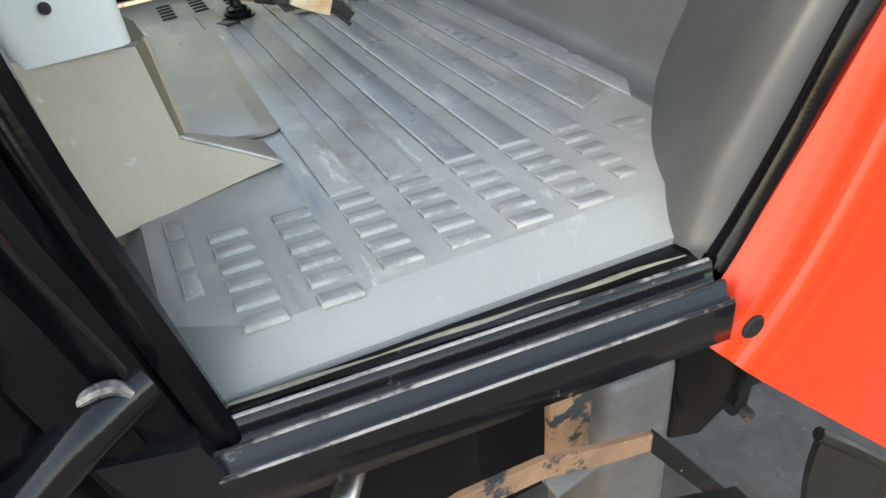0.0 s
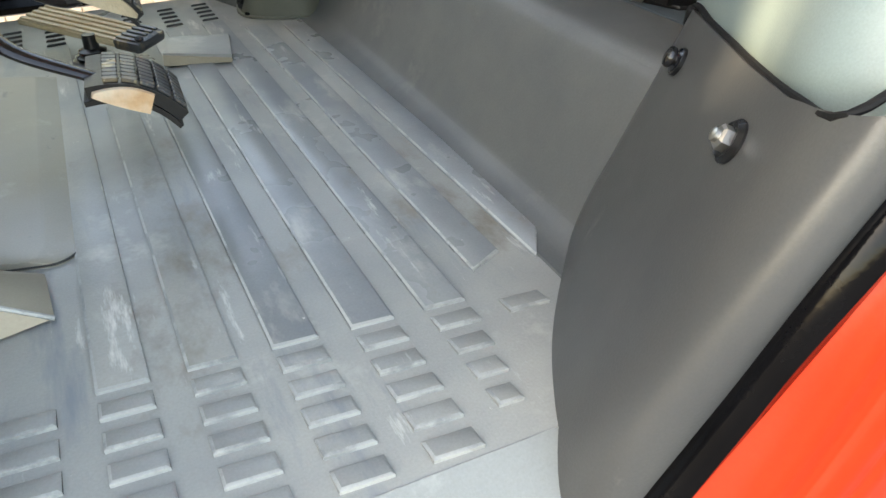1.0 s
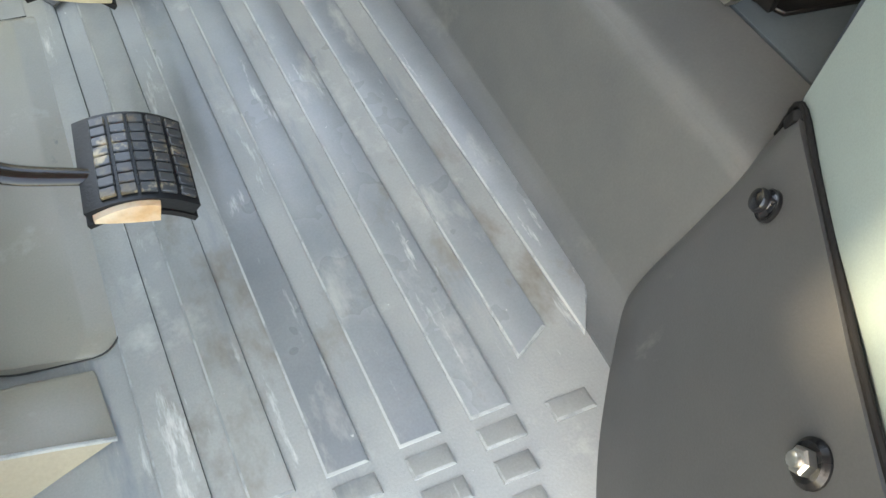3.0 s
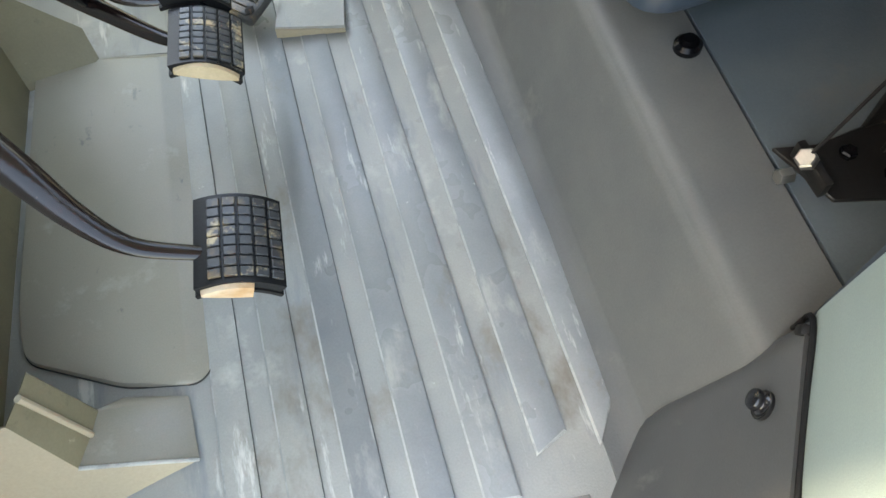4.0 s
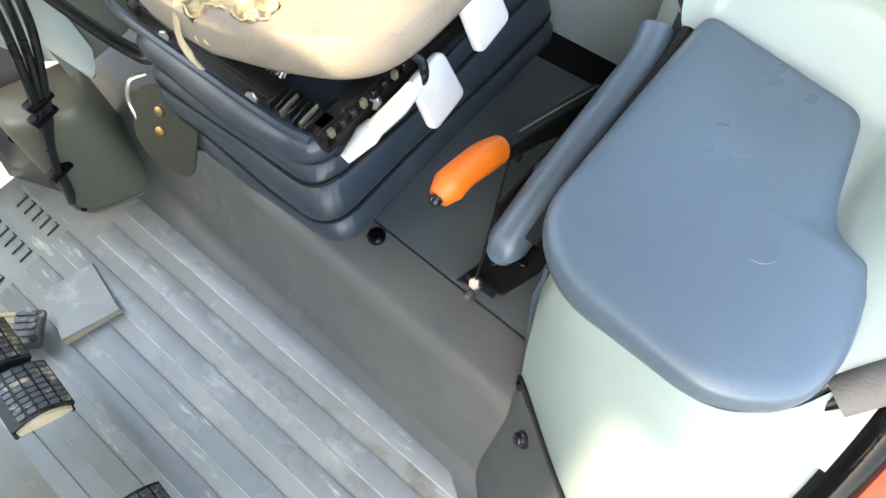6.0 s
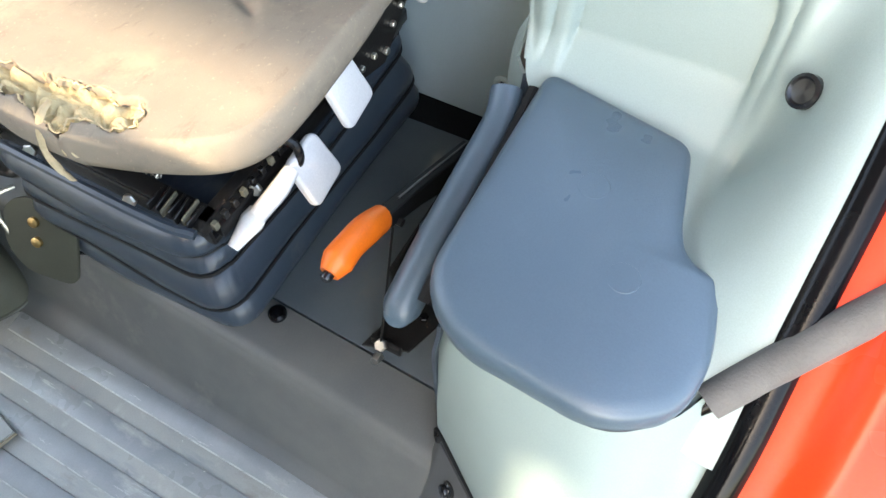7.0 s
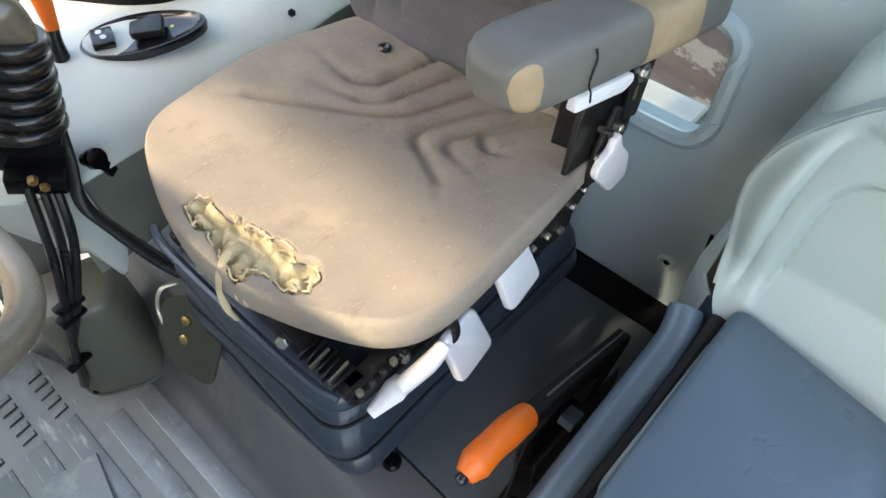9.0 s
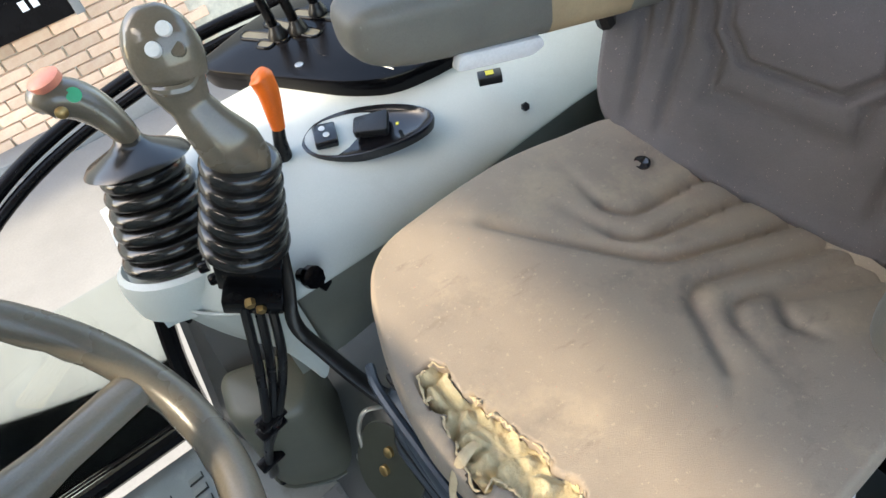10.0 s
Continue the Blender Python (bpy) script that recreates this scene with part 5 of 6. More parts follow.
# ---- front: steering column, pedals ----
def front_tins():
    t = thing("front_tinwork", "beige painted floor tinwork under the steering column", "tinwork", kind="structure")
    def poly(faces, th=0.004):
        bm = bmesh.new()
        cache = {}
        for f in faces:
            bm.faces.new([cache.setdefault(p, bm.verts.new(p)) if p not in cache else cache[p] for p in f])
        got = bmesh.ops.extrude_face_region(bm, geom=list(bm.faces))
        bmesh.ops.translate(bm, vec=(-0.002, 0.003, -th), verts=[v for v in got["geom"] if isinstance(v, bmesh.types.BMVert)])
        return bm
    # sloping gusset with a folded edge, and the mat that climbs its foot
    N0, N1 = (0.039, 0.376, 0.067), (0.030, 0.402, 0.165)
    G0, G1 = (0.047, 0.412, 0.055), (0.042, 0.426, 0.166)
    R0, R1 = (0.050, 0.440, 0.045), (0.046, 0.452, 0.160)
    A, B, C = (-0.064, 0.329, -0.003), (0.094, 0.357, 0.004), (0.140, 0.365, 0.005)
    F, L = (-0.130, 0.40, 0.185), (-0.125, 0.325, 0.03)
    part("gusset", poly([(A, B, N0), (A, N0, N1), (A, N1, F), (A, F, L)], 0.003), M_BEIGE, t, sharp=60)
    # both fold faces take the shaded copy of the tin
    part("folded_edge", poly([(N0, G0, G1, N1), (G0, R0, R1, G1)], 0.002), M_TIN_SHADED, t, sharp=20)
    part("edge_bead", tube([G0, tuple(lerp(p, q, 0.5) for p, q in zip(G0, G1)), G1], 0.0040, 8, 3), M_BEIGE, t)
    part("foot_flap", poly([(N0, C, G0), (G0, C, (0.135, 0.440, 0.004), R0), (R0, (0.135, 0.440, 0.004), (0.062, 0.462, 0.004))], 0.002), M_PLATE, t, "grey mat climbing the gusset", sharp=60)
    part("flap_side", poly([(N0, B, C)], 0.002), M_BEIGE, t)
    part("flap_edge", tube([N0, (0.090, 0.371, 0.036), C], 0.0024, 6, 3), M_MATEDGE, t, "pale worn edge of the mat")
    part("column_foot", poly([((-0.092, 0.46, 0.0), (-0.057, 1.07, 0.0), (-0.09, 1.07, 0.30), (-0.12, 0.46, 0.30))]), M_TIN_SHADED, t)
    part("far_gusset", poly([((-0.060, 1.0, 0.0), (0.058, 1.005, 0.004), (0.045, 1.06, 0.035), (-0.03, 1.09, 0.10), (-0.08, 1.08, 0.12))]), M_TIN_SHADED, t)


front_tins()


def column_shroud():
    s = thing("steering_column", "pale grey moulded steering column shroud", "steering column")
    rings = []
    spec = [((-0.085, 0.395), (0.030, 0.395), (0.012, 0.60), (0.008, 0.93), (-0.13, 0.93), 0.170),
            ((-0.095, 0.400), (0.030, 0.400), (0.020, 0.60), (0.012, 0.93), (-0.14, 0.93), 0.24),
            ((-0.11, 0.42), (0.045, 0.42), (0.05, 0.62), (0.04, 0.95), (-0.15, 0.95), 0.38),
            ((-0.10, 0.60), (0.06, 0.58), (0.085, 0.66), (0.06, 0.98), (-0.10, 0.98), 0.55),
            ((0.02, 0.68), (0.16, 0.66), (0.18, 0.72), (0.17, 0.93), (0.02, 0.93), 0.68),
            ((0.20, 0.74), (0.30, 0.74), (0.33, 0.78), (0.30, 0.86), (0.20, 0.86), 0.74)]
    for *pts, z in spec:
        rings.append([(x, y, z) for x, y in rounded(pts, 0.02, 4)])
    part("shroud", loft(rings), M_CREAM, s, sharp=50)
    part("foot_screw", joined(lathe([(0.006, 0), (0.006, 0.002), (0.004, 0.003)], Matrix.Translation((-0.035, 0.394, 0.222)) @ pose(0, 0, 0, 90, 0, 0), 16)), M_RUST, s, "brown rusty screw in a recess")
    return s


column_shroud()


def steering_wheel():
    w = thing("steering_wheel", "worn grey-brown plastic steering wheel", "steering wheel")
    m = Matrix.Translation((0.44, 0.805, 0.845)) @ pose(0, 0, 0, 0, 48, 0)
    R, r = 0.188, 0.0155
    bm = bmesh.new()
    n, k = 72, 14
    vs = [[bm.verts.new(m @ Vector(((R + r * math.cos(b)) * math.cos(a), (R + r * math.cos(b)) * math.sin(a), r * 1.1 * math.sin(b) + (0.0012 * math.cos(a * 30) if math.sin(b) < -0.2 else 0))))
           for b in (2 * math.pi * q / k for q in range(k))] for a in (2 * math.pi * p / n for p in range(n))]
    for p in range(n):
        for q in range(k):
            bm.faces.new((vs[p][q], vs[(p + 1) % n][q], vs[(p + 1) % n][(q + 1) % k], vs[p][(q + 1) % k]))
    part("rim", bm, M_WHEEL, w)
    for ang in (35, 155, 270):
        a = radians(ang)
        part("spoke", tube([m @ Vector((0.03 * math.cos(a), 0.03 * math.sin(a), -0.05)), m @ Vector((0.10 * math.cos(a), 0.10 * math.sin(a), -0.03)), m @ Vector((0.186 * math.cos(a), 0.186 * math.sin(a), -0.002))],
                           [0.024, 0.017, 0.018], 10, 5, 0.5, up=m.to_3x3() @ Vector((0, 0, 1))), M_WHEEL, w)
    part("hub", lathe([(0.045, -0.07), (0.052, -0.05), (0.05, -0.03), (0.03, -0.022)], m, 24), M_WHEEL, w)
    part("column_tube", tube([m @ Vector((0, 0, -0.06)), m @ Vector((0, 0, -0.16)), m @ Vector((0, 0, -0.28))], 0.032, 14, 3), M_BLACK, w)


steering_wheel()


def pedal_pad(m, length, width, material, parent, rows, cols, label):
    """A rubber pedal pad, bowed across its width, with a grid of tread blocks."""
    def f(u, v):
        x = (u - 0.5) * width
        return m @ Vector((x, (v - 0.5) * length, 0.012 - 0.30 * x * x / width * 2))
    pad = part("pad", sheet(f, 10, 6, 0.012), M_RUBBER, parent, label)
    blocks = []
    for i in range(cols):
        for j in range(rows):
            x, y = (i + 0.5) / cols * 0.86 - 0.37, (j + 0.5) / rows - 0.5
            x *= width
            y *= length * 0.90
            blocks.append(box((width * 0.86 / cols * 0.84, length * 0.90 / rows * 0.84, 0.0036), m @ Matrix.Translation((x, y, 0.0135 - 0.6 * x * x / width)) @ pose(0, 0, 0, 0, math.degrees(math.atan(1.2 * x / width)), 0), 0.0008, 1))
    part("tread", joined(*blocks), material, pad)
    part("backing", sheet(lambda u, v: m @ Vector(((u - 0.5) * width * 0.96, (v - 0.5) * length * 1.03, -0.001 - 0.6 * ((u - 0.5) * width) ** 2 / width)), 8, 2, 0.005), M_BLACKSTEEL, pad, "worn steel backing plate")
    return pad


def worn_end(m, length, width, share=0.66):
    """The lens-shaped end of a bowed pad."""
    top = [((k / 10 * share - 0.5) * width * 0.86, 0.010 - 0.6 * ((k / 10 * share - 0.5) * width) ** 2 / width) for k in range(11)]
    low = [(x, -0.011 + 0.16 * x * x / width) for x, z in top[::-1]]
    ring = [(x, z) for x, z in top + low]
    return loft([[m @ Vector((x * 0.97, -length * 0.518 - 0.004, z * 0.95)) for x, z in ring], [m @ Vector((x, -length * 0.495, z)) for x, z in ring]])


def pedals():
    g = "foot pedals"
    c = thing("clutch_pedal", "black clutch pedal with muddy rubber tread", "pedal", group=g)
    pedal_pad(Matrix.Translation((0.262, 0.540, 0.135)) @ pose(0, 0, 0, -4, 24, -6), 0.112, 0.092, M_MUD, c, 8, 5, "muddy ribbed rubber pad")
    part("arm", tube([(0.245, 0.530, 0.140), (0.216, 0.533, 0.154), (0.165, 0.546, 0.180), (0.130, 0.574, 0.214), (0.100, 0.612, 0.256), (0.060, 0.665, 0.312), (0.0, 0.74, 0.40)], [0.0085, 0.009, 0.0105, 0.014, 0.018, 0.020, 0.020], 12, 6, 0.6), M_ARM, c, "glossy black bent pedal arm")
    part("worn_end", worn_end(Matrix.Translation((0.262, 0.540, 0.135)) @ pose(0, 0, 0, -4, 24, -6), 0.112, 0.092), M_WORNRUBBER, c, "bright worn end of the pad")
    for k, (y, z) in enumerate(((0.820, 0.155), (0.930, 0.160))):
        b = thing("brake_pedal", "black brake pedal with muddy rubber tread" if k == 0 else "black brake pedal with muddy tread and a coupling latch", "pedal", group=g)
        pedal_pad(Matrix.Translation((0.268, y, z)) @ pose(0, 0, 0, -4, 26, -6), 0.100, 0.088, M_MUD, b, 8, 5, "muddy ribbed rubber pad")
        if k == 0:
            part("worn_end", worn_end(Matrix.Translation((0.268, y, z)) @ pose(0, 0, 0, -4, 26, -6), 0.100, 0.088, 1.0), M_TAN, b, "tan worn end of the pad")
            part("arm", tube([(0.24, 0.845, 0.145), (0.21, 0.862, 0.142), (0.152, 0.905, 0.168), (0.086, 0.950, 0.214), (0.05, 0.963, 0.272), (-0.03, 0.97, 0.375)], [0.009, 0.010, 0.013, 0.017, 0.018, 0.018], 12, 6, 0.7), M_ARM, b)
        else:
            part("arm", tube([(0.245, 0.905, 0.165), (0.217, 0.902, 0.168), (0.18, 0.910, 0.18), (0.157, 0.930, 0.205), (0.084, 1.005, 0.275), (0.0, 1.03, 0.365)], [0.009, 0.010, 0.012, 0.016, 0.018, 0.018], 12, 6, 0.7), M_ARM, b)
            part("latch", joined(box((0.034, 0.070, 0.012), Matrix.Translation((0.168, 0.925, 0.216)) @ pose(0, 0, 0, 22, 28, -14), 0.004), box((0.010, 0.078, 0.030), Matrix.Translation((0.148, 0.928, 0.214)) @ pose(0, 0, 0, 22, 10, -14), 0.003), box((0.012, 0.03, 0.014), pose(0.166, 0.968, 0.226, 20, 0, -14), 0.003)), M_BLACK, b, "black coupling latch")
            part("bolt", bolt_bm((0.178, 0.905, 0.222), (0.5, -0.3, 0.8), 0.007, 0.005), M_STEEL, b, "bright bolt")
            part("latch_tip", box((0.013, 0.020, 0.010), pose(0.170, 0.990, 0.224, 20, 0, -14), 0.003), M_WORNRUBBER, b, "orange rusted tip of the latch")
    a = thing("throttle_pedal", "worn tan ribbed throttle pedal hinged to the floor", "pedal", group=g)
    m = Matrix.Translation((0.238, 1.078, 0.044)) @ pose(0, 0, 0, 4, 6, -45)
    pad = part("pad", box((0.215, 0.068, 0.010), m, 0.003), M_TAN, a, "tan worn ribbed pad")
    for k in range(5):
        part("rib", box((0.205, 0.007, 0.004), m @ Matrix.Translation((0, -0.028 + 0.014 * k, 0.0065)), 0.001), M_TAN, pad)
    heel = part("heel", box((0.05, 0.070, 0.018), m @ Matrix.Translation((0.098, 0.0, 0.001)), 0.006), M_MUD, a)
    for k in range(5):
        part("rib", box((0.036, 0.007, 0.005), m @ Matrix.Translation((0.096, -0.026 + 0.013 * k, 0.0105)), 0.0015), M_MUD, heel)
    part("rivet", lathe([(0.007, 0.0), (0.007, 0.002), (0.004, 0.004)], m @ Matrix.Translation((0.114, -0.020, 0.0115)), 14), M_RUST, heel, "rusty rivet")
    part("hinge_boot", lathe([(0.034, 0.0), (0.034, 0.004), (0.026, 0.006), (0.028, 0.012), (0.020, 0.014), (0.022, 0.020), (0.012, 0.024), (0.010, 0.045)], Matrix.Translation((0.235, 1.03, 0.002)), 20), M_RUBBER, a)
    part("hinge_plate", box((0.07, 0.030, 0.004), pose(0.225, 1.018, 0.004, 0, 0, 30), 0.001), M_CASTING, a)
    f = thing("foot_block", "grey wedge-shaped rubber foot block on the mat", "block")
    bm = loft([[(0.330, 0.955, 0.003), (0.432, 0.927, 0.003), (0.432, 0.927, 0.016), (0.332, 0.955, 0.024)],
               [(0.360, 1.075, 0.003), (0.458, 1.050, 0.003), (0.456, 1.050, 0.010), (0.361, 1.072, 0.012)]])
    part("block", bevelled(bm, 0.003), M_MAT, f)
    part("worn_face", loft([[(0.329, 0.954, 0.003), (0.432, 0.926, 0.003), (0.4315, 0.925, 0.010), (0.3315, 0.953, 0.021)], [(0.329, 0.956, 0.003), (0.432, 0.928, 0.003), (0.4315, 0.928, 0.010), (0.3315, 0.956, 0.021)]]), M_BEIGE, f, "dusty worn front face")


pedals()


def floor_plate():
    f = thing("floor_plate", "flat grey rubber floor panel beside the clutch pedal", "panel")
    low = rounded([(-0.070, 0.62), (-0.062, 0.545), (0.062, 0.474), (0.150, 0.452), (0.170, 0.470), (0.181, 0.985), (-0.045, 1.050)], [0.02, 0.022, 0.02, 0.014, 0.016, 0.01, 0.01], 6)
    top = [(lerp(x, x - 0.030, smoothstep(0.10, 0.17, x)) if x > 0.1 else x + 0.002, lerp(y, 0.76, 0.012)) for x, y in low]
    rings = [[(x, y, 0.0) for x, y in low], [(x, y, 0.0025) for x, y in low], [(x, y, 0.0095) for x, y in top], [(lerp(x, 0.06, 0.02), lerp(y, 0.76, 0.01), 0.0102) for x, y in top]]
    part("panel", loft(rings), M_PLATE, f, sharp=25)
    edge = [(x, y, 0.0028) for x, y in low]
    part("border", tube(edge + edge[:1], 0.0012, 6, 1), M_CREVICE, f, "thin dark line round the panel")


floor_plate()


# ---- right side: console, joysticks, door ----
def console():
    c = thing("side_console", "pale grey moulded side console with an oval switch panel", "console")
    # sections along x
    def sec(x):
        k = smoothstep(0.535, 0.70, x)
        t = smoothstep(0.80, 1.30, x)
        zt = 0.505 + 0.045 * k + 0.03 * t
        yi = lerp(1.225, 1.105, k) + 0.01 * t
        ybot = lerp(1.27, 1.165, k)
        front = [(ybot, 0.445), (lerp(ybot, yi, .6), lerp(0.445, zt, .45)), (yi, zt - 0.055), (yi + 0.012, zt - 0.018)]
        side = [(yi + 0.060, zt - 0.068), (yi + 0.008, zt - 0.067), (yi + 0.003, zt - 0.057), (yi + 0.034, zt - 0.029)]
        pts = [(lerp(a[0], b[0], k), lerp(a[1], b[1], k)) for a, b in zip(front, side)]
        pts += [(yi + lerp(0.05, 0.085, k), zt - 0.006 * k), (yi + lerp(0.14, 0.16, k), zt + 0.012), (1.42, zt + 0.03 * k), (1.47, zt + 0.02 * k), (1.475, zt - 0.08)]
        return [(x, p.x, p.y) for p in smooth_line([(y, z, 0) for y, z in pts], 4)]
    xs = [0.535, 0.54, 0.552, 0.575, 0.61, 0.65, 0.70, 0.80, 0.90, 1.0, 1.1, 1.2, 1.30, 1.37]
    part("console_body", loft([sec(x) for x in xs]), M_CONSOLE, c, sharp=60)
    def skirt(u, v):
        x = lerp(0.655, 1.37, u)
        k, t = smoothstep(0.535, 0.70, x), smoothstep(0.80, 1.30, x)
        top = lerp(1.225, 1.105, k) + 0.03 * t + 0.040
        return (x, lerp(top, 1.165 + 0.02 * u, v), lerp(0.495 + 0.02 * t, 0.262 + 0.03 * math.sin(7 * u) * smoothstep(0.1, 0.4, u), v))
    part("console_skirt", sheet(skirt, 24, 10, 0.005), M_SIDE, c, "olive-grey lower skirt, darkened for shade")
    # pale front below the lever collar, with a stepped lower edge
    low = [(0.572, 1.36, 0.42), (0.590, 1.30, 0.36), (0.640, 1.245, 0.272), (0.668, 1.235, 0.248), (0.676, 1.18, 0.262), (0.682, 1.136, 0.258), (0.705, 1.140, 0.300)]
    top = [(0.545, 1.39, 0.50), (0.540, 1.32, 0.50), (0.548, 1.25, 0.49), (0.575, 1.205, 0.48), (0.615, 1.170, 0.47), (0.655, 1.145, 0.47), (0.70, 1.142, 0.47)]
    low, top = smooth_line(low, 5), smooth_line(top, 5)
    def front(u, v):
        k = min(int(u * 30), 29)
        a, b = top[k].lerp(top[k + 1], u * 30 - k), low[k].lerp(low[k + 1], u * 30 - k)
        return a.lerp(b, v) + Vector((-0.012, -0.010, 0)) * math.sin(math.pi * v) * (1 - u)
    part("console_front", sheet(front, 30, 10, 0.004), M_CONSOLE, c, sharp=60)
    part("front_edge", tube([p + Vector((-0.001, -0.001, -0.001)) for p in low], 0.0022, 6, 1), M_RUBBER, c, "dark lower edge of the front")
    part("seam", tube([(0.70, 1.128, 0.489), (0.85, 1.129, 0.490), (1.05, 1.142, 0.500), (1.28, 1.158, 0.518)], 0.003, 6, 4), M_RUBBER, c)
    part("seam_screw", bolt_bm((1.130, 1.138, 0.540), (0, -0.8, 0.6), 0.007, 0.005), M_GLOSS, c)
    # oval switch bowl
    m = Matrix.Translation((0.918, 1.238, 0.5655)) @ pose(0, 0, 0, 5, -3, -34)
    oval = [(0.098 * math.cos(a) , 0.047 * math.sin(a) * (1 - 0.15 * math.cos(a))) for a in (2 * math.pi * k / 40 for k in range(40))]
    bowl = part("switch_bowl", loft([[m @ Vector((x * s, y * s, z)) for x, y in oval] for s, z in ((1.0, -0.01), (1.03, 0.002), (1.02, 0.0065), (0.98, 0.007), (0.92, 0.002), (0.80, -0.002), (0.5, -0.003))]), M_GLOSS, c, "glossy black oval switch recess")
    sw = part("rocker", box((0.034, 0.042, 0.014), m @ Matrix.Translation((-0.062, 0.0, 0.008)) @ pose(0, 0, 0, 0, 10, 12), 0.003), M_GLOSS, bowl)
    for dx, dy in ((-0.004, 0.008), (0.004, -0.006)):
        part("mark", lathe([(0.005, 0), (0.005, 0.0008)], m @ Matrix.Translation((-0.062 + dx, dy, 0.0155)) @ pose(0, 0, 0, 0, 10, 0), 12), M_WHITE, sw)
    part("rocker", prism(rounded([(-0.026, -0.016), (0.026, -0.022), (0.026, 0.022), (-0.026, 0.016)], 0.006), 0.0, 0.014, 0.003, 2, m @ Matrix.Translation((0.008, 0.002, 0.003))), M_RUBBER, bowl)
    part("mark", box((0.005, 0.005, 0.001), m @ Matrix.Translation((0.046, 0.0, 0.005)), 0), M_YELLOW, bowl)
    # orange-topped lever
    part("lever_stem", tube([(0.800, 1.285, 0.560), (0.805, 1.288, 0.59), (0.812, 1.292, 0.612)], [0.013, 0.010, 0.009], 10, 4), M_RUBBER, c)
    part("lever_top", tube([(0.811, 1.291, 0.608), (0.815, 1.294, 0.632), (0.820, 1.299, 0.660), (0.820, 1.306, 0.682), (0.817, 1.309, 0.690)], [0.010, 0.0125, 0.0155, 0.018, 0.010], 12, 5), M_ORANGE, c, "bright orange lever knob")
    # black quadrant panel with slotted levers
    out = rounded([(0.788, 1.560), (0.792, 1.522), (0.845, 1.445), (0.932, 1.322), (0.990, 1.270), (1.12, 1.245), (1.24, 1.33), (1.24, 1.60), (0.93, 1.615)], [0.012, 0.02, 0.02, 0.03, 0.05, 0.06, 0.04, 0.02, 0.05], 5)
    q = part("lever_panel", prism(out, 0.565, 0.604, 0.006, 2), M_BLACK, c, "black lever panel")
    for (x0, y0), (x1, y1), up in (((0.878, 1.570), (0.928, 1.492), (0.920, 1.512)), ((0.925, 1.572), (0.972, 1.462), (0.952, 1.500)), ((0.972, 1.560), (1.022, 1.478), (1.002, 1.52)), ((0.886, 1.522), (0.902, 1.497), None)):
        m = Matrix.Translation(((x0 + x1) / 2, (y0 + y1) / 2, 0.6045)) @ pose(0, 0, 0, 0, 0, math.degrees(math.atan2(y1 - y0, x1 - x0)))
        l = math.hypot(x1 - x0, y1 - y0)
        slot = part("slot", prism(rounded([(-l / 2, -0.011), (l / 2, -0.011), (l / 2, 0.011), (-l / 2, 0.011)], 0.0105), 0.0, 0.0012, 0, 1, m), M_SLOT, q, "pale open lever slot")
        part("slot_rim", tube([m @ Vector((x, y, 0.001)) for x, y in rounded([(-l / 2, -0.011), (l / 2, -0.011), (l / 2, 0.011), (-l / 2, 0.011)], 0.0105)] + [m @ Vector((-l / 2, 0, 0.001))], 0.0022, 6, 1), M_BLACK, slot)
        if up:
            part("lever", tube([(up[0], up[1], 0.60), (up[0] - 0.004, up[1] + 0.006, 0.66), (up[0] - 0.020, up[1] + 0.020, 0.76)], 0.0085, 8, 4), M_BLACK, q)
            part("lever_gaiter", lathe([(0.017, 0.0), (0.017, 0.006), (0.012, 0.014), (0.009, 0.022)], Matrix.Translation((up[0], up[1], 0.605)), 14), M_RUBBER, q)
    part("screw", bolt_bm((0.907, 1.412, 0.604), (0, 0, 1), 0.007, 0.002, sides=12), M_STEEL, q)
    part("crease", tube([(0.985, 1.34, 0.6048), (1.005, 1.285, 0.6048)], 0.0012, 5, 1), M_STEEL, q)
    part("tag", box((0.035, 0.02, 0.014), pose(1.10, 1.175, 0.592, 0, 0, -30), 0.002), M_RUBBER, c)
    part("mark", box((0.012, 0.010, 0.001), pose(1.10, 1.175, 0.600, 0, 0, -30), 0), M_YELLOW, c)


console()


def boot_profile(n, r0, r1, h):
    out = []
    for k in range(n):
        r = lerp(r0, r1, k / (n - 1))
        z = h * k / n
        d = h / n
        # one fat rounded ring
        out += [(r * (0.80 + 0.20 * math.sin(math.pi * q / 8) ** 0.7), z + d * (0.5 - 0.48 * math.cos(math.pi * q / 8))) for q in range(9)]
    return out


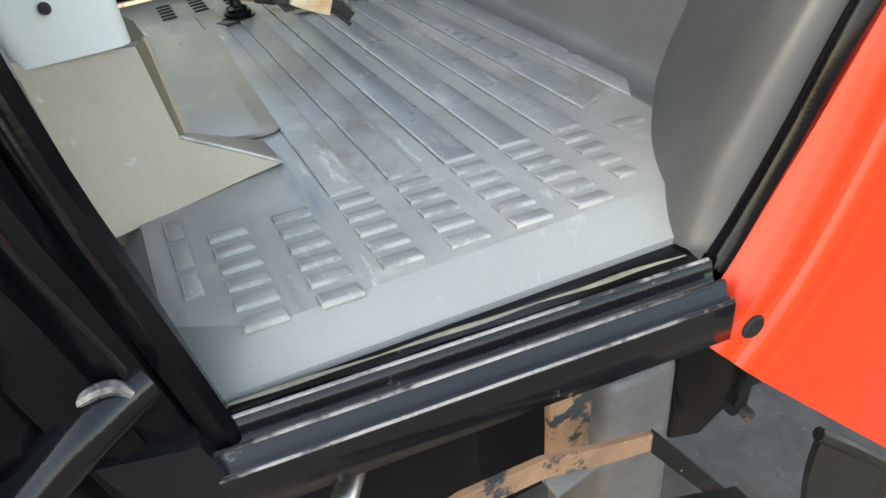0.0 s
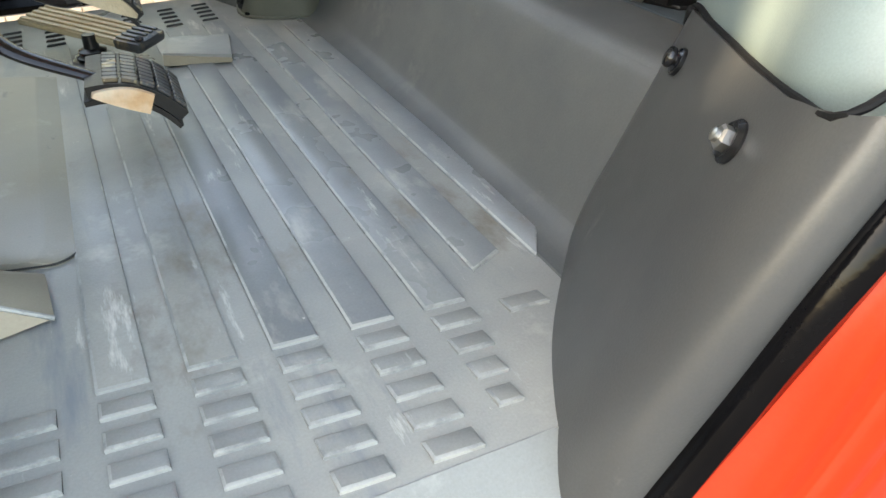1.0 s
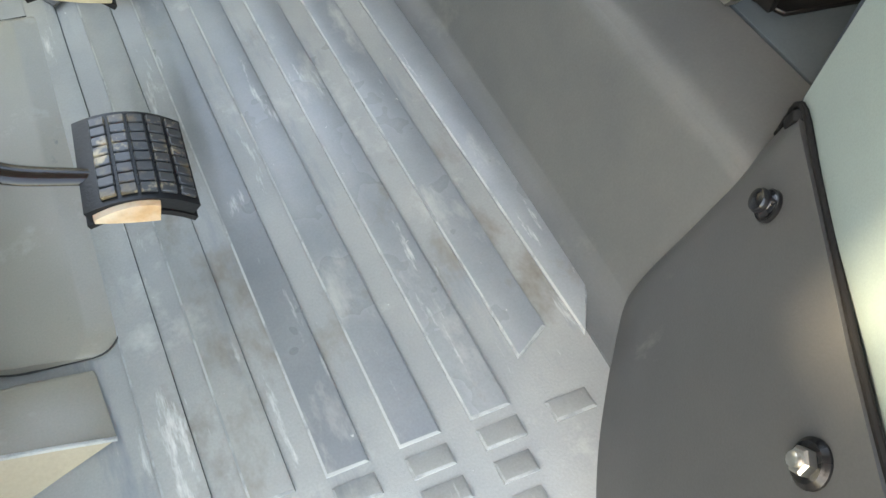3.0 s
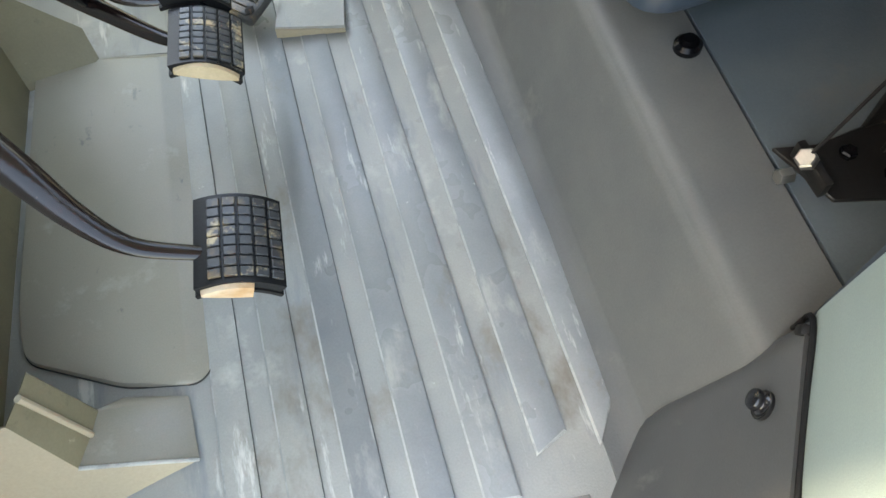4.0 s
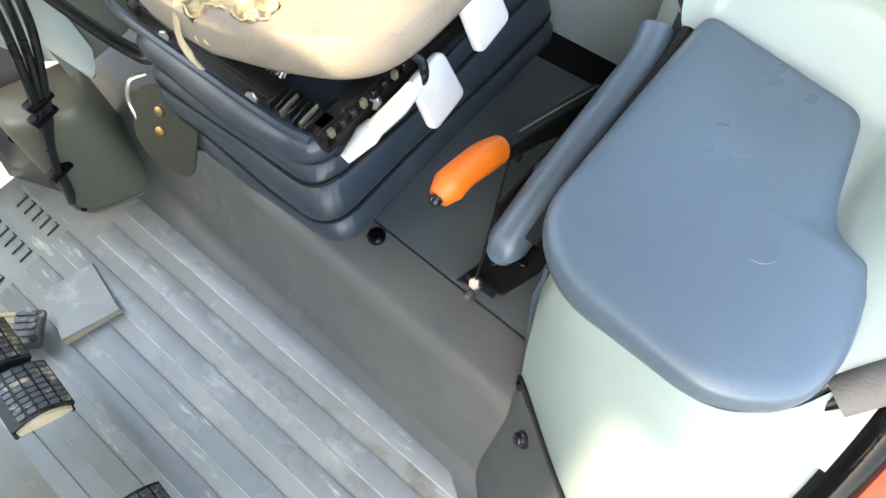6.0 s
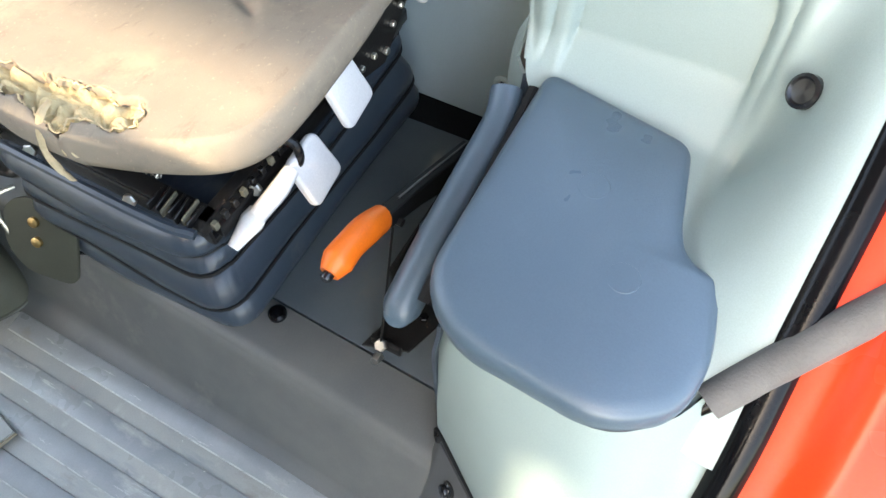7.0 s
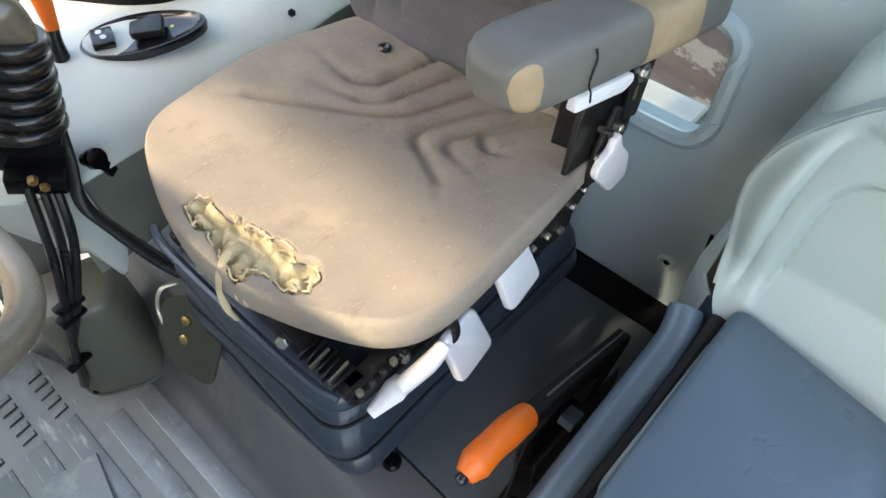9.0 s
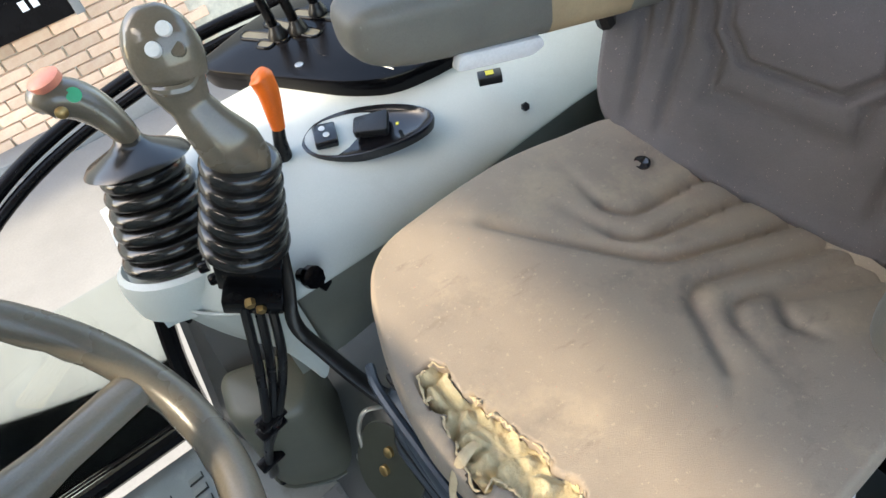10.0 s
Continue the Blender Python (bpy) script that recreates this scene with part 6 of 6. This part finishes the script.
def joysticks():
    j = thing("joystick", "bronze-grey loader joystick on a ribbed black boot", "joystick")
    base = Vector((0.680, 1.138, 0.590))
    top = Vector((0.726, 1.128, 0.722))
    m = Matrix.Translation(base) @ (top - base).to_track_quat("Z", "Y").to_matrix().to_4x4()
    part("boot", lathe(boot_profile(6, 0.056, 0.046, 0.138), m, 30), M_BOOT, j, "glossy ribbed rubber boot")
    view = Vector((-0.30, -0.70, 0.65)).normalized()
    body = [((0.724, 1.116, 0.702), 0.024), ((0.724, 1.112, 0.724), 0.031), ((0.719, 1.113, 0.748), 0.034), ((0.711, 1.122, 0.775), 0.0275), ((0.706, 1.132, 0.800), 0.0225)]
    low, high = Vector((0.704, 1.138, 0.818)), Vector((0.7155, 1.162, 0.898))
    # round flat head
    for q in (0.06, 0.18, 0.32, 0.48, 0.64, 0.78, 0.88, 0.95, 0.99):
        body.append((tuple(low.lerp(high, q)), max(0.0225 if q < 0.1 else 0, 0.039 * math.sqrt(max(0.0, 1 - (1.7 * q - 0.72) ** 2)))))
    part("grip", tube([p for p, r in body], [r for p, r in body], 24, 6, 0.56, up=tuple(view)), M_GRIP, j, "bronze-grey moulded grip")
    part("thumb_ledge", tube([(0.682, 1.134, 0.832), (0.693, 1.122, 0.830), (0.711, 1.118, 0.827), (0.726, 1.124, 0.832)], [0.003, 0.006, 0.006, 0.003], 8, 5), M_GRIP, j)
    for p, mt in (((0.718, 1.134, 0.882), M_WHITE), ((0.700, 1.131, 0.870), M_WHITE), ((0.720, 1.126, 0.862), M_GRIP)):
        part("button", lathe([(0.0075, -0.006), (0.0075, 0.001), (0.0065, 0.002), (0.0, 0.0022)], Matrix.Translation(p) @ view.to_track_quat("Z", "Y").to_matrix().to_4x4(), 16), mt, j, "round button")
    b = part("valve_box", joined(box((0.082, 0.062, 0.060), Matrix.Translation((0.678, 1.132, 0.572)) @ pose(0, 0, 0, 12, 18, -30), 0.004),
                                 box((0.076, 0.056, 0.034), Matrix.Translation((0.661, 1.122, 0.532)) @ pose(0, 0, 0, 12, 18, -30), 0.003)), M_BLACK, j, "black valve block")
    for p in ((0.648, 1.099, 0.544), (0.656, 1.095, 0.529)):
        part("fitting", bolt_bm(p, (-0.3, -0.9, -0.2), 0.007, 0.010), M_BRASS, b, "brass fitting")
    for p in ((0.630, 1.152, 0.582), (0.632, 1.150, 0.557)):
        part("knurled_screw", bolt_bm(p, (-0.9, 0.2, 0.0), 0.008, 0.012, sides=10), M_BLACK, b)
    part("support_arm", tube([(0.716, 1.112, 0.590), (0.700, 1.098, 0.535), (0.680, 1.074, 0.488), (0.692, 1.045, 0.440), (0.722, 0.985, 0.372), (0.745, 0.955, 0.368), (0.82, 0.90, 0.385)], [0.010, 0.010, 0.010, 0.011, 0.013, 0.016, 0.016], 10, 6, 0.6), M_BLACKSTEEL, j, "cranked black steel support arm")
    part("clamp_knob", joined(lathe([(0.010, 0), (0.010, 0.02), (0.016, 0.021), (0.016, 0.032), (0.010, 0.034)], Matrix.Translation((0.722, 1.118, 0.512)) @ pose(0, 0, 0, 60, 40, 0), 10),
                              box((0.05, 0.012, 0.018), Matrix.Translation((0.738, 1.110, 0.495)) @ pose(0, 0, 0, 0, 70, 20), 0.003)), M_BLACK, j)
    for k, (dx, dy) in enumerate(((0, 0), (0.020, 0.008), (0.034, -0.004))):
        part("hose", tube([(0.638 + dx, 1.110 + dy, 0.527), (0.608 + dx, 1.085 + dy, 0.43), (0.572 + dx * 0.5, 1.085, 0.31), (0.540 + dx * 0.2, 1.120 + 0.005 * k, 0.19), (0.522 + dx * 0.15, 1.150, 0.09), (0.512 + dx * 0.3, 1.180, 0.025), (0.525 + dx * 0.3, 1.200 - 0.006 * k, 0.010)], 0.0068, 8, 6), M_RUBBER, j, "black hydraulic hose")
    for x, y, z in ((0.582, 1.084, 0.325), (0.574, 1.090, 0.295), (0.535, 1.136, 0.145)):
        part("hose_clip", box((0.046, 0.024, 0.010), pose(x, y, z, 15, 0, 10), 0.003), M_BLACK, j)

    q = thing("control_lever", "brown-grey control lever with coloured buttons on a black boot", "joystick")
    base, top = Vector((0.606, 1.298, 0.496)), Vector((0.630, 1.343, 0.648))
    m = Matrix.Translation(base) @ (top - base).to_track_quat("Z", "Y").to_matrix().to_4x4()
    part("boot", lathe(boot_profile(6, 0.080, 0.058, 0.145) + [(0.052, 0.146), (0.072, 0.149), (0.066, 0.156), (0.030, 0.172), (0.020, 0.180), (0.014, 0.196)], m, 30), M_BOOT, q, "ribbed black rubber boot")
    part("stem", tube([(0.636, 1.344, 0.668), (0.632, 1.350, 0.690), (0.622, 1.362, 0.715), (0.606, 1.371, 0.737), (0.586, 1.374, 0.748), (0.570, 1.373, 0.748), (0.562, 1.372, 0.744)], [0.016, 0.019, 0.023, 0.026, 0.027, 0.022, 0.008], 16, 5), M_GRIP, q, "brown-grey moulded knob")
    part("button", lathe([(0.021, -0.006), (0.021, 0.003), (0.016, 0.006), (0.0, 0.007)], Matrix.Translation((0.590, 1.374, 0.774)) @ pose(0, 0, 0, 0, -8, 0), 18), M_REDBUTTON, q, "faded red button")
    part("button", lathe([(0.0095, -0.004), (0.0095, 0.002), (0.0, 0.003)], Matrix.Translation((0.609, 1.352, 0.752)) @ pose(0, 0, 0, 55, 0, 10), 14), M_GREEN, q, "small green button")
    part("button", lathe([(0.008, -0.004), (0.008, 0.005), (0.004, 0.008)], Matrix.Translation((0.586, 1.349, 0.741)) @ pose(0, 0, 0, 75, 0, 0), 14), M_BRASS, q, "brass button")
    part("collar", lathe([(0.088, -0.06), (0.096, -0.02), (0.094, -0.002), (0.086, 0.004), (0.08, -0.004)], m, 30), M_CONSOLE, q, "pale moulded collar")


joysticks()


def seat_bracket():
    b = thing("seat_bracket", "dark olive steel bracket with two bolts at the seat base", "bracket")
    m = Matrix.Translation((0.687, 0.937, 0.283)) @ pose(0, 0, 0, 0, -58, 14)
    part("plate", prism(rounded([(-0.085, -0.060), (0.02, -0.072), (0.052, -0.050), (0.058, 0.020), (0.030, 0.056), (-0.035, 0.060), (-0.075, 0.030)], 0.026, 6), -0.003, 0.003, 0.001, 1, m), M_OLIVEDARK, b)
    for x, y in ((0.017, 0.0), (-0.017, 0.0)):
        part("bolt", bolt_bm(m @ Vector((x, y, 0.003)), m.to_3x3() @ Vector((0, 0, 1)), 0.0085, 0.006, sides=14), M_BRASS, b, "bright domed bolt")
    part("wire_hook", tube([(0.72, 0.99, 0.325), (0.695, 1.0, 0.325), (0.675, 0.995, 0.30), (0.665, 0.985, 0.262), (0.655, 1.0, 0.225), (0.655, 0.985, 0.195)], 0.0035, 8, 6), M_STEEL, b, "bent steel hook")
    part("stay", tube([(0.70, 0.94, 0.23), (0.715, 0.93, 0.20), (0.735, 0.92, 0.183)], 0.012, 8, 3), M_BLACK, b)


seat_bracket()


def foot_covers():
    c = thing("floor_cover", "olive grey rounded plastic cover at the console foot", "cover")
    rings = []
    for z, k in ((0.0, 1.0), (0.02, 1.0), (0.08, 0.985), (0.16, 0.965), (0.215, 0.945), (0.235, 0.93), (0.248, 0.86), (0.254, 0.72)):
        pts = rounded([(0.505, 1.160), (0.640, 1.090), (0.70, 1.22), (0.53, 1.28)], [0.05, 0.06, 0.03, 0.03], 6)
        cx, cy = 0.61, 1.19
        rings.append([(cx + (x - cx) * k, cy + (y - cy) * k, z) for x, y in pts])
    part("cover", loft(rings), M_KHAKI, c, sharp=60)
    base = rounded([(0.498, 1.158), (0.642, 1.082), (0.708, 1.222), (0.526, 1.286)], [0.055, 0.065, 0.03, 0.03], 6)
    part("base_flange", prism(base, 0.0, 0.005, 0.0015, 1), M_KHAKI, c)
    part("fixing_screw", bolt_bm((0.520, 1.165, 0.005), (0, 0, 1), 0.006, 0.004, sides=10), M_BLACK, c)
    p = thing("corner_panel", "grey steel panel under the console with bolts", "panel", kind="structure")
    part("sheet_metal", loft([[(0.47, 1.365, 0.0), (0.53, 1.20, 0.0), (0.536, 1.204, 0.0), (0.476, 1.369, 0.0)], [(0.560, 1.372, 0.44), (0.650, 1.25, 0.270), (0.656, 1.254, 0.270), (0.566, 1.376, 0.44)]]), M_PANEL, p)
    for x, y, z in ((0.553, 1.335, 0.335), (0.525, 1.275, 0.14), (0.520, 1.235, 0.04)):
        part("bolt", bolt_bm((x, y, z), (-0.9, -0.35, 0.1), 0.009, 0.007), M_BLACK, p)


foot_covers()


def right_door():
    d = thing("door_1", "right-hand glass cab door in a black frame", "door", kind="structure")
    z0 = 0.018
    part("lower_rail", tube([(-0.14, 1.375, z0), (0.15, 1.378, z0), (0.40, 1.385, z0), (0.455, 1.388, z0 + 0.004)], 0.018, 8, 3), M_BLACK, d)
    part("rear_rail", tube([(0.455, 1.392, z0), (0.484, 1.394, 0.19), (0.530, 1.396, 0.37), (0.548, 1.398, 0.46)], 0.017, 8, 4), M_BLACK, d)
    part("front_rail", tube([(-0.14, 1.375, z0), (-0.15, 1.38, 0.6), (-0.13, 1.40, 1.62)], 0.018, 8, 3), M_BLACK, d)
    part("pane", prism([(-0.13, 0.03), (0.455, 0.03), (0.535, 0.40), (0.545, 0.44), (-0.12, 0.44)], 0, 0.004, 0, 1, Matrix(((1, 0, 0, 0), (0, 0, 1, 1.39), (0, 1, 0, 0), (0, 0, 0, 1)))), M_GLASS, d).visible_shadow = False
    r = thing("side_rail", "curved black tubular rail outside the window", "rail")
    part("rail_bar", tube([(-0.140, 1.39, 0.12), (-0.08, 1.52, 0.19), (0.05, 1.62, 0.26), (0.20, 1.66, 0.36), (0.36, 1.74, 0.44), (0.56, 1.82, 0.47), (0.85, 1.84, 0.50), (1.1, 1.80, 0.5), (1.26, 1.66, 0.51), (1.34, 1.46, 0.52)], 0.014, 10, 6), M_BLACK, r)
    part("rail_bar", tube([(-0.140, 1.39, 0.09), (-0.08, 1.50, 0.165), (0.05, 1.60, 0.235), (0.20, 1.64, 0.335), (0.36, 1.72, 0.415), (0.56, 1.80, 0.445), (0.85, 1.82, 0.475), (1.1, 1.78, 0.475), (1.25, 1.64, 0.48), (1.33, 1.46, 0.49)], 0.012, 10, 6), M_BLACK, r)


right_door()


# ---- below the door ----
def under_sill():
    st = thing("step", "rusty black steel step bracket under the door sill", "step")
    part("hanger", box((0.054, 0.010, 0.16), pose(0.292, 0.0, -0.19, 3, 0, 4), 0.002), M_RUSTY, st, "rusty flat hanger")
    part("hanger_foot", box((0.070, 0.030, 0.010), pose(0.292, -0.008, -0.262, 10, 0, 8), 0.003), M_CASTING, st, "bare welded foot of the hanger")
    def bar(pts, w, th):
        """An upright flat bar along a line of points."""
        rings = []
        for k, p in enumerate(pts):
            d = (Vector(pts[min(k + 1, len(pts) - 1)]) - Vector(pts[max(k - 1, 0)])).normalized()
            side = d.cross(Vector((0, 0, 1))).normalized() * th
            v = Vector(p)
            rings.append([v - side, v + side, v + side - Vector((0, 0, w)), v - side - Vector((0, 0, w))])
        return bevelled(loft(rings), 0.0012, 1)
    part("tread_bar", bar([(0.05, -0.075, -0.115), (0.14, -0.062, -0.120), (0.225, -0.055, -0.140), (0.30, -0.050, -0.178), (0.362, -0.046, -0.205)], 0.028, 0.003), M_RUSTY, st, "rusty upright tread bar")
    part("side_bar", bar([(0.362, -0.048, -0.200), (0.42, -0.062, -0.285), (0.47, -0.075, -0.36), (0.53, -0.09, -0.45)], 0.034, 0.003), M_BLACKSTEEL, st, "black side bar with chipped paint")
    part("tread_plate", prism([(0.0, -0.20), (0.0, -0.075), (0.21, -0.053), (0.355, -0.048), (0.46, -0.085), (0.46, -0.20)], -0.330, -0.322, 0.002), M_BLACKSTEEL, st)
    tk = thing("hydraulic_tank", "grey cast housing hanging below the cab", "housing")
    part("casing", prism(rounded([(-0.055, -0.06), (0.055, -0.06), (0.055, 0.09), (-0.055, 0.09)], 0.022), -0.46, 0.0, 0.016, 4, Matrix.Translation((0.420, 0.085, -0.214))), M_CASTING, tk)
    part("neck", prism(rounded([(-0.036, -0.04), (0.040, -0.04), (0.040, 0.06), (-0.036, 0.06)], 0.02), -0.03, 0.055, 0.006, 2, Matrix.Translation((0.420, 0.085, -0.205))), M_CASTING, tk)
    bk = thing("chassis_bracket", "black steel chassis parts in the shade under the cab", "bracket")
    part("beam", box((0.34, 0.10, 0.75), pose(0.06, 0.14, -0.50), 0.01), M_BLACK, bk)
    part("cross_member", box((1.2, 0.2, 0.9), pose(0.3, 0.55, -0.60), 0.01), M_BLACK, bk)
    flat = Matrix(((1, 0, 0, 0), (0, 0, -1, 0.05), (0, 1, 0, 0), (0, 0, 0, 1)))
    part("cradle", prism([(0.462, -0.14), (0.462, -0.36), (0.515, -0.385), (0.560, -0.355), (0.575, -0.392), (0.600, -0.385), (0.603, -0.345), (0.66, -0.36), (0.66, -0.16)], -0.03, 0.03, 0.006, 2, flat), M_BLACK, bk, "black notched cradle plate")
    part("stud", bolt_bm((0.585, 0.015, -0.375), (0, -1, 0), 0.010, 0.014), M_RUST, bk)
    part("bright_pin", lathe([(0.012, 0), (0.012, 0.05), (0.009, 0.054)], Matrix.Translation((0.075, 0.03, -0.145)) @ pose(0, 0, 0, 75, 0, -30), 14), M_STEEL, bk, "bright steel pin under the sill")
    ty = thing("mudflap", "black rubber flap behind the mudguard", "mudflap")
    part("flap", bevelled(sheet(lambda u, v: (0.660 + 0.05 * v + 0.12 * u, -0.045 - 0.05 * u + 0.012 * math.sin(3 * v), -0.405 - 0.28 * v - 0.10 * u), 12, 14, 0.016), 0.003, 1), M_RUBBER, ty)
    part("clamp_strip", tube([(0.655, -0.050, -0.40), (0.70, -0.072, -0.435), (0.76, -0.098, -0.49)], 0.010, 8, 4), M_BLACKSTEEL, ty)


under_sill()


def rear_view():
    r = thing("rear_linkage", "brown dusty linkage and yard behind the rear window", "machinery")
    part("plate", box((0.05, 1.4, 0.5), pose(2.2, 0.7, 0.0, 0, -30, 0), 0.01), M_YARD, r)
    part("arm", tube([(2.0, 0.2, 0.2), (2.1, 0.5, 0.3), (2.2, 0.8, 0.2)], 0.05, 8), M_STEEL, r)


rear_view()
# ---- pieces of the floor mat and of the brick wall ----
def mat_pieces():
    def put(name, *a):
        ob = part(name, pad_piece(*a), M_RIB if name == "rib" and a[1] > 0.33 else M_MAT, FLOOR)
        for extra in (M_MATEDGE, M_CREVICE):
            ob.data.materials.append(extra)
    for c in range(1, 10):
        x1 = c * P
        x0 = x1 - PAD
        n = near_y(x1)
        if c >= 3:
            y0 = n if c < 8 else (0.275 if c == 8 else 0.305)
            sk = -0.107 if c < 8 else (0.4 if c == 8 else 1.4)
            put("rib", x0, x1, y0, far_y(x1) if c < 8 else 1.10, sk, 0.10)
        rows = 6 if c <= 2 else (5 if c <= 6 else (4 if c == 7 else 1))
        for k in range(rows):
            y1 = (n - 0.010 if c > 2 else n - 0.004) - 0.0312 * k
            w = 0.0 if c < 7 else 0.006 * k
            put("tread_pad", x0, x1 - w, y1 - 0.0205, y1, -0.107, -0.107, 0.0045, 0.45)
        if 2 <= c <= 7:
            for k in range(5):
                y0 = far_y(x1) + 0.022 + 0.027 * k
                put("tread_pad", x0 + 0.006, x1 - 0.003, y0, y0 + 0.017, 0.10, 0.10, 0.0035, 0.15, True)
    for k, (y0, y1) in enumerate(((0.275, 0.312), (0.218, 0.266), (0.166, 0.205))):
        put("tread_pad", -0.010, 0.008, y0, y1, -0.1, -0.1)


mat_pieces()


def brick_wall():
    w = thing("brick_wall", "pale buff brick wall of a building across the yard", "wall", kind="structure")
    part("mortar_core", box((9.0, 0.20, 3.2), pose(0.0, 4.585, 0.5), 0.002), M_MORTAR, w)
    me = mesh_of("brick", box((0.192, 0.03, 0.057), Matrix(), 0.004, 1), M_BRICK)
    rnd = random.Random(7)
    for row in range(21):
        z = -0.93 + 0.066 * row
        for k in range(14):
            x = -1.45 + 0.202 * k + (0.101 if row % 2 else 0)
            ob = new("brick", me)
            ob.parent = w
            ob.location = (x + rnd.uniform(-.002, .002), 4.479 + rnd.uniform(-.003, .002), z)
    s = thing("notice_board", "dark board with a pale mark leaning on the brick wall", "sign")
    part("board", box((0.9, 0.03, 0.7), pose(0.28, 4.40, -0.04, -8, 0, 0), 0.004), M_BLACK, s)
    for k in range(2):
        part("mark", box((0.035, 0.004, 0.05), pose(0.53 + 0.055 * k, 4.355, -0.26, -8, 0, 0), 0), M_WHITE, s, "pale mark on the board")
    part("frame", box((0.05, 0.05, 0.72), pose(0.75, 4.40, -0.04, -8, 0, 0), 0.004), M_CONCRETE, s)


brick_wall()
